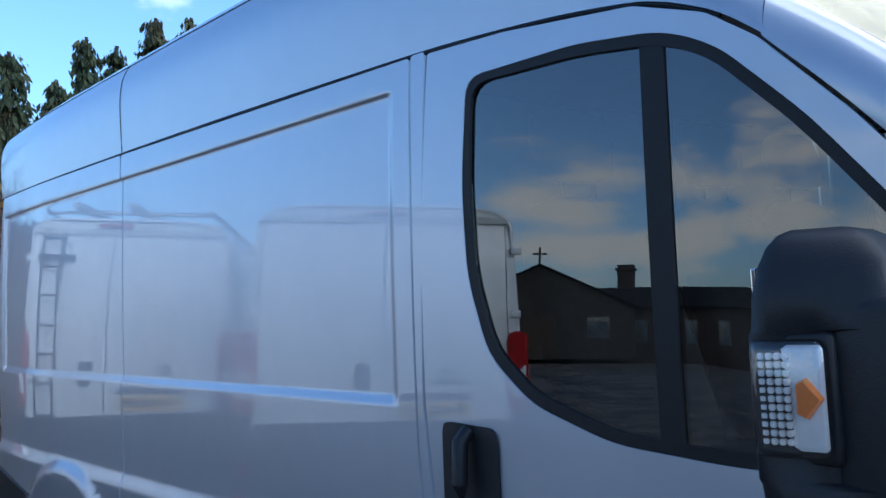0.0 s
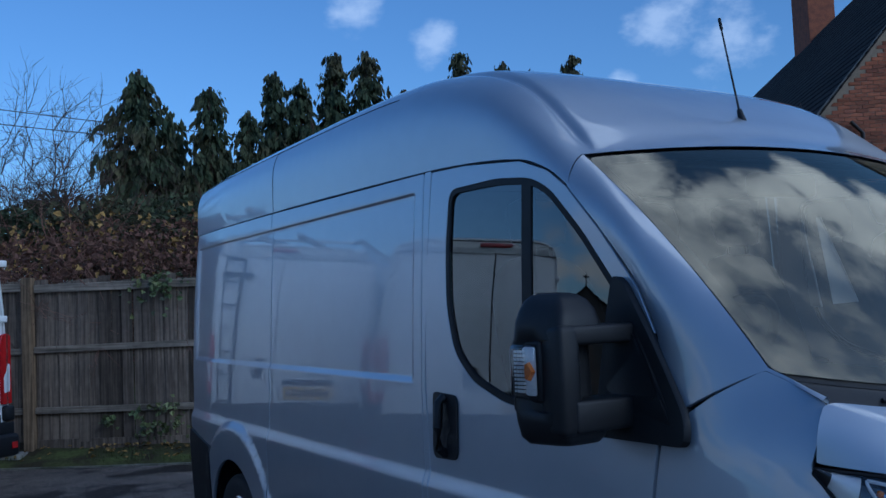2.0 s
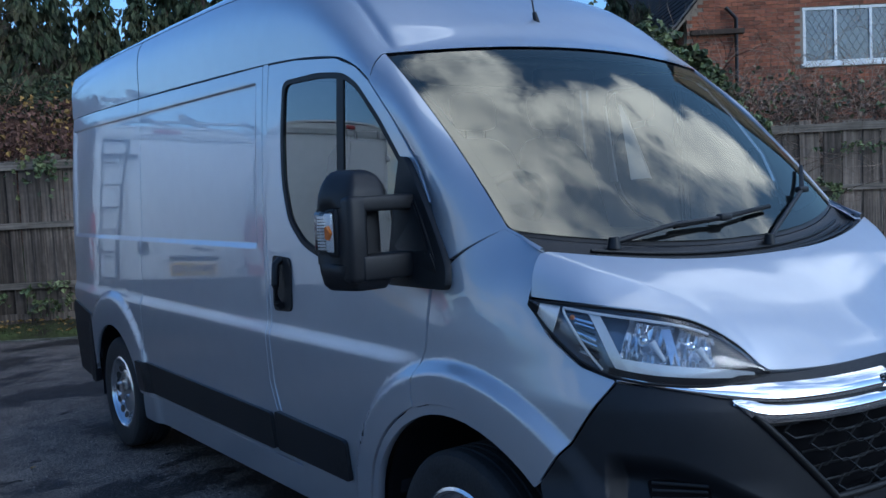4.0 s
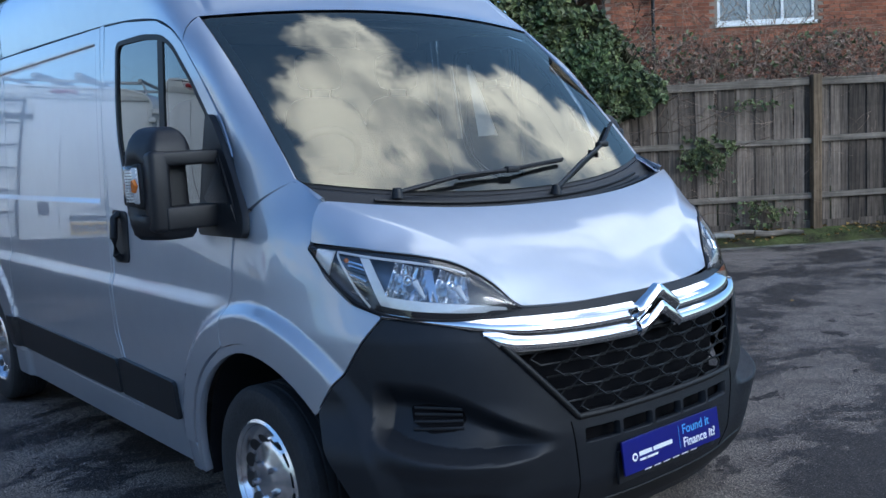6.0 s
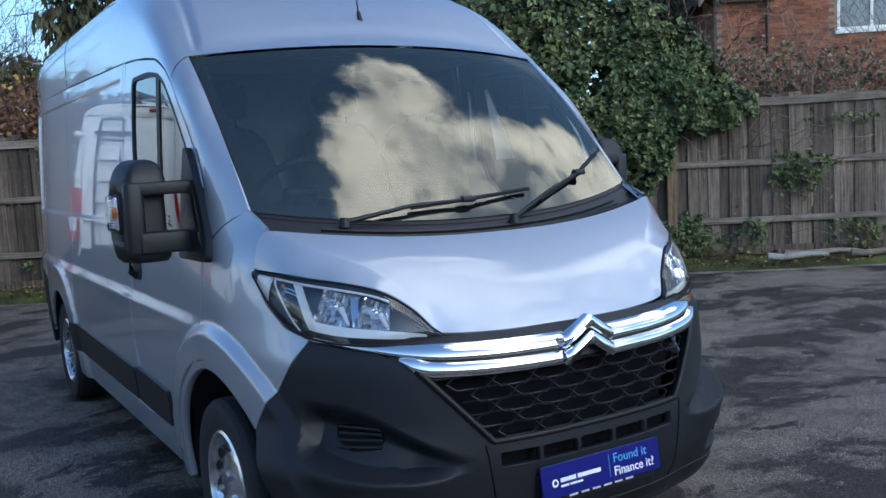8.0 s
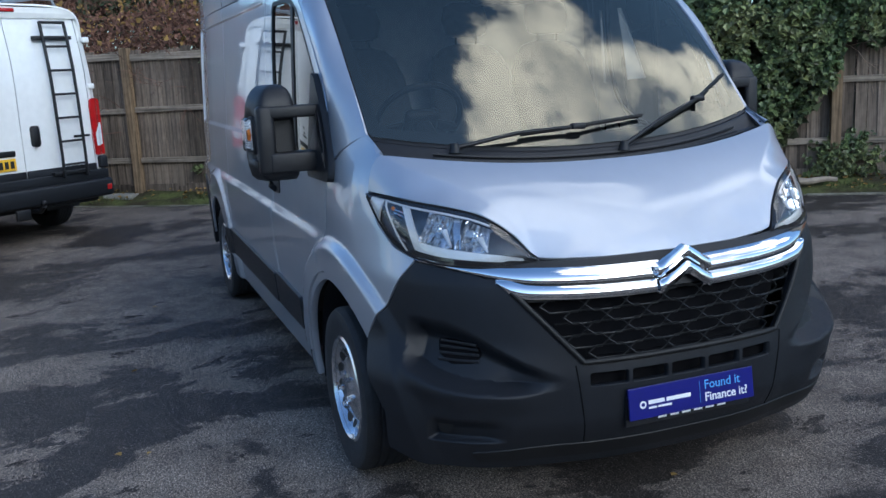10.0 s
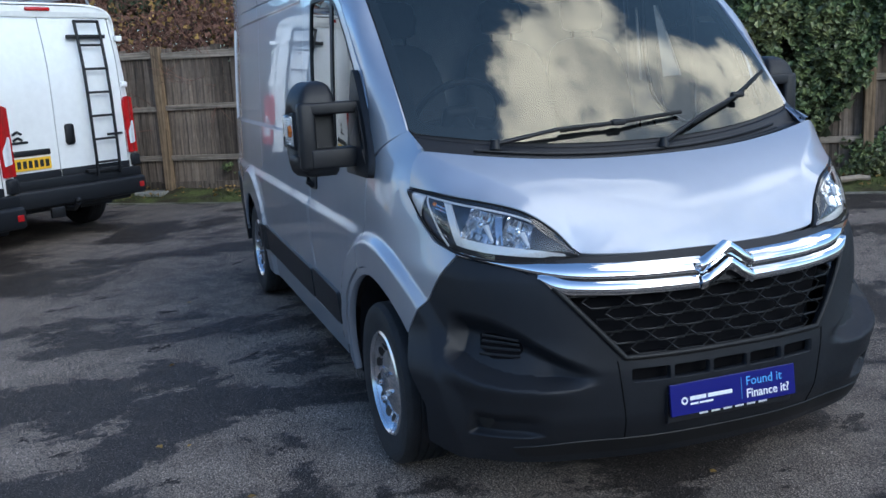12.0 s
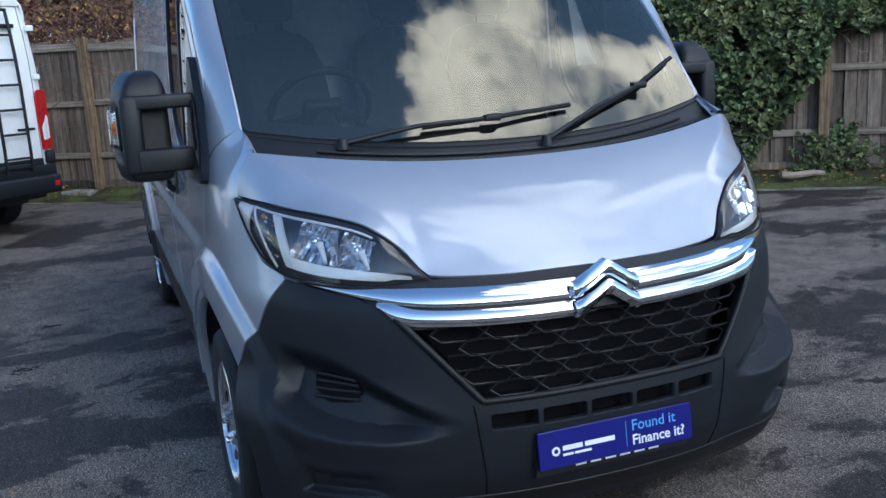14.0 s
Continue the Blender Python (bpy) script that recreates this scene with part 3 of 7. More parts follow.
def door_mirror(parent, sgn):
    """A tall black mirror on two arms, with a clear and amber lamp at its outer edge."""
    def at(x, y, z):
        return (x, sgn * y, z)
    rows = []
    # housing, in level slices: (z, front x, back x, inner y, outer y)
    for z, xf, xb, yi, yo in ((1.198, -0.27, -0.34, 1.11, 1.20), (1.203, -0.228, -0.356, 1.084, 1.245), (1.222, -0.206, -0.366, 1.076, 1.266), (1.262, -0.200, -0.370, 1.073, 1.276), (1.288, -0.200, -0.372, 1.072, 1.278), (1.294, -0.262, -0.372, 1.072, 1.279), (1.40, -0.266, -0.372, 1.072, 1.280), (1.468, -0.266, -0.372, 1.074, 1.277), (1.474, -0.200, -0.372, 1.074, 1.276), (1.516, -0.203, -0.370, 1.078, 1.270), (1.549, -0.214, -0.366, 1.086, 1.257), (1.575, -0.236, -0.358, 1.097, 1.240), (1.589, -0.262, -0.350, 1.112, 1.220), (1.595, -0.290, -0.340, 1.130, 1.198)):
        ring = []
        cx, cy, hx, hy = (xf + xb) / 2, (yi + yo) / 2, abs(xf - xb) / 2, (yo - yi) / 2
        for k in range(32):
            a = k * math.tau / 32
            c, s = math.cos(a), math.sin(a)
            px, py = math.copysign(abs(c) ** 0.36, c), math.copysign(abs(s) ** 0.36, s)
            # the outer face slants inwards to the front
            ring.append(at(cx + hx * px, cy + hy * py - (0.040 * (px + 1) / 2 if py > 0 else 0) * abs(py), z))
        rows.append(ring)
    bm = bmesh.new()
    grid = [[bm.verts.new(p) for p in row] for row in rows]
    for a, b in zip(grid, grid[1:]):
        for k in range(32):
            bm.faces.new((a[k], a[(k + 1) % 32], b[(k + 1) % 32], b[k]))
    bm.faces.new(grid[0][::-1])
    bm.faces.new(grid[-1])
    mir = part("door_mirror", bm, BLACK, parent, "black plastic door mirror on two arms", smooth=50)
    # the frame in front of the housing: an outer upright and two arms that reach to the door
    out = lambda a, b: (min(sgn * a, sgn * b), max(sgn * a, sgn * b))
    for name, y0, y1, z0, z1, x0, x1 in (("mirror_arm", 0.985, 1.20, 1.458, 1.508, -0.285, -0.193), ("mirror_arm", 0.93, 1.20, 1.236, 1.318, -0.290, -0.188), ("front_rim", 1.170, 1.243, 1.230, 1.512, -0.285, -0.192)):
        bm = bmesh.new()
        box(bm, x0, x1, *out(y0, y1), z0, z1, 0.020 if name == "front_rim" else 0.010, segments=3)
        part(name, bm, BLACK, mir, smooth=50)
    # the hinge: a wedge that widens downwards from the upper arm to the foot
    bm = bmesh.new()
    for z, x0, x1, y0, y1 in ((1.507, -0.29, -0.20, 0.93, 1.0), (1.44, -0.30, -0.17, 0.92, 1.008), (1.32, -0.31, -0.09, 0.92, 1.012), (1.23, -0.31, -0.045, 0.92, 1.008), (1.212, -0.30, -0.06, 0.93, 1.0)):
        for x in (x0, x1):
            for y in (y0, y1):
                bm.verts.new((x, sgn * y, z))
    bmesh.ops.convex_hull(bm, input=bm.verts[:])
    bmesh.ops.bevel(bm, geom=bm.edges[:], offset=0.006, segments=2, affect="EDGES")
    part("hinge_block", bm, BLACK, mir, smooth=50)
    # the sail at the foot of the mirror
    sail = rounded([(-0.34, 1.20), (-0.015, 1.20), (-0.02, 1.27), (-0.10, 1.40), (-0.16, 1.50), (-0.235, 1.62), (-0.27, 1.64), (-0.30, 1.50)], 0.03)
    panel("mirror_foot", sail, flank(sgn, 0.028), steps(-0.34, 0, 0.05), steps(1.2, 1.64, 0.06), BLACK, mir, depth=0.05)
    # indicator, wrapped round the outer front edge
    turn = Matrix.Translation((-0.310, sgn * 1.263, 1.394)) @ Matrix.Rotation(radians(sgn * -5), 4, "Z")
    bm = bmesh.new()
    box(bm, -0.052, 0.040, *out(-0.020, 0.016), -0.070, 0.070, 0.012, turn)
    lamp = part("indicator", bm, CLEAR, mir, "clear indicator lens with an amber bulb", smooth=50)
    lamp.visible_shadow = False
    bm = bmesh.new()
    box(bm, -0.050, 0.038, *out(-0.030, -0.004), -0.068, 0.068, 0.010, turn)
    part("lamp_back", bm, PALELENS, lamp)
    bm = bmesh.new()
    for i in range(11):
        for j in range(4):
            box(bm, -0.044 + j * 0.0100, -0.0358 + j * 0.0100, *out(-0.005, 0.005), -0.056 + i * 0.0102, -0.0478 + i * 0.0102, 0.002, turn, 1)
    part("prism", bm, PALELENS, lamp, "clear ribbed reflector")
    bm = bmesh.new()
    ring = [(0.002, 0.020), (0.012, 0.025), (0.032, 0.0), (0.012, -0.025), (0.002, -0.020)]
    lo_, hi_ = [bm.verts.new(turn @ Vector((x, sgn * -0.004, z))) for x, z in ring], [bm.verts.new(turn @ Vector((x * 0.9 + 0.001, sgn * 0.008, z * 0.85))) for x, z in ring]
    bm.faces.new(hi_)
    for k in range(5):
        bm.faces.new((lo_[k], lo_[(k + 1) % 5], hi_[(k + 1) % 5], hi_[k]))
    bmesh.ops.recalc_face_normals(bm, faces=bm.faces)
    part("bulb", bm, AMBER, lamp, "amber bulb cover")
    bm = bmesh.new()
    box(bm, -0.058, 0.046, *out(-0.040, -0.006), -0.082, 0.082, 0.012, turn)
    part("lamp_rim", bm, BLACK, mir, smooth=50)
    # the two looking glasses, behind
    for z0, z1 in ((1.36, 1.55), (1.235, 1.34)):
        bm = bmesh.new()
        box(bm, -0.3735, -0.366, min(sgn * 1.115, sgn * 1.235), max(sgn * 1.115, sgn * 1.235), z0, z1, 0.002)
        part("mirror_glass", bm, CHROME, mir, "looking glass")


def seat(parent, y):
    """A cab seat: cushion with side rolls, a tapering backrest and a headrest on two posts."""
    def pad(name, rows, par, mat=SEAT):
        bm = bmesh.new()
        grid = []
        for c, w, h in rows:
            grid.append([bm.verts.new(Vector(c) + Vector((h * math.copysign(abs(math.cos(a)) ** 0.6, math.cos(a)), w * math.copysign(abs(math.sin(a)) ** 0.6, math.sin(a)), 0))) for a in [k * math.tau / 20 for k in range(20)]])
        for p, q in zip(grid, grid[1:]):
            for k in range(20):
                bm.faces.new((p[k], p[(k + 1) % 20], q[(k + 1) % 20], q[k]))
        bm.faces.new(grid[0][::-1])
        bm.faces.new(grid[-1])
        return part(name, bm, mat, par, "dark grey cloth cab seat" if par == parent else "", smooth=60)
    s = pad("seat", [((-0.84, y, 0.96), 0.20, 0.22), ((-0.84, y, 0.99), 0.245, 0.26), ((-0.84, y, 1.08), 0.25, 0.265), ((-0.85, y, 1.125), 0.235, 0.25), ((-0.86, y, 1.14), 0.19, 0.20)], parent)
    pad("backrest", [((-1.06 - 0.20 * t, y, 1.09 + 0.66 * t), w, h) for t, w, h in ((0, 0.21, 0.06), (0.08, 0.24, 0.085), (0.45, 0.25, 0.085), (0.75, 0.235, 0.07), (0.90, 0.20, 0.055), (0.97, 0.15, 0.042), (1.0, 0.08, 0.02))], s)
    pad("headrest", [((-1.24 - 0.03 * t, y, 1.785 + 0.19 * t), w, h) for t, w, h in ((0, 0.08, 0.02), (0.08, 0.115, 0.042), (0.5, 0.13, 0.055), (0.88, 0.115, 0.045), (1.0, 0.07, 0.02))], s)
    for d in (-0.06, 0.06):
        bm = bmesh.new()
        tube(bm, [(-1.245, y + d, 1.70), (-1.25, y + d, 1.80)], 0.007)
        part("headrest_post", bm, BLACK, s)


def steering(parent, y):
    m = Matrix.Translation((-0.34, y, 1.405)) @ Matrix.Rotation(radians(-52), 4, "Y")
    bm = bmesh.new()
    pts = [m @ Vector((0.195 * math.cos(k * math.tau / 32), 0.195 * math.sin(k * math.tau / 32), 0)) for k in range(33)]
    tube(bm, pts, 0.016, 8, cap=False)
    w = part("steering_wheel", bm, BLACK, parent, "black steering wheel", smooth=50)
    bm = bmesh.new()
    box(bm, -0.07, 0.07, -0.08, 0.08, -0.05, 0.005, 0.02, m)
    for a in (15, 90, 165):
        box(bm, 0.05, 0.19, -0.022, 0.022, -0.02, 0.0, 0.006, m @ Matrix.Rotation(radians(a + 90), 4, "Z"))
    part("hub", bm, BLACK, w, smooth=50)
    bm = bmesh.new()
    tube(bm, [m @ Vector((0, 0, -0.04)), m @ Vector((0.02, 0, -0.26))], 0.045, 12)
    part("column", bm, BLACK, w, smooth=50)
    return w


def headlight(parent, sgn):
    """A long lamp sweeping back from the grille: dark housing, chrome bowls and a bright strip under a clear lens."""
    def top(t):
        p = bonnet_front(1 - 0.462 * t)
        return Vector((p.x + 0.004, sgn * p.y, p.z - 0.006))
    low_x = spline((0, 0.300), (0.12, 0.375), (0.28, 0.480), (0.42, 0.578), (0.6, 0.675), (0.8, 0.752), (1, 0.800))
    low_y = spline((0, 0.946), (0.12, 0.932), (0.28, 0.898), (0.42, 0.848), (0.6, 0.765), (0.8, 0.640), (1, 0.470))
    low_z = spline((0, 1.172), (0.12, 1.095), (0.28, 1.010), (0.42, 0.972), (0.6, 0.955), (0.8, 0.948), (1, 0.946))

    def low(t):
        return Vector((low_x(t), sgn * low_y(t), low_z(t)))

    def lens(t, s, d=0.0):
        p = low(t).lerp(top(t), s)
        k = 0.022 * 4 * s * (1 - s) - d
        n = Vector((0.75, sgn * 0.5, 0.42)).normalized()
        return p + n * k

    rows = lambda d, s0, s1, t0, t1, ns=8, nt=28: [[lens(t0 + (t1 - t0) * i / nt, s0 + (s1 - s0) * j / ns, d) for j in range(ns + 1)] for i in range(nt + 1)]
    lamp = sheet("headlight", rows(0.07, -0.02, 1.02, 0.0, 1.0), LAMPGREY, parent, "clear wrap-round headlight with chrome bowls")
    sheet("lens", rows(0.0, 0.0, 1.0, 0.0, 1.0), CLEAR, lamp, "clear curved headlight lens").visible_shadow = False
    edge = [lens(t / 40, 0.0, -0.001) for t in range(41)] + [lens(1 - t / 40, 1.0, -0.001) for t in range(41)]
    bm = bmesh.new()
    tube(bm, edge + edge[:1], 0.0038, 6, cap=False)
    part("seal", bm, RUBBER, lamp, smooth=60)
    sheet("lens_border", rows(0.004, 0.905, 1.0, 0.0, 1.0, 3, 28), BLACK, lamp, "black upper border")
    sheet("lens_border", rows(0.012, 0.0, 0.125, 0.36, 1.0, 3, 24), BLACK, lamp, "black lower border")
    sheet("lens_border", rows(0.004, 0.0, 0.95, 0.0, 0.045, 10, 3), BLACK, lamp, "black outer border")
    # bright strip: down the inside of the corner lamp, then along the foot
    sheet("light_strip", rows(0.014, 0.135, 0.285, 0.385, 0.925, 3, 24), PALELENS, lamp, "bright white strip along the foot of the lamp", thick=0.008)
    bar = []
    for i in range(15):
        s = 0.135 + 0.76 * i / 14
        t = 0.405 - 0.145 * (i / 14) ** 0.9
        bar.append([lens(t - 0.024, s, 0.014), lens(t + 0.024, s, 0.013)])
    sheet("light_strip", bar, PALELENS, lamp, thick=0.008)
    sheet("outer_strip", rows(0.008, 0.0, 0.97, 0.012, 0.125, 10, 5), PALELENS, lamp, "pale outer edge strip", thick=0.006)
    bm = bmesh.new()
    tube(bm, [lens(0.14 + 0.62 * k / 14, 0.885, 0.008) for k in range(15)], 0.0045, 6)
    part("light_line", bm, PALELENS, lamp, "thin bright line along the top", smooth=60)
    bm = bmesh.new()
    tube(bm, [lens(0.14 + 0.20 * (1 - k / 10) ** 2, 0.05 + 0.83 * k / 10, 0.010) for k in range(11)], 0.004, 6)
    part("light_line", bm, PALELENS, lamp, smooth=60)
    sheet("corner_reflector", rows(0.045, 0.10, 0.88, 0.13, 0.30, 8, 5), LAMPGREY, lamp, "ribbed corner reflector")
    for i in range(7):
        s = 0.20 + 0.09 * i
        bm = bmesh.new()
        tube(bm, [lens(0.165 + 0.10 * (1 - s), s, 0.034), lens(0.245 + 0.10 * (1 - s), s, 0.034)], 0.0045, 6)
        part("rib", bm, BUMPER if i % 3 == 1 else CHROME, lamp)
    bm = bmesh.new()
    bmesh.ops.create_uvsphere(bm, u_segments=10, v_segments=6, radius=0.008, matrix=Matrix.Translation(lens(0.185, 0.74, 0.03)))
    part("indicator_bulb", bm, AMBER, lamp, smooth=50)
    # two bowls with flutes and a bright cap before the bulb
    for t0, t1, s0, s1, deep in ((0.40, 0.580, 0.30, 0.88, 0.062), (0.60, 0.775, 0.30, 0.84, 0.056)):
        rows_ = []
        for i in range(25):
            u = i / 12 - 1
            row = []
            for j in range(15):
                v = j / 7 - 1
                d = deep - 0.036 * min(1.3, u * u + 0.6 * v * v) + (0.0035 if (i // 4) % 2 else 0.0) + (0.003 if (j // 5) % 2 else 0.0)
                row.append(lens(t0 + (t1 - t0) * (u + 1) / 2 + 0.012 * v, s0 + (s1 - s0) * (v + 1) / 2, d))
            rows_.append(row)
        sheet("reflector_bowl", rows_, LAMP, lamp, "fluted chrome reflector bowl")
        mid = lens((t0 + t1) / 2 - 0.01, 0.62, 0.040)
        bm = bmesh.new()
        bmesh.ops.create_uvsphere(bm, u_segments=14, v_segments=8, radius=0.016, matrix=Matrix.Translation(mid))
        part("bulb_cap", bm, CHROME, lamp, smooth=60)
        bm = bmesh.new()
        tube(bm, [lens((t0 + t1) / 2 + 0.02, 0.60, 0.030), lens(t1 - 0.012, 0.33, 0.022)], 0.012, 8, 0.004)
        part("reflector_blade", bm, PALELENS, lamp, smooth=60)
    sheet("divider", [[lens(0.555 + 0.05 * (1 - k / 8) - 0.018, 0.30 + 0.56 * k / 8, 0.024), lens(0.555 + 0.05 * (1 - k / 8) + 0.018, 0.30 + 0.56 * k / 8, 0.020)] for k in range(9)], LAMP, lamp, "silvery divider", thick=0.004)
    sheet("bezel", rows(0.022, 0.28, 0.92, 0.765, 0.99, 6, 8), BUMPER, lamp, "grey inner bezel")
    sheet("bezel", rows(0.064, 0.12, 0.98, 0.345, 0.90, 6, 20), LAMPGREY, lamp, "dark silvery inner bezel")


def wiper(parent, pivot, knee, tip_a, tip_b):
    bm = bmesh.new()
    tube(bm, [pivot, Vector(pivot).lerp(Vector(knee), 0.5) + Vector((0.01, 0, 0.016)), knee], 0.0095, 8, 0.006)
    arm = part("wiper", bm, BLACK, parent, "black windscreen wiper", smooth=60)
    bm = bmesh.new()
    tube(bm, [tip_a, knee, tip_b], 0.009, 6)
    part("blade", bm, RUBBER, arm, smooth=60)
    bm = bmesh.new()
    box(bm, -0.014, 0.014, -0.03, 0.03, -0.012, 0.012, 0.006, Matrix.Translation(knee))
    part("clip", bm, BLACK, arm, smooth=60)
    bm = bmesh.new()
    bmesh.ops.create_cone(bm, cap_ends=True, segments=16, radius1=0.022, radius2=0.015, depth=0.035, matrix=Matrix.Translation(pivot))
    part("pivot", bm, BLACK, arm, smooth=60)


def silver_van():
    van = thing("panel_van", "silver high-roof panel van with grey bumpers parked on wet tarmac", "van")
    us, vs = steps(-4.5, 0.8, 0.07, (-4.37, -4.35, -4.33, -1.43, -1.41, -1.39)), steps(0.25, 2.1, 0.06, (0.925, 0.94, 0.955, 0.97, 0.985, 1.285, 1.293, 1.301, 1.31, 1.318, 1.995, 2.003, 2.012))
    arch = lambda ax, r, a0, a1, n=18: [(ax + r * math.cos(radians(a0 + (a1 - a0) * k / n)), 0.335 + r * math.sin(radians(a0 + (a1 - a0) * k / n))) for k in range(n + 1)]
    for sgn in (-1, 1):
        fn = flank(sgn)
        # front door with its window
        hole = inset(rounded(WINDOW, 0.05), 0.0)
        door = panel("front_door", inset(rounded(DOOR, 0.012), 0.0028), fn, sorted({u for u in us if -1.4 < u < -0.75} | set(steps(-0.77, -0.1, 0.022))), sorted(set(vs) | set(steps(0.6, 1.06, 0.022))), PAINT, van, [hole], label="silver cab door")
        gl = rounded(inset(WINDOW, 0.022), 0.05)
        panel("window_seal", inset(rounded(WINDOW, 0.05), 0.001), flank(sgn, -0.002), [u for u in us if -1.3 < u < 0], vs, RUBBER, door, [gl], 0.018, "black rubber window seal")
        split = -0.685
        rear, fore = cut_at(gl, split, -1), cut_at(gl, split + 0.006, 1)
        panel("window_glass", rear, flank(sgn, -0.010), [u for u in us if -1.3 < u < 0], vs, SIDE_GLASS, door, depth=0.004, label="dark side glass").visible_shadow = False
        panel("quarter_glass", fore, flank(sgn, -0.008), [u for u in us if -1.3 < u < 0], vs, SIDE_GLASS, door, depth=0.004, label="dark quarter glass").visible_shadow = False
        panel("window_post", [(split - 0.024, 1.962), (split + 0.024, 1.955), (split + 0.034, 1.25), (split - 0.014, 1.25)], flank(sgn, -0.003), [split], vs, RUBBER, door, label="black upright between the panes")
        # handle
        hnd = rounded([(-1.245, 1.255), (-1.235, 1.268), (-1.095, 1.262), (-1.082, 1.24), (-1.085, 1.06), (-1.10, 1.04), (-1.235, 1.035), (-1.25, 1.06)], 0.02)
        h = panel("door_handle", hnd, flank(sgn, 0.006), steps(-1.25, -1.08, 0.03), steps(1.03, 1.27, 0.04), BLACK, door, label="black door handle")
        bm = bmesh.new()
        tube(bm, [(-1.165, sgn * (half_width(-1.165, z) + d), z) for z, d in ((1.252, 0.006), (1.235, 0.030), (1.15, 0.036), (1.075, 0.030), (1.055, 0.006))], 0.017, 10)
        part("grip", bm, BLACK, h, smooth=60)
        # the two cargo panels
        mid = rounded([(-1.335, 2.072), (-1.335, 1.2), (-1.30, 0.72), (-1.22, 0.53), (-1.13, 0.405), (-2.92, 0.405), (-2.945, 2.092)], 0.012)
        panel("side_panel", inset(mid, 0.0022), fn, [u for u in us if -3 < u < -1], vs, PAINT, van, label="silver pressed side panel")
        panel("pillar_panel", inset(rounded([(-1.283, 2.066), (-1.285, 2.074), (-1.331, 2.074), (-1.331, 1.2), (-1.296, 0.72), (-1.216, 0.53), (-1.126, 0.405), (-1.082, 0.405), (-1.2, 0.55), (-1.262, 0.72), (-1.291, 1.05), (-1.311, 1.3)], 0.01), 0.001), fn, [], vs, PAINT, van)
        quarter = [(-2.95, 2.092), (-2.925, 0.405), (-3.02, 0.405)] + arch(-3.45, 0.43, 12, 168) + [(-3.87, 0.50), (-3.87, 0.78), (-4.40, 0.86), (-4.435, 1.2), (-4.43, 1.7), (-4.395, 2.098)]
        panel("quarter_panel", inset(rounded(quarter, 0.015), 0.0022), fn, sorted({u for u in us if u < -2.9} | set(steps(-4.2, -2.95, 0.035))), sorted(set(vs) | set(steps(0.4, 1.05, 0.03))), PAINT, van, label="silver rear quarter panel")
        # sill and mouldings
        panel("sill", rounded([(-0.52, 0.368), (-0.52, 0.25), (-3.05, 0.25), (-3.02, 0.400), (-1.08, 0.387)], 0.02), flank(sgn, -0.012), [u for u in us if -3.1 < u < -0.5], steps(0.25, 0.4, 0.05), PAINT, van, label="silver sill")
        for a, b in ((-2.985, -1.285), (-1.255, -0.66)):
            mould = rounded([(a, 0.435), (a - 0.02 * (a < -2), 0.605), (b - 0.012, 0.588), (b, 0.43)], 0.02)
            panel("side_moulding", mould, flank(sgn, 0.018), [u for u in us if -3 < u < -0.6], [0.45, 0.57], BLACK, van, depth=0.03, label="dark grey rubbing strip")
        # wing, from the door to the lamp and the bumper
        wing = [(-0.115, 1.22), (-0.145, 1.0), (-0.188, 0.905), (-0.195, 0.835)] + arch(0, 0.50, 112, 42, 8) + [(0.452, 0.79), (0.555, 0.968), (0.46, 1.004), (0.37, 1.080), (0.292, 1.180), (0.300, 1.25), (0.297, 1.318), (0.225, 1.356), (0.146, 1.390), (0.04, 1.330), (-0.07, 1.258)]
        panel("front_wing", inset(rounded(wing, 0.012), 0.002), fn, steps(-0.2, 0.6, 0.010), steps(0.64, 1.0, 0.010) + steps(1.01, 1.4, 0.02), PAINT, van, label="silver front wing with flared arch")
        panel("arch_lip", rounded([(-0.198, 0.82)] + arch(0, 0.498, 112, 180, 10)[1:] + [(-0.50, 0.26), (-0.47, 0.26)] + arch(0, 0.468, 178, 42, 18) + arch(0, 0.498, 42, 110, 9), 0.004), flank(sgn, -0.006), [], [], PAINT, van, depth=0.03)
        # the wing rolls over into the corner between screen and bonnet
        rows = []
        for k in range(11):
            t = k / 10
            x, z = (0.146 + 0.079 * t / 0.5, 1.390 - 0.034 * t / 0.5) if t < 0.5 else (0.225 + 0.072 * (t - 0.5) / 0.5, 1.356 - 0.038 * (t - 0.5) / 0.5)
            o = Vector((x, half_width(x, z) - 0.001, z - 0.002))
            i = screen_foot(0.985).lerp(bonnet_back(0.995), t) + Vector((0, 0, 0.004))
            c = Vector((o.x, o.y - 0.006, max(o.z, i.z) + 0.016))
            rows.append([(p.x, sgn * p.y, p.z) for p in [o * (1 - u) ** 2 + c * 2 * u * (1 - u) + i * u * u for u in [j / 8 for j in range(9)]]])
        sheet("wing_top", rows, PAINT, van)
        # pillar between door and screen
        edge = [(-0.480, 1.910), (-0.341, 1.770), (-0.201, 1.602), (-0.140, 1.475), (-0.123, 1.38), (-0.083, 1.265)]
        ex, ez = spline(*[(i / 5, p[0]) for i, p in enumerate(edge)]), spline(*[(i / 5, p[1]) for i, p in enumerate(edge)])

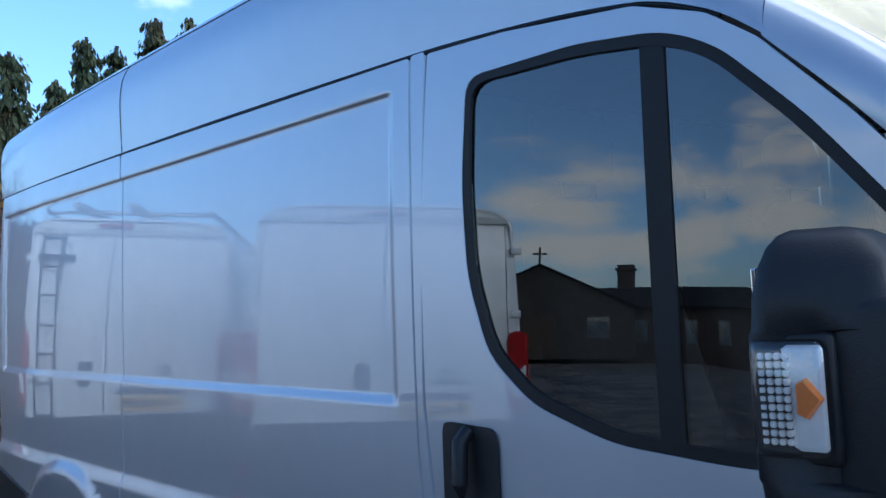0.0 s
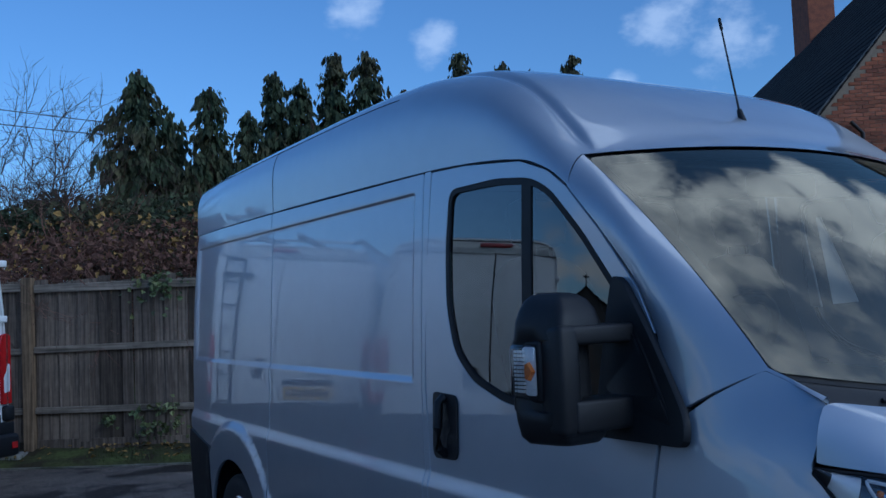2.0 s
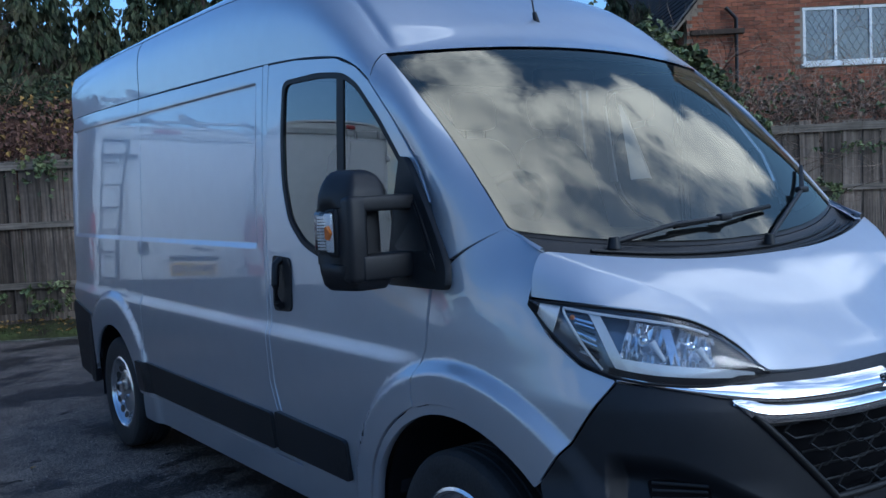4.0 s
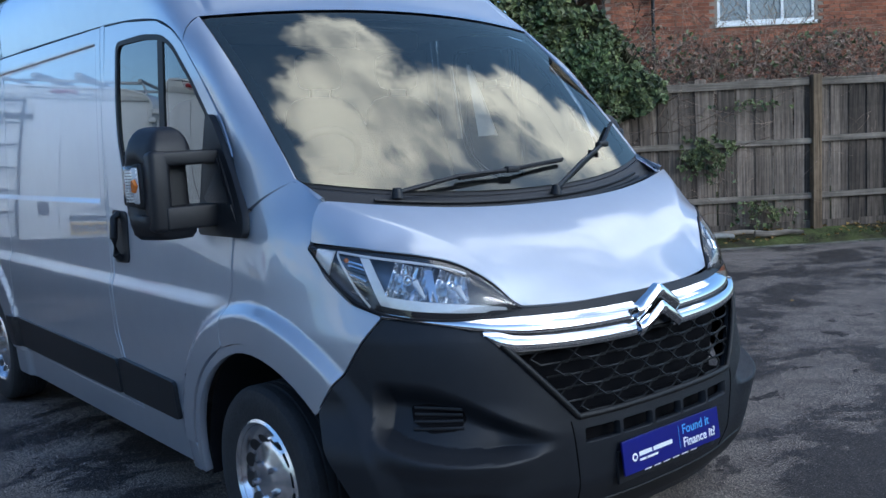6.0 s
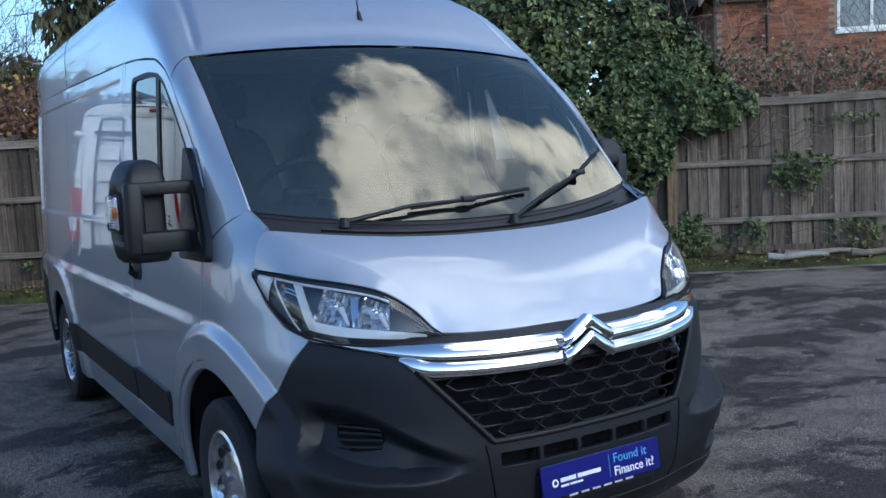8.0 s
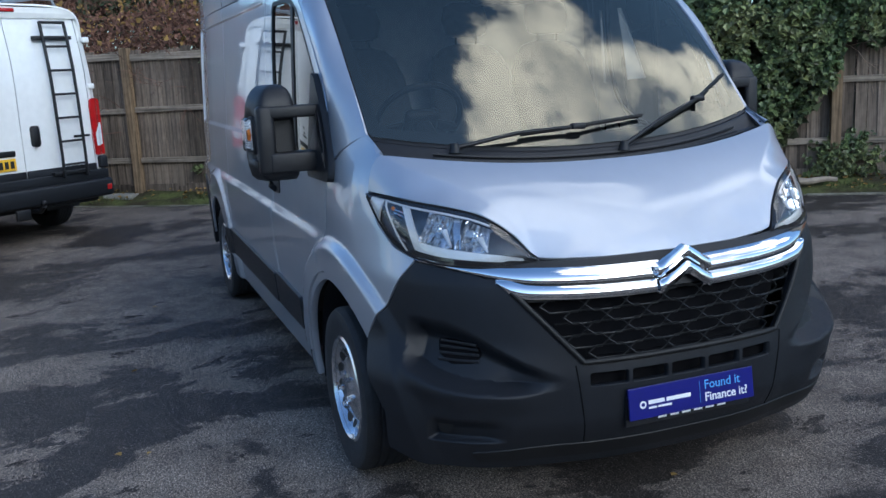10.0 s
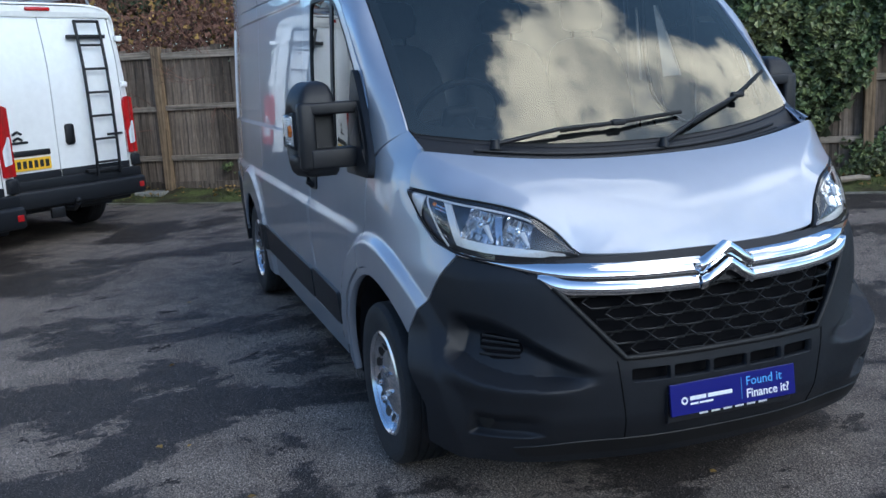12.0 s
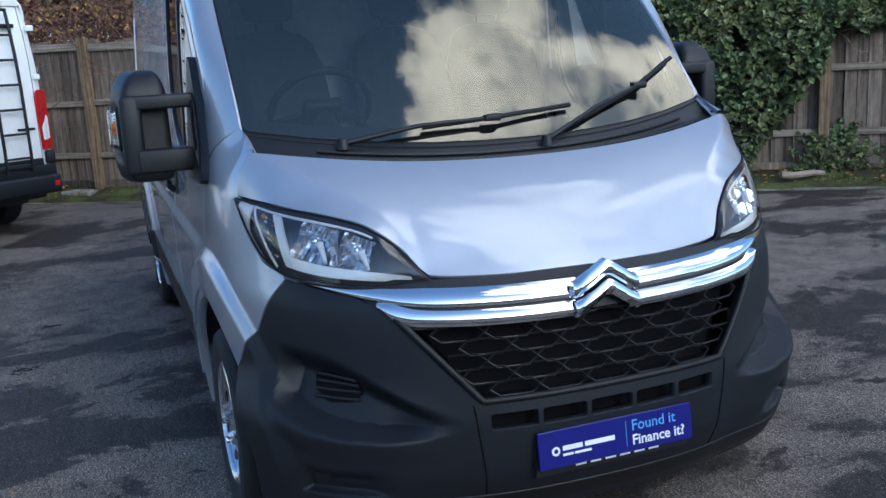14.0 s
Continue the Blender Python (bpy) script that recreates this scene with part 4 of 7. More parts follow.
        def pillar(t, s):
            a = Vector((ex(t), -half_width(ex(t), ez(t)), ez(t)))
            b = windscreen(-0.992, min(1, t)) + Vector((0.002, -0.002, 0.006))
            k = (0.018 + 0.020 * smooth(0, 0.35, t)) * s * (1 - s) * 4 * (1 - 0.45 * smooth(0.6, 1.0, t))
            p = a.lerp(b, s) + Vector((0.45 * k, -0.8 * k, 0.45 * k))
            return (p.x, -sgn * p.y, p.z)
        panel("windscreen_pillar", rounded([(-0.0, 0.0), (0.99, 0.0), (0.985, 0.99), (-0.0, 0.99)], 0.004, 0.03), pillar, steps(0, 1, 0.05), steps(0, 1, 0.125), PAINT, van, label="silver windscreen pillar")
        liner(van, 0.0, sgn)
        liner(van, -3.45, sgn)
        wheel(van, 0.0, sgn * 0.905, sgn)
        wheel(van, -3.45, sgn * 0.905, sgn)
        door_mirror(van, sgn)
        headlight(van, sgn)
        # rear corner bumper
        panel("rear_bumper_corner", rounded([(-3.885, 0.50), (-3.885, 0.775), (-4.41, 0.85), (-4.46, 0.80), (-4.46, 0.36), (-3.95, 0.33)], 0.02), flank(sgn, 0.004), steps(-4.5, -3.9, 0.08), steps(0.3, 0.9, 0.08), BUMPER, van, depth=0.04, label="grey rear bumper corner")
    # roof in one sheet from gutter to gutter, with fine dark joints laid in
    rows = []
    for i in range(71):
        u = 1 - (1 - i / 70) ** 1.7
        ag = groove_at(-4.44 + 3.97 * u)
        half = [(ag - 0.04) * k / 12 for k in range(12)] + [ag - 0.04 + 0.08 * k / 16 for k in range(16)] + [ag + 0.04 + (0.956 - ag) * k / 22 for k in range(23)]
        rows.append([upper(-4.44 + (roof_edge(a).x + 4.44) * u, a) for a in [-h for h in half[:0:-1]] + half])
    top = sheet("roof", rows, PAINT, van, "silver high roof with a sloping front cap")
    for sgn in (-1, 1):
        for line in ([(x / 20, sgn * 0.575) for x in range(-88, -31)], [(-2.945, sgn * (0.575 + 0.42 * k / 12)) for k in range(13)]):
            bm = bmesh.new()
            tube(bm, [upper(*p) for p in line], 0.0022, 5)
            part("joint", bm, RUBBER, top, smooth=60)
        bm = bmesh.new()
        tube(bm, [(x, sgn * (half_width(x, GUTTER(x) - 0.004) - 0.004), GUTTER(x) - 0.004) for x in [-4.4 + 0.05 * k for k in range(78)]], 0.0040, 6)
        part("gutter", bm, RUBBER, top, "black gutter seal", smooth=60)
    # rear wall
    rows = []
    for z in (0.34, 0.5, 0.8, 1.0, 1.3, 1.7, 2.0, 2.1):
        w = half_width(-4.45, z) - 0.01
        rows.append([(-4.40 - 0.04 * (1 - abs(k / 8) ** 8), w * k / 8, z) for k in range(-8, 9)])
    for a in (0.85, 0.7, 0.6, 0.52, 0.45):
        p = upper(-4.42, a)
        rows.append([(-4.40 - 0.03 * (1 - abs(k / 8) ** 8), p[1] * k / 8, p[2]) for k in range(-8, 9)])
    sheet("rear_wall", rows, PAINT, van, "silver rear end")
    # floor pan and the dark insides
    bm = bmesh.new()
    box(bm, -4.38, -0.52, -0.93, 0.93, 0.30, 0.42, 0.02)
    box(bm, -0.55, 0.78, -0.50, 0.50, 0.30, 0.85, 0.02)
    part("floor_pan", bm, DARK, van, "dark underside")
    bm = bmesh.new()
    box(bm, -1.42, -1.38, -0.94, 0.94, 0.42, 2.02, 0.01)
    part("bulkhead", bm, LINER, van, "pale grey load bulkhead")
    bm = bmesh.new()
    box(bm, -1.38, -0.66, -0.72, 0.72, 2.02, 2.05, 0.01)
    part("headlining", bm, LINER, van, "pale cab headlining")
    bm = bmesh.new()
    box(bm, -0.42, 0.10, -0.89, 0.89, 0.85, 1.17, 0.05)
    box(bm, 0.05, 0.40, -0.86, 0.86, 1.10, 1.19, 0.03)
    box(bm, -0.34, -0.08, -0.74, -0.26, 1.15, 1.31, 0.05)
    part("dashboard", bm, DARK, van, "dark grey dashboard", smooth=50)
    bm = bmesh.new()
    box(bm, -1.38, -0.45, -0.93, 0.93, 0.42, 0.50)
    part("cab_floor", bm, DARK, van)
    for y in (-0.50, 0.12, 0.62):
        seat(van, y)
    steering(van, -0.50)
    # pale trim on the far door post, narrowing upwards
    bm = bmesh.new()
    lo_, hi_ = [[bm.verts.new((x, y + d, z)) for x, y, z in ((-1.09, 0.895, 1.50), (-1.00, 0.845, 1.50), (-1.105, 0.885, 1.90), (-1.12, 0.89, 1.90))] for d in (0.0, 0.012)]
    bm.faces.new(lo_)
    bm.faces.new(hi_[::-1])
    for k in range(4):
        bm.faces.new((lo_[k], hi_[k], hi_[(k + 1) % 4], lo_[(k + 1) % 4]))
    part("post_trim", bm, LETTER, van, "white trim strip on the door post")
    bm = bmesh.new()
    box(bm, -0.52, -0.46, -0.16, 0.16, 1.90, 1.985, 0.02)
    part("rear_view_mirror", bm, BLACK, van, smooth=50)
    # windscreen, its black border and the scuttle
    ws = panel("windscreen", rounded([(-0.985, 0.012), (0.985, 0.012), (0.985, 0.985), (-0.985, 0.985)], 0.03, 0.05), windscreen, [k / 14 for k in range(-13, 14)], [k / 16 for k in range(1, 16)], GLASS, van, depth=0.004, label="tinted windscreen")
    ws.visible_shadow = False
    panel("windscreen_border", rounded([(-0.998, 0.002), (0.998, 0.002), (0.998, 1.0), (-0.998, 1.0)], 0.02, 0.05), lambda f, v: Vector(windscreen(f, v)) - Vector((0.004, 0, 0.004)), [k / 14 for k in range(-13, 14)], [k / 16 for k in range(1, 16)], BLACK, van, [rounded([(-0.945, 0.045), (0.945, 0.045), (0.93, 0.925), (-0.93, 0.925)], 0.05, 0.05)], 0.01, "black windscreen border")

    def scuttle(f, v):
        a, b = screen_foot(f) - Vector((0.0, 0, 0.006)), bonnet_back(f) - Vector((0.01, 0, 0.012))
        p = a.lerp(b, v)
        return p - Vector((0, 0, 0.022 * math.sin(math.pi * v) ** 2))
    sc = panel("scuttle", rounded([(-0.97, 0), (0.97, 0), (0.97, 1), (-0.97, 1)], 0.01, 0.05), scuttle, [k / 16 for k in range(-15, 16)], [k / 8 for k in range(1, 8)], BLACK, van, label="black slatted panel below the windscreen")
    for k in range(4):
        bm = bmesh.new()
        v = 0.30 + 0.17 * k
        tube(bm, [Vector(scuttle(f / 20, v)) + Vector((0, 0, 0.006)) for f in range(-15, 17)], 0.006, 6)
        part("slat", bm, BLACK, sc, smooth=60)
    # bonnet
    hood = [(-0.995, 0.015), (0.995, 0.015), (0.995, 0.985)] + [(0.96 - 1.92 * k / 30, 0.99) for k in range(31)] + [(-0.995, 0.985)]
    panel("bonnet", rounded(hood, 0.008, 0.03), bonnet, [k / 64 for k in range(-63, 64)], [k / 40 for k in range(1, 40)], PAINT, van, label="silver bonnet with raised middle")
    on = lambda f, v, d=0.014: Vector(windscreen(f, v)) + Vector((d, 0, d))
    wiper(van, Vector(scuttle(-0.66, 0.25)) + Vector((0, 0, 0.03)), on(-0.085, 0.925, 0.022), on(-0.36, 0.945), on(0.27, 0.895))
    wiper(van, Vector(scuttle(0.11, 0.3)) + Vector((0, 0, 0.03)), on(0.64, 0.870, 0.022), on(0.30, 0.955), on(0.925, 0.775))
    # aerial
    bm = bmesh.new()
    tube(bm, [(-0.635, 0, 2.175), (-0.645, 0, 2.21), (-0.655, 0, 2.245)], 0.018, 8, 0.009)
    aerial = part("aerial", bm, BLACK, van, "black roof aerial", smooth=60)
    bm = bmesh.new()
    tube(bm, [(-0.655, 0, 2.24), (-0.722, 0, 2.60)], 0.0042, 6, 0.003)
    tube(bm, [(-0.714, 0, 2.56), (-0.722, 0, 2.605)], 0.006, 6)
    part("rod", bm, BLACK, aerial, smooth=60)
    front_end(van)
    return van


def front_end(van):
    f0 = front()
    qs = sorted({k / 90 for k in range(-75, 76)} | {sg * (0.34 + 0.0055 * k) for k in range(67) for sg in (-1, 1)})
    zs = steps(0.22, 1.0, 0.03, [0.50 + 0.0065 * k for k in range(44)] + [0.33 + 0.008 * k for k in range(15)])
    # bumper skin: centre low, corners rising to the lamps
    prof = [(0.0, 0.615), (0.400, 0.615), (0.43, 0.64), (0.60, 0.850), (0.625, 0.885), (0.70, 0.925), (0.86, 0.962)]
    pts = [(q_of(y, z), z) for y, z in prof]
    def q_at(x, z):
        return math.acos(min(1, ((x - XE) / (nose_at(z) - XE)) ** (NOSE_N / 2))) / (math.pi / 2)
    line = [(0.558 - 0.103 * k / 8, 0.968 - 0.178 * k / 8) for k in range(9)] + [(0.455 - 0.081 * k / 5, 0.790 - 0.121 * k / 5) for k in range(1, 6)]
    pts = pts[1:] + [(q_at(x + 0.004, z), z) for x, z in line]
    pts += [(q_at(0.43, 0.56), 0.56), (0.70, 0.42), (0.70, 0.27), (0.60, 0.235), (0.30, 0.225)]
    outline = pts + [(-q, z) for q, z in reversed(pts)]
    slots = []
    for k in range(5):
        a, b = -0.382 + 0.153 * k, -0.382 + 0.153 * k + 0.140
        slots.append(rounded([(q_of(a, 0.56), 0.532), (q_of(b, 0.56), 0.532), (q_of(b, 0.56), 0.582), (q_of(a, 0.56), 0.582)], 0.008, 0.03))
    skin = panel("front_bumper", rounded(outline, 0.012, 0.03), f0, qs, zs, BUMPER, van, slots, 0.03, "dark grey plastic front bumper")
    # near-black box whose colour gives the shade inside the slots
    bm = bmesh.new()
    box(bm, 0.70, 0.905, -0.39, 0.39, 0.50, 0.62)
    part("slot_shade", bm, SHADE_AND_JOINT, skin)
    for sgn in (-1, 1):
        # near-black sheet on the skin, in place of the pocket's inner shade
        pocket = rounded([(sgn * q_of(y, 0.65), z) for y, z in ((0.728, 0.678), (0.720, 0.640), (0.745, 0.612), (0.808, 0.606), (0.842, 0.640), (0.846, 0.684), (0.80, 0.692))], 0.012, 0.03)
        panel("fog_pocket_shade", pocket, front(0.003), [], [0.63, 0.65, 0.67], SHADE_AND_JOINT, skin, depth=0.012)
        for k in range(4):
            bm = bmesh.new()
            z = 0.620 + 0.020 * k
            tube(bm, [front(0.006)(sgn * q_of(y, z), z) for y in (0.730, 0.757, 0.784, 0.812, 0.838)], 0.0052, 6)
            part("fog_slat", bm, BLACK, skin, smooth=60)
        # flat dark disc: the shadow in the small lower scoop, as colour
        bm = bmesh.new()
        bmesh.ops.create_circle(bm, cap_ends=True, segments=20, radius=0.030, matrix=Matrix.Translation(front(0.003)(sgn * q_of(0.80, 0.40), 0.40)) @ Matrix.Rotation(radians(sgn * 48), 4, "Z") @ Matrix.Rotation(radians(90), 4, "Y"))
        part("scoop_shade_disc", bm, GRILLE, skin)
    for sgn in (-1, 1):
        bm = bmesh.new()
        tube(bm, [front(0.0)(sgn * q_of(0.425 - 0.03 * k / 8, 0.5), 0.612 - 0.29 * k / 8) for k in range(9)], 0.0028, 5)
        part("joint", bm, SHADE_AND_JOINT, skin, smooth=60)
    lip = [(q_of(y, 0.28), z) for y, z in ((-0.72, 0.30), (-0.55, 0.315), (0.55, 0.315), (0.72, 0.30), (0.70, 0.262), (-0.70, 0.262))]
    panel("lower_lip", rounded(lip, 0.01, 0.03), front(0.006), qs, [0.28, 0.3], GRILLE, skin, depth=0.03, label="black lower lip")
    # grille: cells before a near-black sheet that stands for the shade behind them
    bm = bmesh.new()
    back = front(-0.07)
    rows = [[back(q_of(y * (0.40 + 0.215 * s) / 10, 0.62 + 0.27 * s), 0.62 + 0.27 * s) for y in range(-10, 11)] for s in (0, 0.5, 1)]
    grille = sheet("grille", rows, SHADE_AND_JOINT, van, "black honeycomb grille")
    mesh_ = front(-0.015)
    w, h = 0.150, 0.048
    for r in range(6):
        z = 0.648 + r * 0.0415
        lim = 0.395 + 0.215 * (z - 0.62) / 0.27
        for c in range(-6, 7):
            y = (c + 0.5 * (r % 2)) * w
            if abs(y) > lim - 0.03:
                continue
            cell = []
            for a, b in ((-0.46, 0), (-0.28, 0.46), (0.28, 0.46), (0.46, 0), (0.28, -0.46), (-0.28, -0.46)):
                yy = max(-lim, min(lim, y + a * w * 1.12))
                zz = z + b * h
                cell.append(mesh_(q_of(yy, zz), zz))
            bm = bmesh.new()
            tube(bm, cell + cell[:1], 0.0038, 5, cap=False)
            part("grille_cell", bm, GRILLE, grille, smooth=60)
    # grille frame
    frame_pts = [(y / 10 * 0.40, 0.622) for y in range(-10, 11)] + [(0.40 + 0.21 * s / 6, 0.622 + 0.25 * s / 6) for s in range(1, 7)]
    frame_pts += [(-0.61 + 0.21 * s / 6, 0.872 - 0.25 * s / 6) for s in range(0, 6)]
    for seg in (frame_pts[:27], frame_pts[27:] + frame_pts[:1]):
        bm = bmesh.new()
        tube(bm, [front(0.002)(q_of(y, z), z) for y, z in seg], 0.011, 8)
        part("grille_frame", bm, GRILLE, grille, smooth=60)
    # chrome bars and the badge shape

    def bar_rows(ys, mid, half, bulge=0.010):
        rows = []
        for y in ys:
            zc, hh = mid(abs(y)), half(abs(y))
            row = []
            for k in range(7):
                s = k / 3 - 1
                z = zc + hh * s
                row.append(front(0.004 + bulge * (1 - s * s))(q_of(y, zc), z))
            rows.append(row)
        return rows
    up_mid, up_half = spline((0.05, 0.908), (0.30, 0.912), (0.55, 0.922), (0.70, 0.940), (0.855, 0.972)), spline((0.05, 0.024), (0.5, 0.024), (0.62, 0.018), (0.74, 0.010), (0.86, 0.004))
    lo_mid, lo_half = spline((0.05, 0.853), (0.30, 0.857), (0.56, 0.869), (0.605, 0.882), (0.648, 0.908)), spline((0.05, 0.022), (0.5, 0.022), (0.57, 0.025), (0.605, 0.027), (0.648, 0.004))
    for sgn in (-1, 1):
        sheet("chrome_bar", bar_rows([sgn * (0.075 + 0.78 * k / 36) for k in range(37)], up_mid, up_half), CHROME, grille, "upper chrome bar", thick=0.012)
        sheet("chrome_bar", bar_rows([sgn * (0.075 + 0.572 * k / 30) for k in range(31)], lo_mid, lo_half), CHROME, grille, "lower chrome bar", thick=0.012)
    band = [(q_of(y, 0.885), z) for y, z in ((-0.60, 0.845), (0.60, 0.845), (0.70, 0.935), (0.60, 0.968), (0.4, 0.958), (-0.4, 0.958), (-0.60, 0.968), (-0.70, 0.935))]
    panel("grille_surround", rounded(band, 0.01, 0.03), front(-0.006), qs, [0.87, 0.9, 0.93], BLACK, grille, depth=0.03, label="black panel behind the chrome bars")
    # two bent chrome bars: a ridged section that climbs to a blunt point
    for zc, dx in ((0.908, 0.0), (0.853, 0.004)):
        rows = []
        for y in (-0.108, -0.098, -0.088, -0.05, -0.016, -0.007, 0.0, 0.007, 0.016, 0.05, 0.088, 0.098, 0.108):
            a = abs(y)
            z = zc + 0.056 * (1 - smooth(0.0, 0.028, a) * 0.10 - max(0, a - 0.012) / 0.085 * 0.9) if a < 0.09 else zc - 0.002
            z, x = max(z, zc - 0.002), 0.960 + dx - 0.35 * max(0, a - 0.075) - 0.12 * (zc - 0.86)
            rows.append([(x - 0.030, y, z - 0.024), (x - 0.008, y, z - 0.023), (x + 0.004, y, z - 0.004), (x + 0.003, y, z + 0.008), (x - 0.008, y, z + 0.022), (x - 0.030, y, z + 0.024)])
        sheet("chevron", rows, CHROME, grille, "chrome chevron badge")
    # plate
    tilt = Matrix.Translation((0.985, 0, 0.458)) @ Matrix.Rotation(radians(-7), 4, "Y")
    bm = bmesh.new()
    box(bm, -0.004, 0.004, -0.26, 0.26, -0.0555, 0.0555, 0.002, tilt)
    plate = part("advert_plate", bm, BLUE, van, "blue plate with white and pale blue lettering")
    face = tilt @ Matrix.Translation((0.0046, 0, 0)) @ Matrix(((0, 0, 1, 0), (1, 0, 0, 0), (0, 1, 0, 0), (0, 0, 0, 1)))
    lettering("wording", "Found it", 0.046, face @ Matrix.Translation((0.048, 0.008, 0)), LETTER_BLUE, plate)
    lettering("wording", "Finance it?", 0.044, face @ Matrix.Translation((0.048, -0.036, 0)), LETTER, plate, bold=0.0006)
    bm = bmesh.new()
    box(bm, 0.0045, 0.0052, 0.0290, 0.0305, -0.037, 0.040, 0, tilt)
    part("rule", bm, LETTER_BLUE, plate)
    # the firm's mark and name as plain shapes
    bm = bmesh.new()
    bmesh.ops.create_circle(bm, cap_ends=True, segments=20, radius=0.0135, matrix=face @ Matrix.Translation((-0.205, -0.006, 0)))
    part("mark", bm, LETTER, plate)
    bm = bmesh.new()
    bmesh.ops.create_circle(bm, cap_ends=True, segments=16, radius=0.007, matrix=face @ Matrix.Translation((-0.205, -0.006, 0.0006)))
    part("mark", bm, BLUE, plate)
    for a, b, z0, z1 in ((-0.183, -0.118, -0.008, 0.006), (-0.110, -0.010, -0.008, 0.006), (-0.183, -0.150, -0.024, -0.017), (-0.145, -0.090, -0.024, -0.017)):
        bm = bmesh.new()
        box(bm, 0.0045, 0.0052, a, b, z0, z1, 0, tilt)
        part("name_bar", bm, LETTER, plate)
    bm = bmesh.new()
    box(bm, 0.958, 0.968, -0.26, 0.26, 0.370, 0.480, 0.002)
    under = part("number_plate", bm, BLACK, van, "dark plate behind the blue one")
    for k in range(6):
        bm = bmesh.new()
        box(bm, 0.9685, 0.9692, -0.13 + 0.05 * k, -0.095 + 0.05 * k, 0.384, 0.396)
        part("bar", bm, LETTER, under)


silver_van()


# ---- materials of the yard ----
def tarmac():
    """Worn tarmac: pale worn ground with darker damp patches of ragged outline, grit and fine relief."""
    m = shader("worn_tarmac", (0.1, 0.1, 0.1), 0.8, spec=0.22)
    n, l = m.node_tree.nodes, m.node_tree.links
    b = n["Principled BSDF"]
    co = n.new("ShaderNodeTexCoord")
    mp = n.new("ShaderNodeMapping")
    mp.inputs["Rotation"].default_value = (0, 0, radians(20))
    mp.inputs["Scale"].default_value = (1.1, 0.75, 1)
    mp.inputs["Location"].default_value = (0.35, 0.1, 0)
    l.new(co.outputs["Object"], mp.inputs["Vector"])

    def noise_(scale, detail, rough, vec, dist=0.0):
        t = n.new("ShaderNodeTexNoise")
        t.inputs["Scale"].default_value, t.inputs["Detail"].default_value, t.inputs["Roughness"].default_value, t.inputs["Distortion"].default_value = scale, detail, rough, dist
        l.new(vec, t.inputs["Vector"])
        return t.outputs["Fac"]

    def ramp(fac, *stops):
        r = n.new("ShaderNodeValToRGB")
        while len(r.color_ramp.elements) < len(stops):
            r.color_ramp.elements.new(0.5)
        for e, (p, c) in zip(r.color_ramp.elements, stops):
            e.position, e.color = p, (*c, 1)
        l.new(fac, r.inputs["Fac"])
        return r.outputs["Color"]

    def mix(fac, a, c, kind="MIX"):
        x = n.new("ShaderNodeMix")
        x.data_type, x.blend_type = "RGBA", kind
        if isinstance(fac, float):
            x.inputs["Factor"].default_value = fac
        else:
            l.new(fac, x.inputs["Factor"])
        for s, v in (("A", a), ("B", c)):
            if isinstance(v, tuple):
                x.inputs[s].default_value = (*v, 1)
            else:
                l.new(v, x.inputs[s])
        return x.outputs["Result"]
    patch = ramp(noise_(0.95, 14, 0.66, mp.outputs["Vector"], 0.25), (0.470, (0, 0, 0)), (0.488, (0.75, 0.75, 0.75)), (0.56, (1, 1, 1)))
    blots = ramp(noise_(3.6, 10, 0.68, mp.outputs["Vector"], 0.3), (0.370, (0, 0, 0)), (0.392, (1, 1, 1)))
    broad = ramp(noise_(0.16, 3, 0.5, co.outputs["Object"]), (0.38, (0.120, 0.100, 0.087)), (0.62, (0.205, 0.168, 0.138)))
    worn = mix(0.40, broad, ramp(noise_(5, 8, 0.65, co.outputs["Object"]), (0.36, (0.075, 0.063, 0.055)), (0.62, (0.235, 0.203, 0.176))))
    damp = mix(0.5, (0.036, 0.030, 0.027), ramp(noise_(9, 6, 0.6, co.outputs["Object"]), (0.4, (0.022, 0.019, 0.0175)), (0.7, (0.060, 0.051, 0.045))))
    ground_ = mix(mix(1.0, patch, blots, "MULTIPLY"), damp, worn)
    grit = ramp(noise_(130, 4, 0.75, co.outputs["Object"]), (0.40, (0.22, 0.22, 0.22)), (0.52, (0.95, 0.95, 0.95)), (0.64, (3.0, 3.0, 2.9)))
    chips = ramp(noise_(120, 2, 0.5, co.outputs["Object"]), (0.650, (0, 0, 0)), (0.68, (0.85, 0.85, 0.85)))
    coarse = ramp(noise_(46, 4, 0.7, co.outputs["Object"]), (0.36, (0.62, 0.62, 0.62)), (0.64, (1.5, 1.48, 1.45)))
    l.new(mix(chips, mix(1.0, mix(1.0, ground_, coarse, "MULTIPLY"), grit, "MULTIPLY"), (0.36, 0.33, 0.29)), b.inputs["Base Color"])
    rg = n.new("ShaderNodeMapRange")
    rg.inputs["To Min"].default_value, rg.inputs["To Max"].default_value = 0.60, 0.90
    l.new(patch, rg.inputs["Value"])
    l.new(rg.outputs["Result"], b.inputs["Roughness"])
    bp = n.new("ShaderNodeBump")
    bp.inputs["Strength"].default_value, bp.inputs["Distance"].default_value = 0.6, 0.004
    l.new(noise_(140, 5, 0.75, co.outputs["Object"]), bp.inputs["Height"])
    l.new(bp.outputs["Normal"], b.inputs["Normal"])
    return m


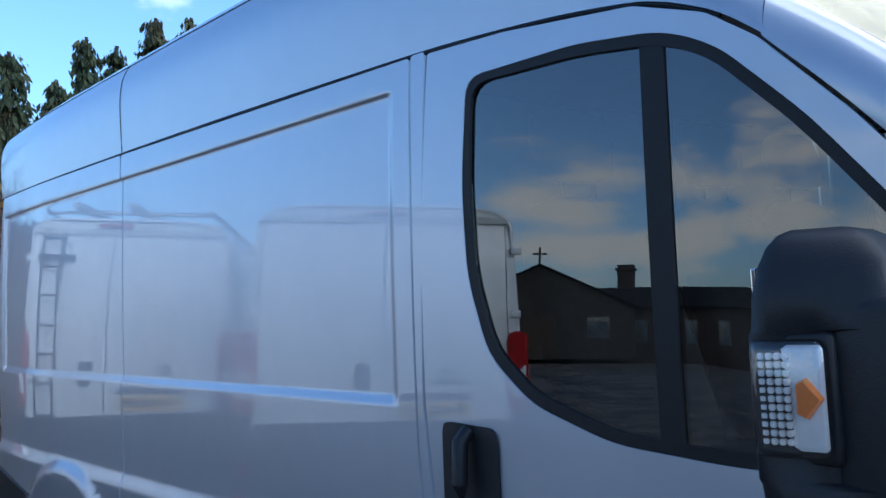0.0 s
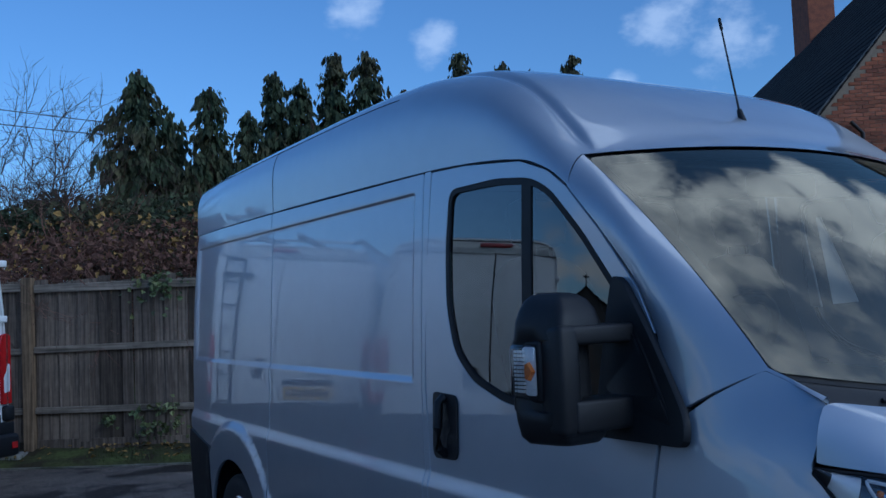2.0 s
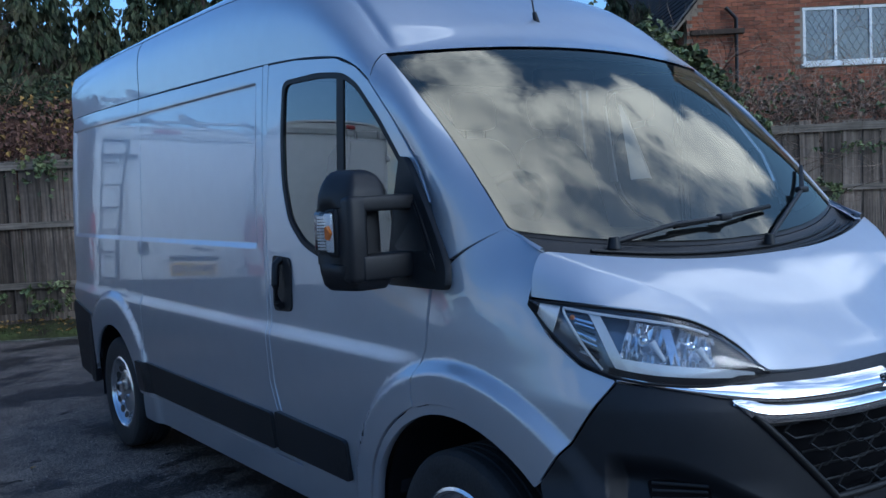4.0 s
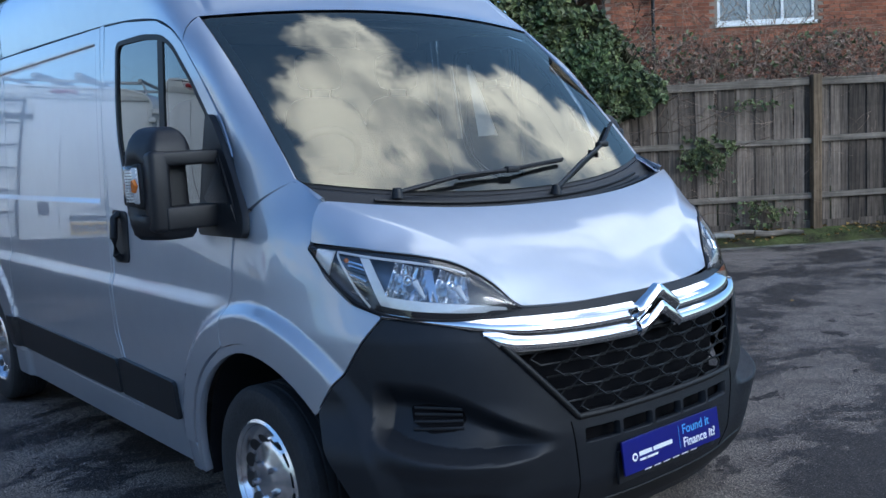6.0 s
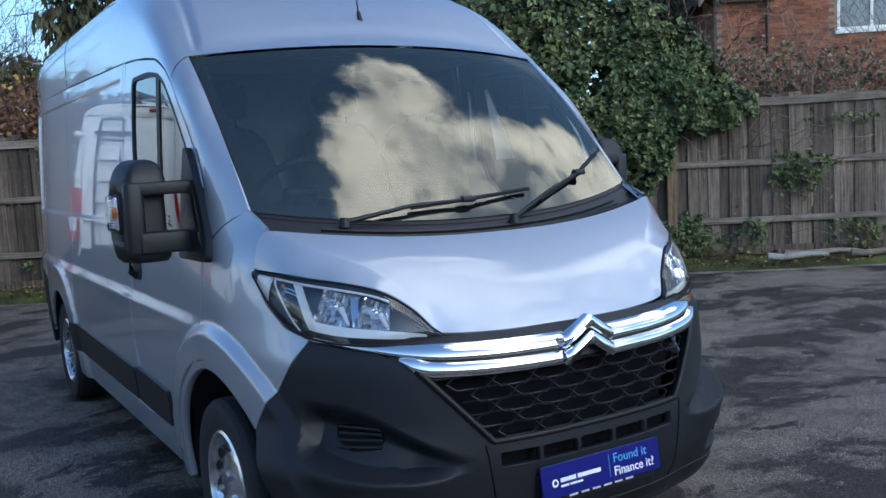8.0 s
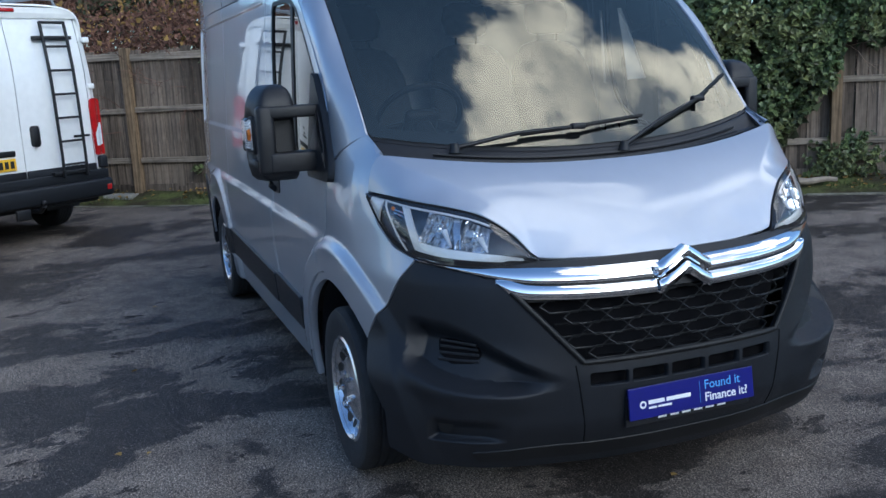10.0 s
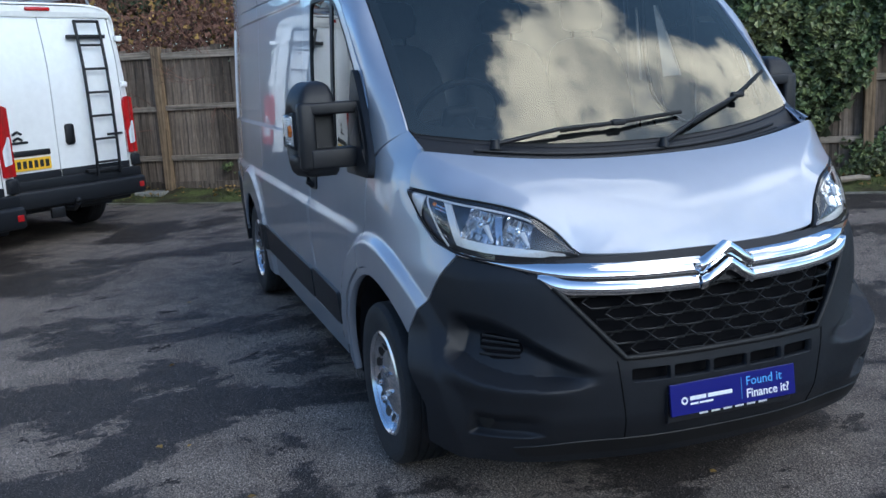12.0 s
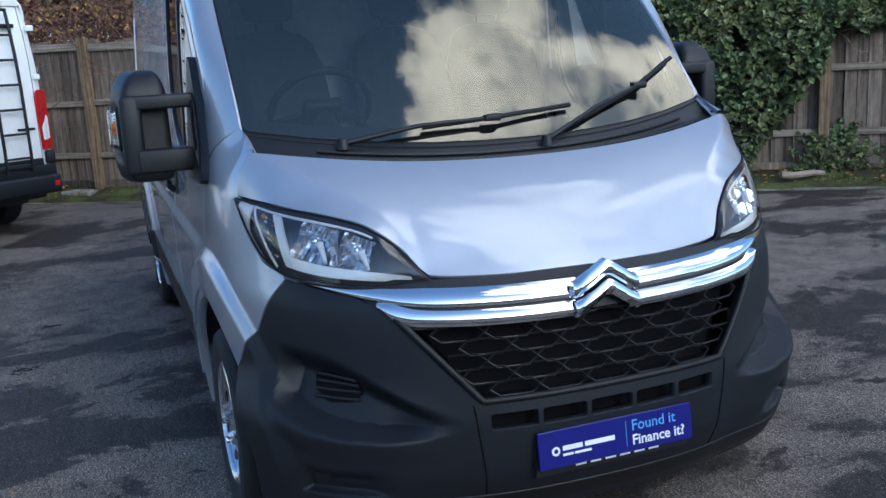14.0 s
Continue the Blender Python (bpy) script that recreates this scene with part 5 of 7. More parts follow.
def timber(name, a, c, random_=0.35, grain=(38, 38, 1.6)):
    """Weathered wood: grain stretched along the piece, with darker streaks and green stains."""
    m = shader(name, a, 0.88, vary=0.25, scale=1.4, second=c, edges=(0.35, 0.7), random=random_, spec=0.25)
    n, l = m.node_tree.nodes, m.node_tree.links
    b = n["Principled BSDF"]
    co = n.new("ShaderNodeTexCoord")
    mp = n.new("ShaderNodeMapping")
    mp.inputs["Scale"].default_value = grain
    info = n.new("ShaderNodeObjectInfo")
    l.new(co.outputs["Object"], mp.inputs["Vector"])
    l.new(info.outputs["Location"], mp.inputs["Location"])
    t = n.new("ShaderNodeTexNoise")
    t.inputs["Scale"].default_value, t.inputs["Detail"].default_value = 1.0, 6
    l.new(mp.outputs["Vector"], t.inputs["Vector"])
    r = n.new("ShaderNodeValToRGB")
    r.color_ramp.elements[0].position, r.color_ramp.elements[0].color = 0.30, (0.42, 0.42, 0.42, 1)
    r.color_ramp.elements[1].position, r.color_ramp.elements[1].color = 0.68, (1.35, 1.35, 1.35, 1)
    l.new(t.outputs["Fac"], r.inputs["Fac"])
    x = n.new("ShaderNodeMix")
    x.data_type, x.blend_type = "RGBA", "MULTIPLY"
    x.inputs["Factor"].default_value = 1.0
    old = b.inputs["Base Color"].links[0].from_socket
    l.new(old, x.inputs["A"])
    l.new(r.outputs["Color"], x.inputs["B"])
    l.new(x.outputs["Result"], b.inputs["Base Color"])
    bp = n.new("ShaderNodeBump")
    bp.inputs["Strength"].default_value, bp.inputs["Distance"].default_value = 0.6, 0.004
    l.new(t.outputs["Fac"], bp.inputs["Height"])
    l.new(bp.outputs["Normal"], b.inputs["Normal"])
    return m


TARMAC = tarmac()
BOARD = timber("weathered_fence_wood", (0.205, 0.160, 0.122), (0.082, 0.066, 0.052), 0.55)
RAIL = timber("grey_rail_wood", (0.275, 0.228, 0.178), (0.155, 0.13, 0.100), 0.15, (1.4, 1.4, 38))
POST = timber("brown_post_wood", (0.215, 0.150, 0.090), (0.14, 0.100, 0.062), 0.2)
BRICK = shader("red_brick", (0.300, 0.105, 0.052), 0.9, vary=0.35, scale=5, second=(0.20, 0.075, 0.045), bump=0.3, bump_scale=70, random=0.38)
MORTAR = shader("sandy_mortar", (0.30, 0.245, 0.19), 0.95, vary=0.2, scale=6)
TILE = shader("dark_roof_tile", (0.020, 0.017, 0.016), 0.9, vary=0.4, scale=2, random=0.3, spec=0.2)
UPVC = shader("white_window_frame", (0.80, 0.80, 0.78), 0.4, vary=0.05, scale=4)
PANE = shader("dim_window_glass", (0.10, 0.12, 0.14), 0.05, coat=0.5, vary=0.4, scale=1.2, spec=0.9)
LEAD = shader("lead_came", (0.30, 0.31, 0.32), 0.5, vary=0.1, scale=8)
IVY = shader("ivy_leaf", (0.074, 0.106, 0.038), 0.45, vary=0.35, scale=2.0, second=(0.150, 0.160, 0.060), random=0.65, spec=0.45)
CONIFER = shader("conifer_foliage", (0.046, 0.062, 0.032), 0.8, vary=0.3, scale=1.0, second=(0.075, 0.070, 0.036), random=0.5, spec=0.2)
BARK = shader("bark", (0.075, 0.055, 0.042), 0.9, vary=0.3, scale=4, spec=0.2)
TWIG = shader("brown_twigs", (0.265, 0.190, 0.135), 0.9, vary=0.35, scale=2, random=0.5, spec=0.2)
REDTWIG = shader("reddish_twigs", (0.170, 0.092, 0.066), 0.9, vary=0.35, scale=2, random=0.5, spec=0.2)
DEADLEAF = shader("fallen_leaf", (0.30, 0.19, 0.060), 0.8, vary=0.4, scale=6, random=0.6, spec=0.2)
MOSS = shader("mossy_soil", (0.052, 0.044, 0.026), 0.95, vary=0.4, scale=2.6, second=(0.105, 0.120, 0.040), bump=0.9, bump_scale=45, spec=0.1)
GRASS = shader("moss_and_grass", (0.098, 0.118, 0.040), 0.9, vary=0.4, scale=3, random=0.5, spec=0.2)
CONCRETE = shader("old_concrete", (0.30, 0.29, 0.26), 0.9, vary=0.3, scale=4, bump=0.4, bump_scale=50)
EDGING = shader("mossy_concrete", (0.20, 0.185, 0.15), 0.95, vary=0.5, scale=3, second=(0.07, 0.072, 0.045), bump=0.5, bump_scale=45)
# slate darkened further: the roofs' backlit shade is in this colour
BACKLIT_SLATE = shader("backlit_slate", (0.030, 0.026, 0.025), 0.85, vary=0.3, scale=2)
STEEL = shader("galvanised_steel", (0.45, 0.46, 0.47), 0.4, 0.9, vary=0.15, scale=6)

# ---- ground, kerb and verge ----
F0, FD, FN = Vector((-10.1, -1.27, 0)), Vector((0.5568, 0.8307, 0)), Vector((0.8307, -0.5568, 0))
FENCE_TURN = math.atan2(FD.y, FD.x)
ALONG = Matrix.Translation(F0) @ Matrix.Rotation(FENCE_TURN, 4, "Z")  # x runs along the fence, -y towards the yard

cuts = (-900, -200, -60, -30, -15, -8, -4, 0, 4, 8, 15, 30, 60, 200, 900)
g = sheet("ground", [[(x, y, 0.0) for x in cuts] for y in cuts], TARMAC, None)
tagged(g, "worn grey tarmac yard with dark damp patches", "ground", kind="structure")


def verge():
    rows = []
    for i in range(0, 141):
        s = -14 + i * 0.25
        row = []
        for j in range(9):
            o = -0.66 + 0.14 * j
            z = 0.035 + 0.10 * smooth(0, 6, j) + 0.030 * noise.noise((s * 1.3, o * 3, 0.4)) + 0.012 * noise.noise((s * 6, o * 9, 3.1))
            if j == 0:
                z = -0.02
            row.append(ALONG @ Vector((s, o + 0.03 * noise.noise((s * 0.9, 7.7, 0)), z)))
        rows.append(row)
    v = sheet("verge", rows, MOSS, None)
    tagged(v, "mossy soil strip at the foot of the fence", "verge", kind="structure")
    # back land behind the fence
    rows = [[ALONG @ Vector((s, o, 0.14 + 0.05 * noise.noise((s * 0.2, o * 0.2, 2)))) for o in (0.3, 2, 5, 10, 20, 40, 80)] for s in range(-60, 81, 5)]
    b = sheet("back_land", rows, MOSS, None)
    tagged(b, "rough dark soil behind the fence", "ground", kind="structure")
    k = thing("kerb_edging", "thin pale concrete edging along the tarmac", "kerb", kind="structure")
    for i in range(38):
        bm = bmesh.new()
        box(bm, 0.004, 0.905, -0.025, 0.02, -0.05, 0.012 + 0.012 * random.random(), 0.006, ALONG @ Matrix.Translation((-14 + 0.91 * i, -0.685, 0)) @ Matrix.Rotation(radians(random.uniform(-0.6, 0.6)), 4, "Z"))
        part("edging_stone", bm, EDGING, k)


verge()


def scatter(name, count, place, size, mat, label, category, flat=0.6, fold=0.25, shape=5, seed=1):
    """Many small folded leaves joined into one object."""
    rnd = random.Random(seed)
    verts, faces = [], []
    for _ in range(count):
        got = place(rnd)
        if got is None:
            continue
        p, facing = got
        s = size * rnd.uniform(0.55, 1.35)
        q = Vector((rnd.gauss(0, 1), rnd.gauss(0, 1), rnd.gauss(0, 1))).normalized().lerp(Vector(facing), flat)
        m = q.normalized().to_track_quat("Z", "Y").to_matrix() @ Matrix.Rotation(rnd.uniform(0, math.tau), 3, "Z")
        k = len(verts)
        for x, y, z in ((0, -0.55, 0), (0.5, -0.1, fold), (0.26, 0.32, fold * 0.6), (0, 0.62, -0.1), (-0.26, 0.32, fold * 0.6), (-0.5, -0.1, fold)):
            verts.append(Vector(p) + m @ Vector((x * s, y * s, z * s)))
        faces += [(k, k + 1, k + 2, k + 3), (k, k + 3, k + 4, k + 5)]
    ob = link_mesh(name, verts, faces, mat, smooth=False)
    return tagged(ob, label, category, kind="stuff")


def on_verge(rnd):
    s = rnd.uniform(-6, 15)
    if noise.noise((s * 0.8, 3.3, 1)) < -0.15 and rnd.random() < 0.7:
        return None
    o = -rnd.random() ** 1.6 * 0.62
    return ALONG @ Vector((s, o, 0.145 + 0.12 * o)), (0, 0, 1)


scatter("fallen_leaves", 1100, on_verge, 0.05, DEADLEAF, "yellow and brown leaves fallen along the fence", "leaves", 0.75, seed=3)


def yard_leaf(rnd):
    return Vector((rnd.uniform(-9, 3), rnd.uniform(-4, 7), 0.006)), (0, 0, 1)


scatter("yard_leaves", 70, yard_leaf, 0.030, DEADLEAF, "few pale leaves and bits on the tarmac", "leaves", 0.95, 0.08, seed=8)


def grass():
    rnd = random.Random(5)
    verts, faces = [], []
    for _ in range(7000):
        s, o = rnd.uniform(-7, 15), -rnd.uniform(0.02, 0.66)
        if noise.noise((s * 1.1, o * 2, 9)) < -0.02:
            continue
        p = ALONG @ Vector((s, o, 0.10 + 0.10 * o))
        a, h = rnd.uniform(0, math.tau), rnd.uniform(0.015, 0.06)
        d = Vector((math.cos(a), math.sin(a), 0))
        k = len(verts)
        verts += [p - d * 0.005, p + d * 0.005, p + Vector((-d.y, d.x, 0)) * h * rnd.uniform(-0.5, 0.5) + Vector((0, 0, h))]
        faces.append((k, k + 1, k + 2))
    tagged(link_mesh("grass", verts, faces, GRASS, smooth=False), "short moss and grass on the verge", "grass", kind="stuff")


grass()


def stems(name, starts, mat, label, category, seed=1, length=(0.6, 1.6), thick=0.006, sag=0.5, forks=3, kind="stuff", parent=None):
    """Bare arching stems with forks, as thin three-sided twigs in one mesh."""
    rnd = random.Random(seed)
    verts, faces = [], []

    def twig(p, d, ln, r, depth):
        n = 4
        pts = [p.copy()]
        for i in range(n):
            d = (d + Vector((rnd.gauss(0, 0.22), rnd.gauss(0, 0.22), rnd.gauss(0, 0.16) - sag * 0.12))).normalized()
            p = p + d * ln / n
            pts.append(p.copy())
        k = len(verts)
        for i, q in enumerate(pts):
            rr = r * (1 - 0.75 * i / n)
            side = d.orthogonal().normalized()
            up = d.cross(side)
            for j in range(3):
                a = j * math.tau / 3
                verts.append(q + side * rr * math.cos(a) + up * rr * math.sin(a))
        for i in range(n):
            for j in range(3):
                a, b = k + i * 3 + j, k + i * 3 + (j + 1) % 3
                faces.append((a, b, b + 3, a + 3))
        if depth > 0:
            for _ in range(forks):
                q = pts[rnd.randint(1, n)]
                twig(q, (d + Vector((rnd.gauss(0, 0.6), rnd.gauss(0, 0.6), rnd.gauss(0.1, 0.5)))).normalized(), ln * rnd.uniform(0.4, 0.75), r * 0.6, depth - 1)
    for p, d, depth in starts(rnd):
        twig(Vector(p), Vector(d).normalized(), rnd.uniform(*length), thick, depth)
    ob = link_mesh(name, verts, faces, mat, parent, smooth=False)
    if parent is None:
        tagged(ob, label, category, kind=kind)
    return ob


# ---- fence ----
def build_fence():
    fence = thing("timber_fence", "weathered grey-brown close-board timber fence with three rails", "fence")
    posts = [-12.2, -9.15, -6.1, -3.05, 0.0, 3.05, 6.1, 9.15, 12.18, 15.2]
    for s in posts:
        bm = bmesh.new()
        box(bm, -0.058, 0.058, -0.075, 0.055, 0.0, 2.085 + random.uniform(-0.02, 0.03), 0.008, ALONG @ Matrix.Translation((s, 0, 0)) @ Matrix.Rotation(radians(random.uniform(-1, 1)), 4, "Y"))
        part("post", bm, POST, fence, "brown square post")
    for a, b in zip(posts, posts[1:]):
        for z, h in ((0.555, 0.075), (1.262, 0.075), (1.985, 0.095)):
            bm = bmesh.new()
            d = [random.uniform(-0.018, 0.018) for _ in range(2)]
            tilt = math.atan2(d[1] - d[0], b - a)
            box(bm, 0.06, b - a - 0.06, -0.030, 0.008, z - h / 2, z + h / 2, 0.006, ALONG @ Matrix.Translation((a, 0, d[0])) @ Matrix.Rotation(-tilt, 4, "Y"))
            part("rail", bm, RAIL, fence, "grey horizontal rail")
        bm = bmesh.new()
        box(bm, 0.06, b - a - 0.06, 0.012, 0.036, -0.02, 0.22, 0.004, ALONG @ Matrix.Translation((a, 0, 0)))
        part("gravel_board", bm, BOARD, fence)
    # boards, a few shapes shared by all
    shapes = []
    for k in range(6):
        bm = bmesh.new()
        w = 0.118 + 0.006 * k
        box(bm, -w / 2, w / 2, -0.007, 0.007, 0, 1.84 + 0.012 * k, 0.003, segments=1)
        for v in bm.verts:
            v.co.y += 0.006 * math.sin(v.co.x * 30 + k) * (v.co.x > 0)
        me = bpy.data.meshes.new("board")
        bm.to_mesh(me)
        bm.free()
        me.materials.append(BOARD)
        shapes.append(me)
    s, k = -12.1, 0
    while s < 15.2:
        ob = new("board", shapes[(k * 7 + 3) % 6])
        ob.parent = fence
        ob.matrix_basis = ALONG @ pose(s, 0.020 + (0.018 if k % 2 else 0), 0.19 + random.uniform(-0.02, 0.01), 0, random.uniform(-0.5, 0.5), random.uniform(-2, 2))
        s += 0.124 + random.uniform(-0.008, 0.012)
        k += 1
    return fence


build_fence()
bm = bmesh.new()
box(bm, -0.42, 0.02, -0.32, -0.10, 0.02, 0.115, 0.02, ALONG)
pad = part("concrete_block", bm, CONCRETE)
tagged(pad, "pale concrete block lying beside the fence post", "block")
for x, y, ln, a in ((10.55, -0.42, 0.75, 4), (11.5, -0.40, 0.62, -6), (10.9, -0.18, 0.9, 2), (8.9, -0.38, 0.5, 15)):
    bm = bmesh.new()
    m = ALONG @ Matrix.Translation((x, y, 0.13)) @ Matrix.Rotation(radians(a), 4, "Z")
    tube(bm, [m @ Vector((t * ln, 0.03 * math.sin(t * 5), 0.01 * math.sin(t * 9))) for t in (-0.5, -0.25, 0, 0.25, 0.5)], 0.045, 8, 0.03)
    lg = part("log", bm, CONCRETE if a == 4 else RAIL, smooth=50)
    tagged(lg, "pale weathered piece of timber lying on the verge", "log", group="timber on the verge")


# ---- ivy and brambles ----
ivy_top = spline((5.6, 2.4), (6.3, 3.15), (6.9, 3.42), (7.8, 3.55), (8.7, 3.35), (9.3, 3.05), (9.7, 2.55), (10.0, 2.15), (10.2, 1.95))
ivy_foot = spline((5.6, 0.3), (7.0, 0.2), (8.2, 0.25), (8.6, 0.55), (8.9, 0.95), (9.08, 1.25), (9.25, 1.75), (9.55, 1.62), (9.9, 1.75), (10.2, 1.9))


def ivy_place(rnd):
    s = rnd.uniform(5.6, 10.15)
    lo, hi = ivy_foot(s) + 0.25 * noise.noise((s * 4, 1, 5)), ivy_top(s) + 0.22 * noise.noise((s * 2.3, 4, 1)) + 0.12 * noise.noise((s * 7, 4, 8))
    if hi < lo + 0.05:
        return None
    z = lo + (hi - lo) * rnd.random() ** 0.85
    belly = 0.30 * math.sin(math.pi * min(1, max(0, (z - 0.1) / (hi + 0.3)))) ** 0.7 + 0.16 * noise.noise((s * 1.8, z * 1.8, 2)) + 0.10 * noise.noise((s * 5, z * 5, 7))
    top = smooth(hi - 0.5, hi, z)
    o = -(belly * (1 - top) + 0.0) - 0.04 + abs(rnd.gauss(0, 0.10)) + top * rnd.uniform(-0.25, 0.4)
    if noise.noise((s * 3.1, z * 3.1, 12)) < -0.38:
        return None
    return ALONG @ Vector((s, o, z)), FN * 0.8 + Vector((0, 0, 0.55))


scatter("ivy", 23000, ivy_place, 0.068, IVY, "thick green ivy hanging over the fence", "ivy", 0.62, 0.3, seed=11)


# filler leaves in the dark conifer colour, for the shade deep in the ivy
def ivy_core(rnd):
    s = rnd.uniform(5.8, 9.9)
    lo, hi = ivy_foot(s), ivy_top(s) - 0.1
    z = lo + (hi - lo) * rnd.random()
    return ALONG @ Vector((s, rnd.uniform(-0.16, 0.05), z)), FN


scatter("ivy_undergrowth", 4500, ivy_core, 0.13, CONIFER, "filler leaves inside the ivy, coloured dark for its inner shade", "ivy", 0.4, seed=12)


def clump(cs, cz, rs, rz, n, seed, label):
    def at(rnd):
        a, r = rnd.uniform(0, math.tau), rnd.random() ** 0.5 * rnd.uniform(0.45, 1.45)
        r *= 1 + 0.7 * noise.noise((math.cos(a) * 1.6 + seed, math.sin(a) * 1.6, 3.0))
        s, z = cs + rs * r * math.cos(a), cz + rz * r * math.sin(a) - 0.10 * max(0, r - 0.7)
        if z < 0.12 or noise.noise((s * 6, z * 6, seed)) < -0.22:
            return None
        return ALONG @ Vector((s, -0.05 - 0.16 * max(0, 1 - r) * rnd.random(), z)), FN + Vector((0, 0, 0.3))
    scatter("ivy_clump", n, at, 0.052, IVY, label, "ivy", 0.55, 0.3, seed=seed)


clump(10.72, 1.16, 0.36, 0.22, 620, 21, "small ivy tuft growing through the fence boards")
clump(11.3, 1.75, 0.4, 0.08, 50, 22, "thin ivy trail on the fence boards")
clump(9.25, 0.30, 0.46, 0.28, 900, 23, "low ivy at the foot of the fence")
clump(10.1, 0.42, 0.22, 0.26, 120, 24, "low ivy at the foot of the fence")
clump(11.5, 0.35, 0.35, 0.22, 200, 25, "low ivy at the foot of the fence")
clump(1.55, 1.95, 0.30, 0.22, 160, 26, "ivy creeping over the top of the fence")
clump(1.5, 0.40, 0.35, 0.25, 160, 27, "low ivy at the foot of the fence")
clump(0.95, 0.42, 0.10, 0.08, 26, 28, "small yellowish weed on the fence")


def behind(s0, s1, o0, o1, z0, n, depth=2, up=0.8):
    def starts(rnd):
        for _ in range(n):
            p = ALONG @ Vector((rnd.uniform(s0, s1), rnd.uniform(o0, o1), z0 + rnd.uniform(-0.3, 0.5)))
            yield p, (rnd.gauss(0, 0.55), rnd.gauss(0, 0.55), up), depth
    return starts


stems("bramble_bank", behind(9.6, 16.5, 0.5, 3.0, 1.25, 330, 2), TWIG, "tangled brown bramble stems behind the fence", "brambles", 31, (0.9, 1.7), 0.010, 0.9, 4)
stems("bramble_bank", behind(-9, 3.0, 0.4, 3.0, 1.0, 420, 2), REDTWIG, "tangled reddish bramble stems behind the fence", "brambles", 32, (1.0, 1.9), 0.010, 0.9, 4)
stems("bramble_trail", behind(10.2, 12.0, -0.12, -0.05, 0.4, 14, 1, 0.5), TWIG, "thin bare stems hanging on the fence", "brambles", 33, (0.5, 1.1), 0.005, 1.2, 3)


def bank_leaf(s0, s1, zt, o0=0.4, o1=2.8):
    def at(rnd):
        s, o = rnd.uniform(s0, s1), rnd.uniform(o0, o1)
        hi = zt + 0.5 * noise.noise((s * 0.7, o, 3)) + 0.25 * noise.noise((s * 2.5, o * 2, 5)) + 0.15 * o
        z = hi - abs(rnd.gauss(0, 0.55))
        return ALONG @ Vector((s, o, max(0.3, z))), (0.3, -0.3, 0.6)
    return at


scatter("bramble_leaves", 4200, bank_leaf(9.4, 16.5, 2.45), 0.055, TWIG, "brown and withered bramble leaves", "brambles", 0.3, seed=41)
scatter("bramble_greens", 900, bank_leaf(9.6, 16.5, 2.5), 0.06, IVY, "sparse green leaves among brown brambles", "brambles", 0.3, seed=42)
scatter("bramble_leaves", 9000, bank_leaf(-9, 2.6, 2.45), 0.07, REDTWIG, "reddish and withered bramble leaves", "brambles", 0.3, seed=43)
scatter("bramble_greens", 900, bank_leaf(-3, 3.4, 2.6), 0.07, DEADLEAF, "yellowing leaves among brown brambles", "brambles", 0.3, seed=44)
scatter("red_hedge", 16000, bank_leaf(-9.0, -2.6, 2.75, 2.6, 5.0), 0.075, REDTWIG, "dense reddish-brown hedge behind the fence", "hedge", 0.3, seed=45)
scatter("dark_hedge", 15000, bank_leaf(-2.6, 6.0, 2.8, 2.6, 5.5), 0.085, CONIFER, "dark overgrown hedge behind the fence", "hedge", 0.3, seed=46)


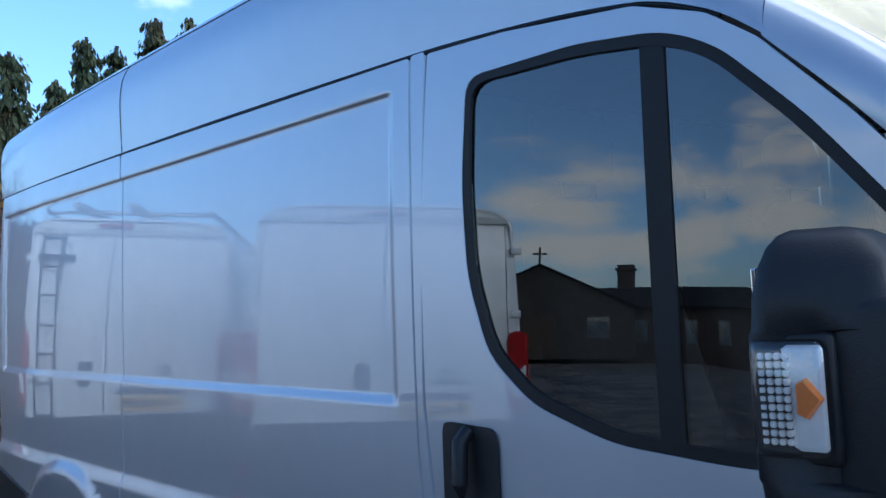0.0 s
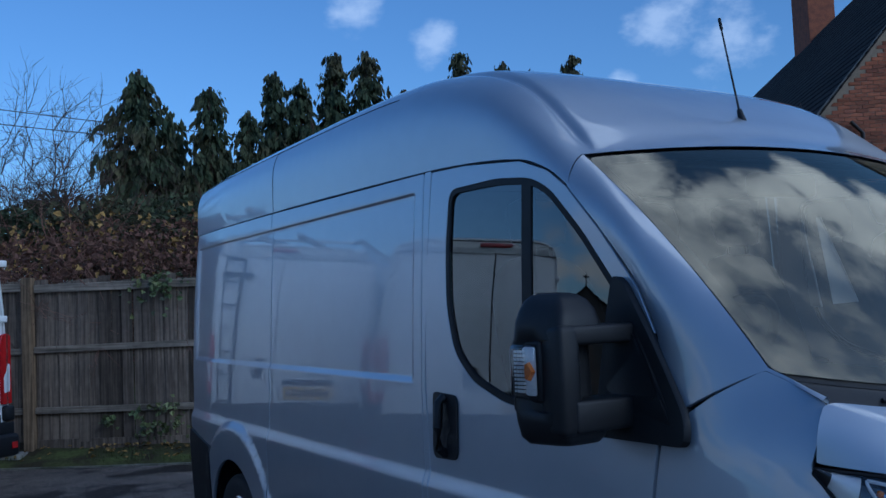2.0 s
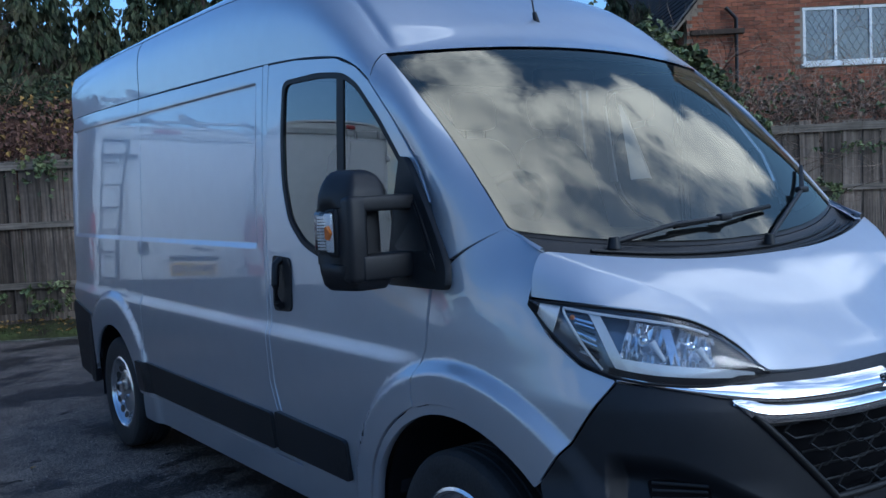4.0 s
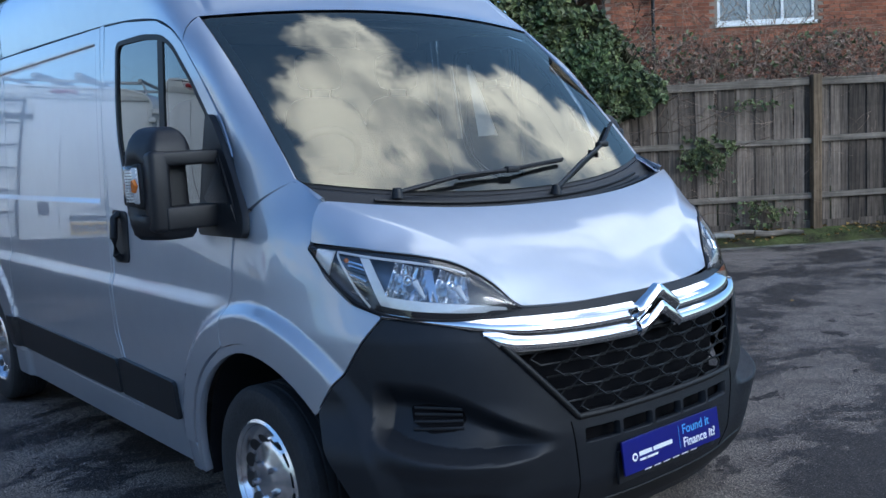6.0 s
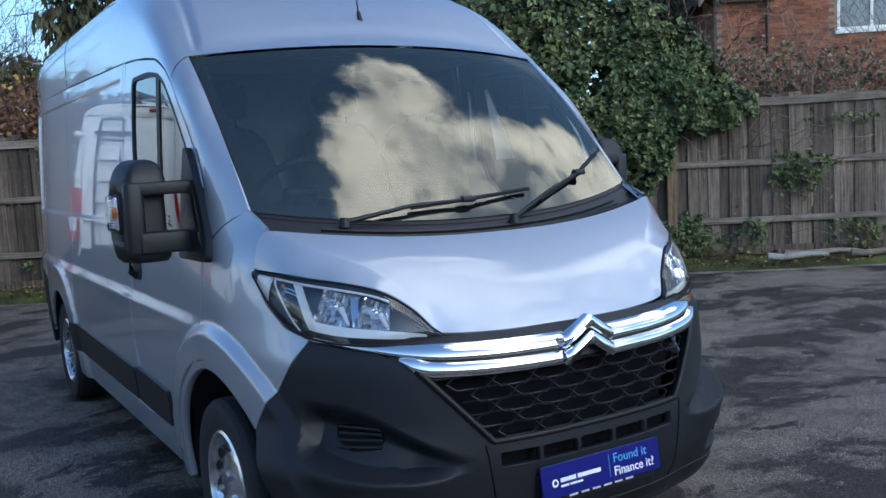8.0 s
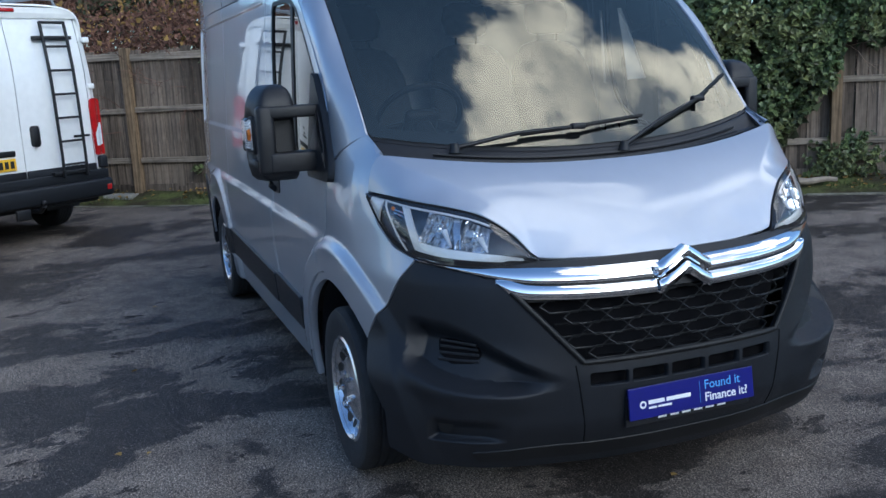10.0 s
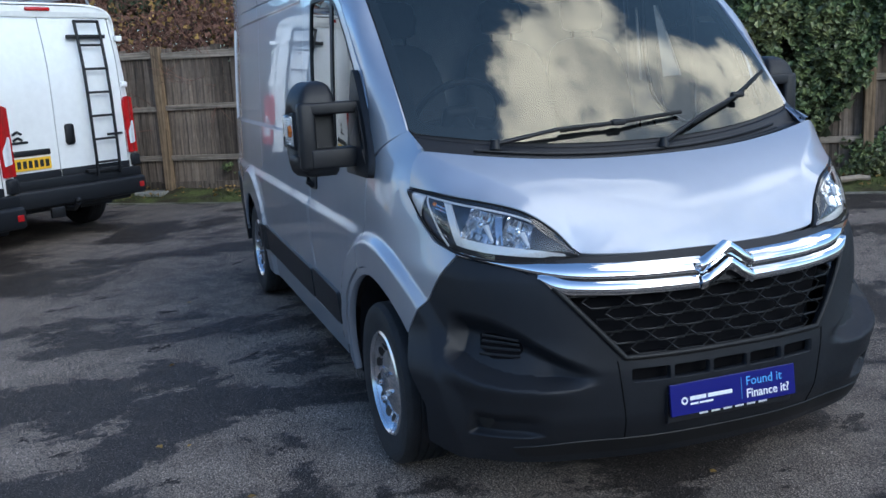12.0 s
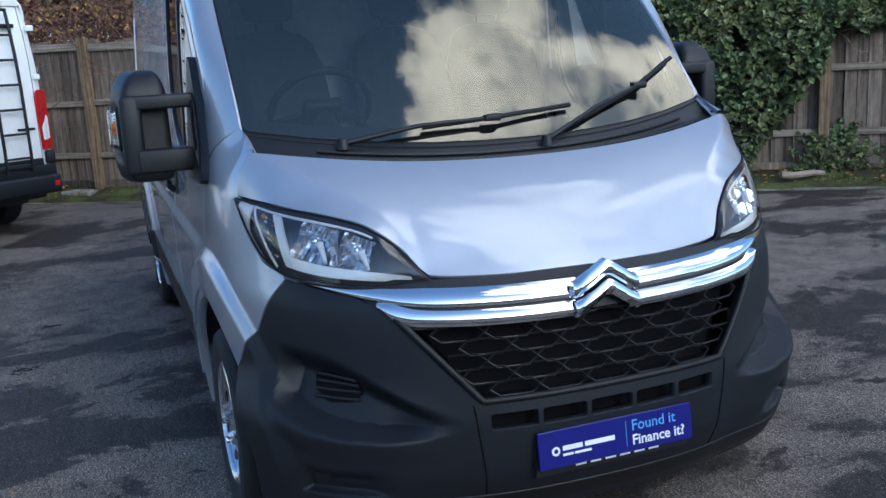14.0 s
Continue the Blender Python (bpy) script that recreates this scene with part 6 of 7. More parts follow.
# ---- trees ----
def conifer(x, y, height, width, seed, label):
    """A drooping evergreen: tapered trunk, layered boughs that sag, hanging sprays of small scales."""
    rnd = random.Random(seed)
    tree = thing("conifer", label, "tree", pose(x, y, 0.1), "row of drooping conifers")
    bm = bmesh.new()
    tip = Vector((rnd.uniform(-0.15, 0.15), rnd.uniform(-0.15, 0.15), height))
    tube(bm, [(0, 0, 0), tip * 0.35, tip * 0.7, tip * 0.93, tip + Vector((0.03, 0.02, 0.0)), tip + Vector((0.09, 0.05, -0.12))], 0.16, 7, 0.012)
    part("trunk", bm, BARK, tree, smooth=60)
    verts, faces = [], []

    def spray(p, d, s):
        side = d.cross(Vector((rnd.gauss(0, 1), rnd.gauss(0, 1), rnd.gauss(0, 1)))).normalized()
        k = len(verts)
        verts.extend((p - side * s * 0.08, p + d * s * 0.45 - side * s * 0.20, p + d * s, p + d * s * 0.45 + side * s * 0.20))
        faces.append((k, k + 1, k + 2, k + 3))
    boughs = int(120 * height / 7)
    for i in range(boughs):
        h = 0.08 + 0.91 * (i / boughs) ** 0.85
        a = i * 2.4 + rnd.uniform(-0.8, 0.8)
        ln = 1.05 * width * (1 - h) ** 0.50 * rnd.uniform(0.45, 1.25) + 0.08
        p = tip * (h + rnd.uniform(-0.02, 0.02))
        d = Vector((math.cos(a), math.sin(a), rnd.uniform(0.1, 0.9)))
        n = max(4, int(ln / 0.12))
        size = 0.5 + 0.5 * (1 - h)
        for j in range(n):
            d = (d + Vector((0, 0, -1.5 / n))).normalized()
            p = p + d * ln / n
            for _ in range(7):
                q = p + Vector((rnd.gauss(0, 0.12), rnd.gauss(0, 0.12), rnd.gauss(0, 0.10))) * size
                spray(q, Vector((d.x * 0.3 + rnd.gauss(0, 0.25), d.y * 0.3 + rnd.gauss(0, 0.25), -1)).normalized(), rnd.uniform(0.18, 0.60) * size)
    for i in range(int(320 * height / 7)):
        h = rnd.random() ** 0.7
        spray(tip * h + Vector((rnd.gauss(0, 0.22), rnd.gauss(0, 0.22), 0)) * (0.25 + (1 - h)) * width, Vector((rnd.gauss(0, 0.3), rnd.gauss(0, 0.3), -1)).normalized(), rnd.uniform(0.2, 0.55) * (0.5 + 0.5 * (1 - h)))
    link_mesh("crown", verts, faces, CONIFER, tree, "dark green drooping crown", smooth=False)


EYE = Vector((1.7, -2.6, 1.53))


def afar(az, dist):
    """A place on the ground in the compass direction az, counted from +x, as the yard's corner sees it."""
    return EYE.x + dist * math.cos(radians(az)), EYE.y + dist * math.sin(radians(az))


row = [(167.2, 14.7, 24, 1.95), (163.0, 13.7, 25, 1.10), (160.9, 12.4, 25, 1.0), (159.3, 14.6, 27, 0.95), (158.0, 14.2, 27, 1.1), (155.5, 15.7, 27, 1.25), (153.8, 15.8, 27, 1.2), (151.2, 13.5, 28, 1.2), (147.7, 15.6, 28, 1.15), (144.9, 14.9, 29, 1.0), (143.2, 13.9, 29, 1.1), (140.8, 14.9, 29, 1.1), (139.6, 13.6, 30, 1.2), (131.6, 11.4, 24, 0.9), (129.9, 10.2, 24, 0.8)]
row += [(165.2, 11.3, 26, 1.5), (164.2, 9.5, 24, 1.4), (162.0, 10.0, 25, 1.4), (160.0, 10.0, 26, 1.5), (157.0, 11.5, 26, 1.5), (154.5, 12.0, 28, 1.5), (149.5, 11.0, 28, 1.5), (146.0, 11.0, 29, 1.4), (142.0, 11.0, 29, 1.4)]
for k, (az, el, dist, width) in enumerate(row):
    x, y = afar(az, dist)
    conifer(x, y, 1.43 + dist * math.tan(radians(el)), width, 100 + k, "broad dark conifer with drooping sprays" if k == 0 else "dark conifer with drooping tip")


def bare_tree(az, dist, height, seed, spread=1.0):
    x, y = afar(az, dist)
    tree = thing("bare_tree", "leafless tree with fine bare branches", "tree", pose(x, y, 0.1))
    bm = bmesh.new()
    tube(bm, [(0, 0, 0), (0.06, 0.03, height * 0.2), (0, 0.06, height * 0.36)], 0.09, 7, 0.05)
    part("trunk", bm, BARK, tree, smooth=60)

    def starts(rnd):
        for _ in range(9):
            yield (rnd.uniform(-0.05, 0.05), rnd.uniform(-0.05, 0.05), height * rnd.uniform(0.25, 0.37)), (rnd.gauss(0, 0.45) * spread, rnd.gauss(0, 0.45) * spread, 0.9), 4
    stems("crown", starts, BARK, "", "", seed, (height * 0.32, height * 0.5), 0.026, -0.2, 4, parent=tree)


bare_tree(174.6, 17, 5.0, 61, 1.1)
bare_tree(177.5, 18, 4.8, 62, 1.0)
bare_tree(171.6, 17, 4.2, 63, 0.7)
bare_tree(170.0, 16, 3.7, 64, 0.6)
bare_tree(128.0, 15, 3.6, 65, 0.8)


def wire(a, b, sag=0.4):
    bm = bmesh.new()
    tube(bm, [Vector(a).lerp(Vector(b), t / 12) - Vector((0, 0, sag * 4 * t / 12 * (1 - t / 12))) for t in range(13)], 0.018, 5)
    tagged(part("overhead_wire", bm, INK, smooth=60), "thin overhead telephone wire", "wire", group="overhead wires")


for az in (183, 149):
    x, y = afar(az, 38)
    bm = bmesh.new()
    tube(bm, [(x, y, 0), (x, y, 10.6)], 0.12, 8, 0.09)
    tagged(part("telegraph_pole", bm, BARK, smooth=60), "plain brown wooden telegraph pole", "pole", group="telegraph poles")
for el0, el1 in ((12.8, 10.0), (11.9, 9.6)):
    p, q = afar(183, 38), afar(149, 38)
    wire((*p, 1.5 + 38 * math.tan(radians(el0))), (*q, 1.5 + 38 * math.tan(radians(el1))))
# ---- the brick house behind the fence ----
HOUSE = Matrix.Translation((-8.3, 14.2, 0)) @ Matrix.Rotation(math.atan2(0.8, 0.6), 4, "Z")  # x along the gable wall, -y towards the yard


def brick_house():
    house = thing("brick_house", "red brick house with a steep dark tiled roof", "house", HOUSE)
    lo, hi, eave, slope, deep = -2.3, 8.0, 4.62, 1.2, 30.0
    apex = (lo + hi) / 2
    top = eave + (apex - lo) * slope
    w0, w1, z0, z1 = 0.0, 2.02, 3.55, 4.66
    # mortar wall with a real opening for the window, and the other walls
    bm = bmesh.new()
    loops = [[(lo, -0.2), (hi, -0.2), (hi, eave), (apex, top), (lo, eave)], [(w0, z0), (w1, z0), (w1, z1), (w0, z1)]]
    for loop in loops:
        vs = [bm.verts.new((x, 0.012, z)) for x, z in loop]
        for a, b in zip(vs, vs[1:] + vs[:1]):
            bm.edges.new((a, b))
    bmesh.ops.triangle_fill(bm, use_beauty=True, edges=bm.edges[:])
    made = bmesh.ops.extrude_face_region(bm, geom=bm.faces[:])["geom"]
    bmesh.ops.translate(bm, vec=(0, 0.25, 0), verts=[v for v in made if isinstance(v, bmesh.types.BMVert)])
    wall = part("gable_wall", bm, MORTAR, house, "red brick gable wall")
    bm = bmesh.new()
    box(bm, lo, lo + 0.25, 0.27, deep, -0.2, eave)
    box(bm, hi - 0.25, hi, 0.27, deep, -0.2, eave)
    box(bm, lo, hi, deep, deep + 0.25, -0.2, eave)
    part("wall", bm, BRICK, house, "plain brick walls")
    # roof: two slopes of overlapping courses
    for sgn in (0, 1):
        verts, faces = [], []
        n = 30
        for i in range(n):
            for y0 in range(40):
                ya, yb = -0.22 + y0 * (deep + 0.5) / 40, -0.22 + (y0 + 1) * (deep + 0.5) / 40 - 0.01
                t0, t1 = -0.06 + i / n, -0.06 + (i + 1) / n + 0.012
                x0_, x1_ = lo + (apex - lo) * t0, lo + (apex - lo) * t1
                za, zb = eave + (apex - lo) * t0 * slope + 0.09, eave + (apex - lo) * t1 * slope + 0.055
                if sgn:
                    x0_, x1_ = 2 * apex - x0_, 2 * apex - x1_
                k = len(verts)
                verts += [(x0_, ya, za), (x0_, yb, za), (x1_, yb, zb), (x1_, ya, zb), (x0_, ya, za - 0.05), (x0_, yb, za - 0.05), (x1_, yb, zb - 0.03), (x1_, ya, zb - 0.03)]
                faces += [(k, k + 1, k + 2, k + 3), (k, k + 4, k + 5, k + 1), (k, k + 3, k + 7, k + 4), (k + 1, k + 5, k + 6, k + 2), (k + 4, k + 7, k + 6, k + 5)]
        roof = link_mesh("roof", verts, faces, TILE, house, "steep dark tiled roof", smooth=False)
        bm = bmesh.new()
        x0_, x1_ = (lo - 0.35, apex) if not sgn else (hi + 0.35, apex)
        for a, b, c in ((-0.16, -0.10, 0.10),):
            vs = [bm.verts.new(p) for p in ((x0_, a, eave - 0.36 - 0.10), (x1_, a, top - 0.13), (x1_, a, top + 0.03), (x0_, a, eave - 0.36 + 0.06))]
            bm.faces.new(vs)
            made = bmesh.ops.extrude_face_region(bm, geom=bm.faces[:])["geom"]
            bmesh.ops.translate(bm, vec=(0, 0.10, 0), verts=[v for v in made if isinstance(v, bmesh.types.BMVert)])
        part("verge_board", bm, MORTAR, roof)
    # chimney on the slope
    bm = bmesh.new()
    box(bm, 2.35, 3.25, 15.2, 17.2, 9.5, 13.6, 0.01)
    box(bm, 2.27, 3.33, 15.12, 17.28, 13.2, 13.4, 0.01)
    ch = part("chimney", bm, BRICK, house, "brick chimney stack")
    for d in (15.6, 16.2, 16.8):
        bm = bmesh.new()
        bmesh.ops.create_cone(bm, cap_ends=True, segments=12, radius1=0.16, radius2=0.12, depth=0.55, matrix=Matrix.Translation((2.8, d, 13.85)))
        part("chimney_pot", bm, BRICK, ch, smooth=50)
    # downpipe and small eave bracket
    bm = bmesh.new()
    tube(bm, [(-1.35, -0.09, z) for z in (0, 2, 4.5)] + [(-1.55, -0.09, 4.72)], 0.042, 8)
    part("downpipe", bm, INK, house, "dark rainwater pipe", smooth=60)
    bm = bmesh.new()
    box(bm, -2.25, -1.2, -0.16, -0.02, 4.20, 4.30, 0.01)
    part("gutter_board", bm, BARK, house)
    # window: frame, three lights, leaded panes
    win = new("window")
    win.parent = house
    win["label"] = "white window with leaded panes"
    bm = bmesh.new()
    box(bm, w0, w1, 0.02, 0.10, z0, z0 + 0.06, 0.006)
    box(bm, w0, w1, 0.02, 0.10, z1 - 0.06, z1, 0.006)
    for x in (w0, w1 - 0.06, w0 + 0.62, w0 + 1.32):
        box(bm, x, x + 0.06, 0.02, 0.10, z0 + 0.05, z1 - 0.05, 0.006)
    part("window_frame", bm, UPVC, win, "white window frame")
    bm = bmesh.new()
    box(bm, w0 - 0.06, w1 + 0.06, -0.06, 0.06, z0 - 0.07, z0 - 0.004, 0.008)
    part("sill", bm, UPVC, win)
    for a, b in ((w0 + 0.06, w0 + 0.62), (w0 + 0.68, w0 + 1.32), (w0 + 1.38, w1 - 0.06)):
        bm = bmesh.new()
        box(bm, a, b, 0.055, 0.065, z0 + 0.06, z1 - 0.06)
        part("pane", bm, PANE, win, "dim leaded glass")
        bm = bmesh.new()
        n = 4
        w, h = b - a, z1 - z0 - 0.12
        for i in range(-6, 7):
            for sg in (1, -1):
                pts = []
                for t in (0, 1):
                    x = (i / n + t * sg * h / w * 0.6)
                    pts.append((x, t))
                (xa, ta), (xb, tb) = pts
                lo_t, hi_t = 0.0, 1.0
                if xb != xa:
                    ts = sorted(((0 - xa) / (xb - xa), (1 - xa) / (xb - xa)))
                    lo_t, hi_t = max(0, ts[0]), min(1, ts[1])
                if hi_t - lo_t > 0.02:
                    p = [(a + (xa + (xb - xa) * t) * w, 0.052, z0 + 0.06 + t * h) for t in (lo_t, hi_t)]
                    tube(bm, p, 0.006, 4, cap=False)
        part("lead", bm, LEAD, win)
    # bricks in courses, the nearest as pieces of their own
    bw, bh, gap = 0.215, 0.065, 0.010
    me = []
    for half in (1.0, 0.5):
        bm = bmesh.new()
        box(bm, 0, bw * half, 0, 0.03, 0, bh, 0.003, segments=1)
        one = bpy.data.meshes.new("brick")
        bm.to_mesh(one)
        bm.free()
        one.materials.append(BRICK)
        me.append(one)
    verts, faces, singles = [], [], 0
    rnd = random.Random(77)
    for c in range(0, 62):
        z = 2.35 + c * (bh + gap)
        x, k = lo - (0.11 if c % 2 else 0.0), 0
        while x < 5.2:
            xe = x + bw
            inside = x >= lo - 0.01 and z + bh < eave + (x - lo) * slope - 0.02 and (xe < 2 * apex)
            hole = xe > w0 - 0.005 and x < w1 + 0.005 and z + bh > z0 - 0.06 and z < z1
            if inside and not hole:
                d = rnd.uniform(-0.003, 0.003)
                if -1.6 < x < 2.4 and z > 4.72 and singles < 290 or (x > w1 and x < 3.4 and 3.6 < z and singles < 290):
                    ob = new("brick", me[0])
                    ob.parent = wall
                    ob.matrix_basis = Matrix.Translation((x, -0.002 + d, z))
                    singles += 1
                else:
                    b = len(verts)
                    y = -0.002 + d
                    verts += [(x, y, z), (xe, y, z), (xe, y, z + bh), (x, y, z + bh), (x, 0.013, z), (xe, 0.013, z), (xe, 0.013, z + bh), (x, 0.013, z + bh)]
                    faces += [(b, b + 1, b + 2, b + 3), (b, b + 4, b + 5, b + 1), (b + 1, b + 5, b + 6, b + 2), (b + 2, b + 6, b + 7, b + 3), (b + 3, b + 7, b + 4, b)]
            x = xe + gap
    rest = link_mesh("brickwork", verts, faces, BRICK, wall, "red brickwork in courses", smooth=False)
    rest["kind"] = "stuff"


brick_house()


# ---- the low hall and the houses that the glass mirrors ----
def hall():
    m = Matrix.Translation((-28.0, -30.5, 0.35)) @ Matrix.Rotation(radians(48), 4, "Z")
    h = thing("church_hall", "low dark-roofed hall with a cross on its gable", "hall", m)
    # gable faces +x; ridge along x
    bm = bmesh.new()
    pts = [(-4.2, -0.1), (4.2, -0.1), (4.2, 2.6), (0, 4.75), (-4.2, 2.6)]
    a = [bm.verts.new((0, y, z)) for y, z in pts]
    b = [bm.verts.new((-12, y, z)) for y, z in pts]
    bm.faces.new(a)
    bm.faces.new(b[::-1])
    for i in range(5):
        bm.faces.new((a[i], b[i], b[(i + 1) % 5], a[(i + 1) % 5]))
    # wall colour kept very dark to carry the shade of a backlit gable
    part("wall", bm, shader("backlit_hall_plaster", (0.040, 0.034, 0.030), 0.9, vary=0.2, scale=2), h, "brownish hall walls, coloured dark as if backlit")
    for sg in (-1, 1):
        bm = bmesh.new()
        vs = [bm.verts.new(p) for p in ((0.3, 0, 4.86), (-12.3, 0, 4.86), (-12.3, sg * 4.6, 2.5), (0.3, sg * 4.6, 2.5))]
        f = bm.faces.new(vs)
        bmesh.ops.solidify(bm, geom=[f], thickness=0.12)
        part("roof", bm, BACKLIT_SLATE, h, "slate roof slope, coloured darker as if backlit")
    bm = bmesh.new()
    box(bm, -0.05, 0.05, -0.05, 0.05, 4.7, 5.75, 0.01)
    box(bm, -0.045, 0.045, -0.33, 0.33, 5.33, 5.43, 0.01)
    part("cross", bm, INK, h, "plain dark cross on the gable")
    bm = bmesh.new()
    box(bm, -0.06, 0.02, -0.7, 0.7, 0, 2.1, 0.02)
    part("door", bm, BARK, h)
    for y in (-2.6, 2.6):
        bm = bmesh.new()
        box(bm, -0.04, 0.02, y - 0.5, y + 0.5, 1.0, 2.1, 0.02)
        part("window", bm, PANE, h)
    m2 = Matrix.Translation((-23.8, -35.3, 0)) @ Matrix.Rotation(radians(60), 4, "Z")
    c = thing("terrace_house", "distant house with a tall chimney, coloured dark as if backlit", "house", m2)
    bm = bmesh.new()
    box(bm, -9, 0, -7, 6, -0.1, 3.1, 0.02)
    # brick darkened in colour, since the house stands against the light
    backlit_brick = shader("backlit_brick", (0.038, 0.026, 0.023), 0.9, vary=0.3, scale=3)
    part("wall", bm, backlit_brick, c)
    for sg in (-1, 1):
        bm = bmesh.new()
        vs = [bm.verts.new(p) for p in ((-4.5, -7.2, 4.3), (-4.5, 6.2, 4.3), (-4.5 + sg * 4.8, 6.2, 3.0), (-4.5 + sg * 4.8, -7.2, 3.0))]
        f = bm.faces.new(vs)
        bmesh.ops.solidify(bm, geom=[f], thickness=0.12)
        part("roof", bm, BACKLIT_SLATE, c)
    bm = bmesh.new()
    box(bm, -4.9, -4.1, 2.6, 3.4, 3.6, 5.6, 0.02)
    box(bm, -5.0, -4.0, 2.5, 3.5, 5.25, 5.4, 0.02)
    part("chimney", bm, backlit_brick, c)
    for y in (-4, -1, 2, 4.5):
        bm = bmesh.new()
        box(bm, -0.02, 0.03, y - 0.5, y + 0.5, 1.1, 2.3, 0.02)
        part("window", bm, PANE, c)


hall()


def low_sky_blocker():
    """An unseen plain wall, added to keep low sky light off the van's nose."""
    bm = bmesh.new()
    box(bm, 15.0, 15.3, -22, 20, -0.1, 3.4, 0.02)
    w = part("wall_front", bm, BRICK)
    tagged(w, "unseen plain brick wall added to block low sky before the van", "wall", kind="structure")


low_sky_blocker()
# ---- white vans parked beside the yard, tails towards the camera ----
def white_van():
    v = thing("white_panel_van", "white panel van with red tail lamps and black bumper", "van", None, "white vans parked in a row")
    zs = (0.50, 0.65, 0.8, 0.92, 0.98, 1.1, 1.29, 1.32, 1.6, 1.8, 1.98, 2.01, 2.08)
    xs = [-4.40, -4.2, -4.0, -3.9, -3.2, -2.95, -2.0, -1.4, -1.2, -0.9, -0.7, -0.55, -0.46]
    for sgn in (-1, 1):
        body = [(-0.10, 1.22), (-0.20, 0.85), (-0.36, 0.75), (-0.47, 0.62), (-0.5, 0.36), (-3.0, 0.36)] + [(-3.45 + 0.44 * math.cos(radians(a)), 0.335 + 0.44 * math.sin(radians(a))) for a in range(10, 171, 16)] + [(-3.9, 0.66), (-4.42, 0.70), (-4.435, 1.2), (-4.43, 1.7), (-4.40, 2.10), (-2.9, 2.097), (-1.3, 2.075)] + DOOR_TOP[1:]
        panel("side", rounded(body, 0.01), flank(sgn), steps(-4.4, 0, 0.16), steps(0.4, 2.1, 0.09, (0.925, 0.955, 0.985, 1.285, 1.318)), WHITE, v, [rounded(WINDOW, 0.05)], label="white side")
        panel("side_window", inset(rounded(WINDOW, 0.05), 0.002), flank(sgn, -0.004), steps(-1.2, 0, 0.2), steps(1.2, 2, 0.15), GLASS, v, depth=0.004)
        wing = [(-0.10, 1.22), (-0.188, 0.905), (-0.195, 0.835)] + [(0.50 * math.cos(radians(a)), 0.335 + 0.50 * math.sin(radians(a))) for a in range(112, 41, -10)] + [(0.452, 0.79), (0.555, 0.968), (0.29, 1.18), (0.185, 1.355), (0.146, 1.392)]
        panel("front_wing", rounded(wing, 0.01), flank(sgn), steps(-0.2, 0.6, 0.08), steps(0.7, 1.4, 0.08), WHITE, v)
        wheel(v, 0.0, sgn * 0.905, sgn)
        wheel(v, -3.45, sgn * 0.905, sgn)
        liner(v, -3.45, sgn)
        # tail lamp: red, pale middle, red foot
        lamp_o = [(0.882, 0.86), (0.875, 1.10), (0.862, 1.40), (0.880, 1.475), (0.95, 1.49), (1.012, 1.47), (1.022, 0.86)]

        def tail(y, z, out=0.034, s=sgn):
            c = smooth(0.87, 1.0, y)
            return (-4.445 - out + 0.045 * c * c, s * y, z)
        lampo = panel("tail_lamp", rounded(lamp_o, 0.015), tail, steps(0.86, 1.02, 0.02), steps(0.86, 1.5, 0.08), REDLENS, v, depth=0.05, label="tall red tail lamp", middle=(-4.0, sgn * 0.8, 1.1))
        panel("pale_lens", rounded([(0.900, 0.96), (0.895, 1.10), (0.985, 1.22), (1.0, 1.20), (1.0, 0.97)], 0.012), lambda y, z: tail(y, z, 0.038), steps(0.9, 1.0, 0.02), [1.05], PALELENS, lampo, depth=0.01, middle=(-4.0, sgn * 0.8, 1.1))
        bm = bmesh.new()
        box(bm, -4.50, -4.40, min(sgn * 0.90, sgn * 1.0), max(sgn * 0.90, sgn * 1.0), 0.71, 0.845, 0.02)
        part("corner_step", bm, BUMPER, v, smooth=50)
        # rear doors: each its own sheet, meeting at the middle
        rows = []
        for z in (0.70, 0.9, 1.2, 1.5, 1.8, 2.0, 2.12, 2.24, 2.34, 2.41):
            edge = 0.868 if z < 1.5 else 0.868 - 0.02 * (z - 1.5)
            back = -4.455 + 0.10 * smooth(1.6, 2.5, z) ** 1.5
            rows.append([(back + 0.012 * (k / 8) ** 4, sgn * (0.006 + (edge - 0.006) * k / 8), z) for k in range(9)])
        door = sheet("rear_door", rows, WHITE, v, "white rear door", thick=0.03)
        # frame between door and side
        rows = []
        for z in (0.70, 0.85, 1.5, 1.8, 2.0, 2.08):
            w = half_width(-4.41, z)
            edge = 0.872 if z < 1.5 else 0.872 - 0.02 * (z - 1.5)
            back = -4.45 + 0.10 * smooth(1.6, 2.5, z) ** 1.5
            rows.append([(back, sgn * edge, z), (back + 0.008, sgn * (edge + w) / 2, z), (-4.40, sgn * w, z)])
        for a in (0.9, 0.8, 0.7, 0.62):
            p = upper(-4.39, a)
            back = -4.45 + 0.10 * smooth(1.6, 2.5, p[2]) ** 1.5
            edge = 0.872 - 0.02 * (p[2] - 1.5) if p[2] < 2.41 else 0.85
            rows.append([(back, sgn * min(edge, p[1] - 0.01), p[2]), (back + 0.008, sgn * (min(edge, p[1] - 0.01) + p[1]) / 2, p[2]), (-4.39, sgn * p[1], p[2])])
        sheet("rear_frame", rows, WHITE, v)
        for z in (0.95, 1.62, 2.12):
            bm = bmesh.new()
            box(bm, -4.46, -4.40, min(sgn * 0.885, sgn * 0.965), max(sgn * 0.885, sgn * 0.965), z - 0.03, z + 0.03, 0.01)
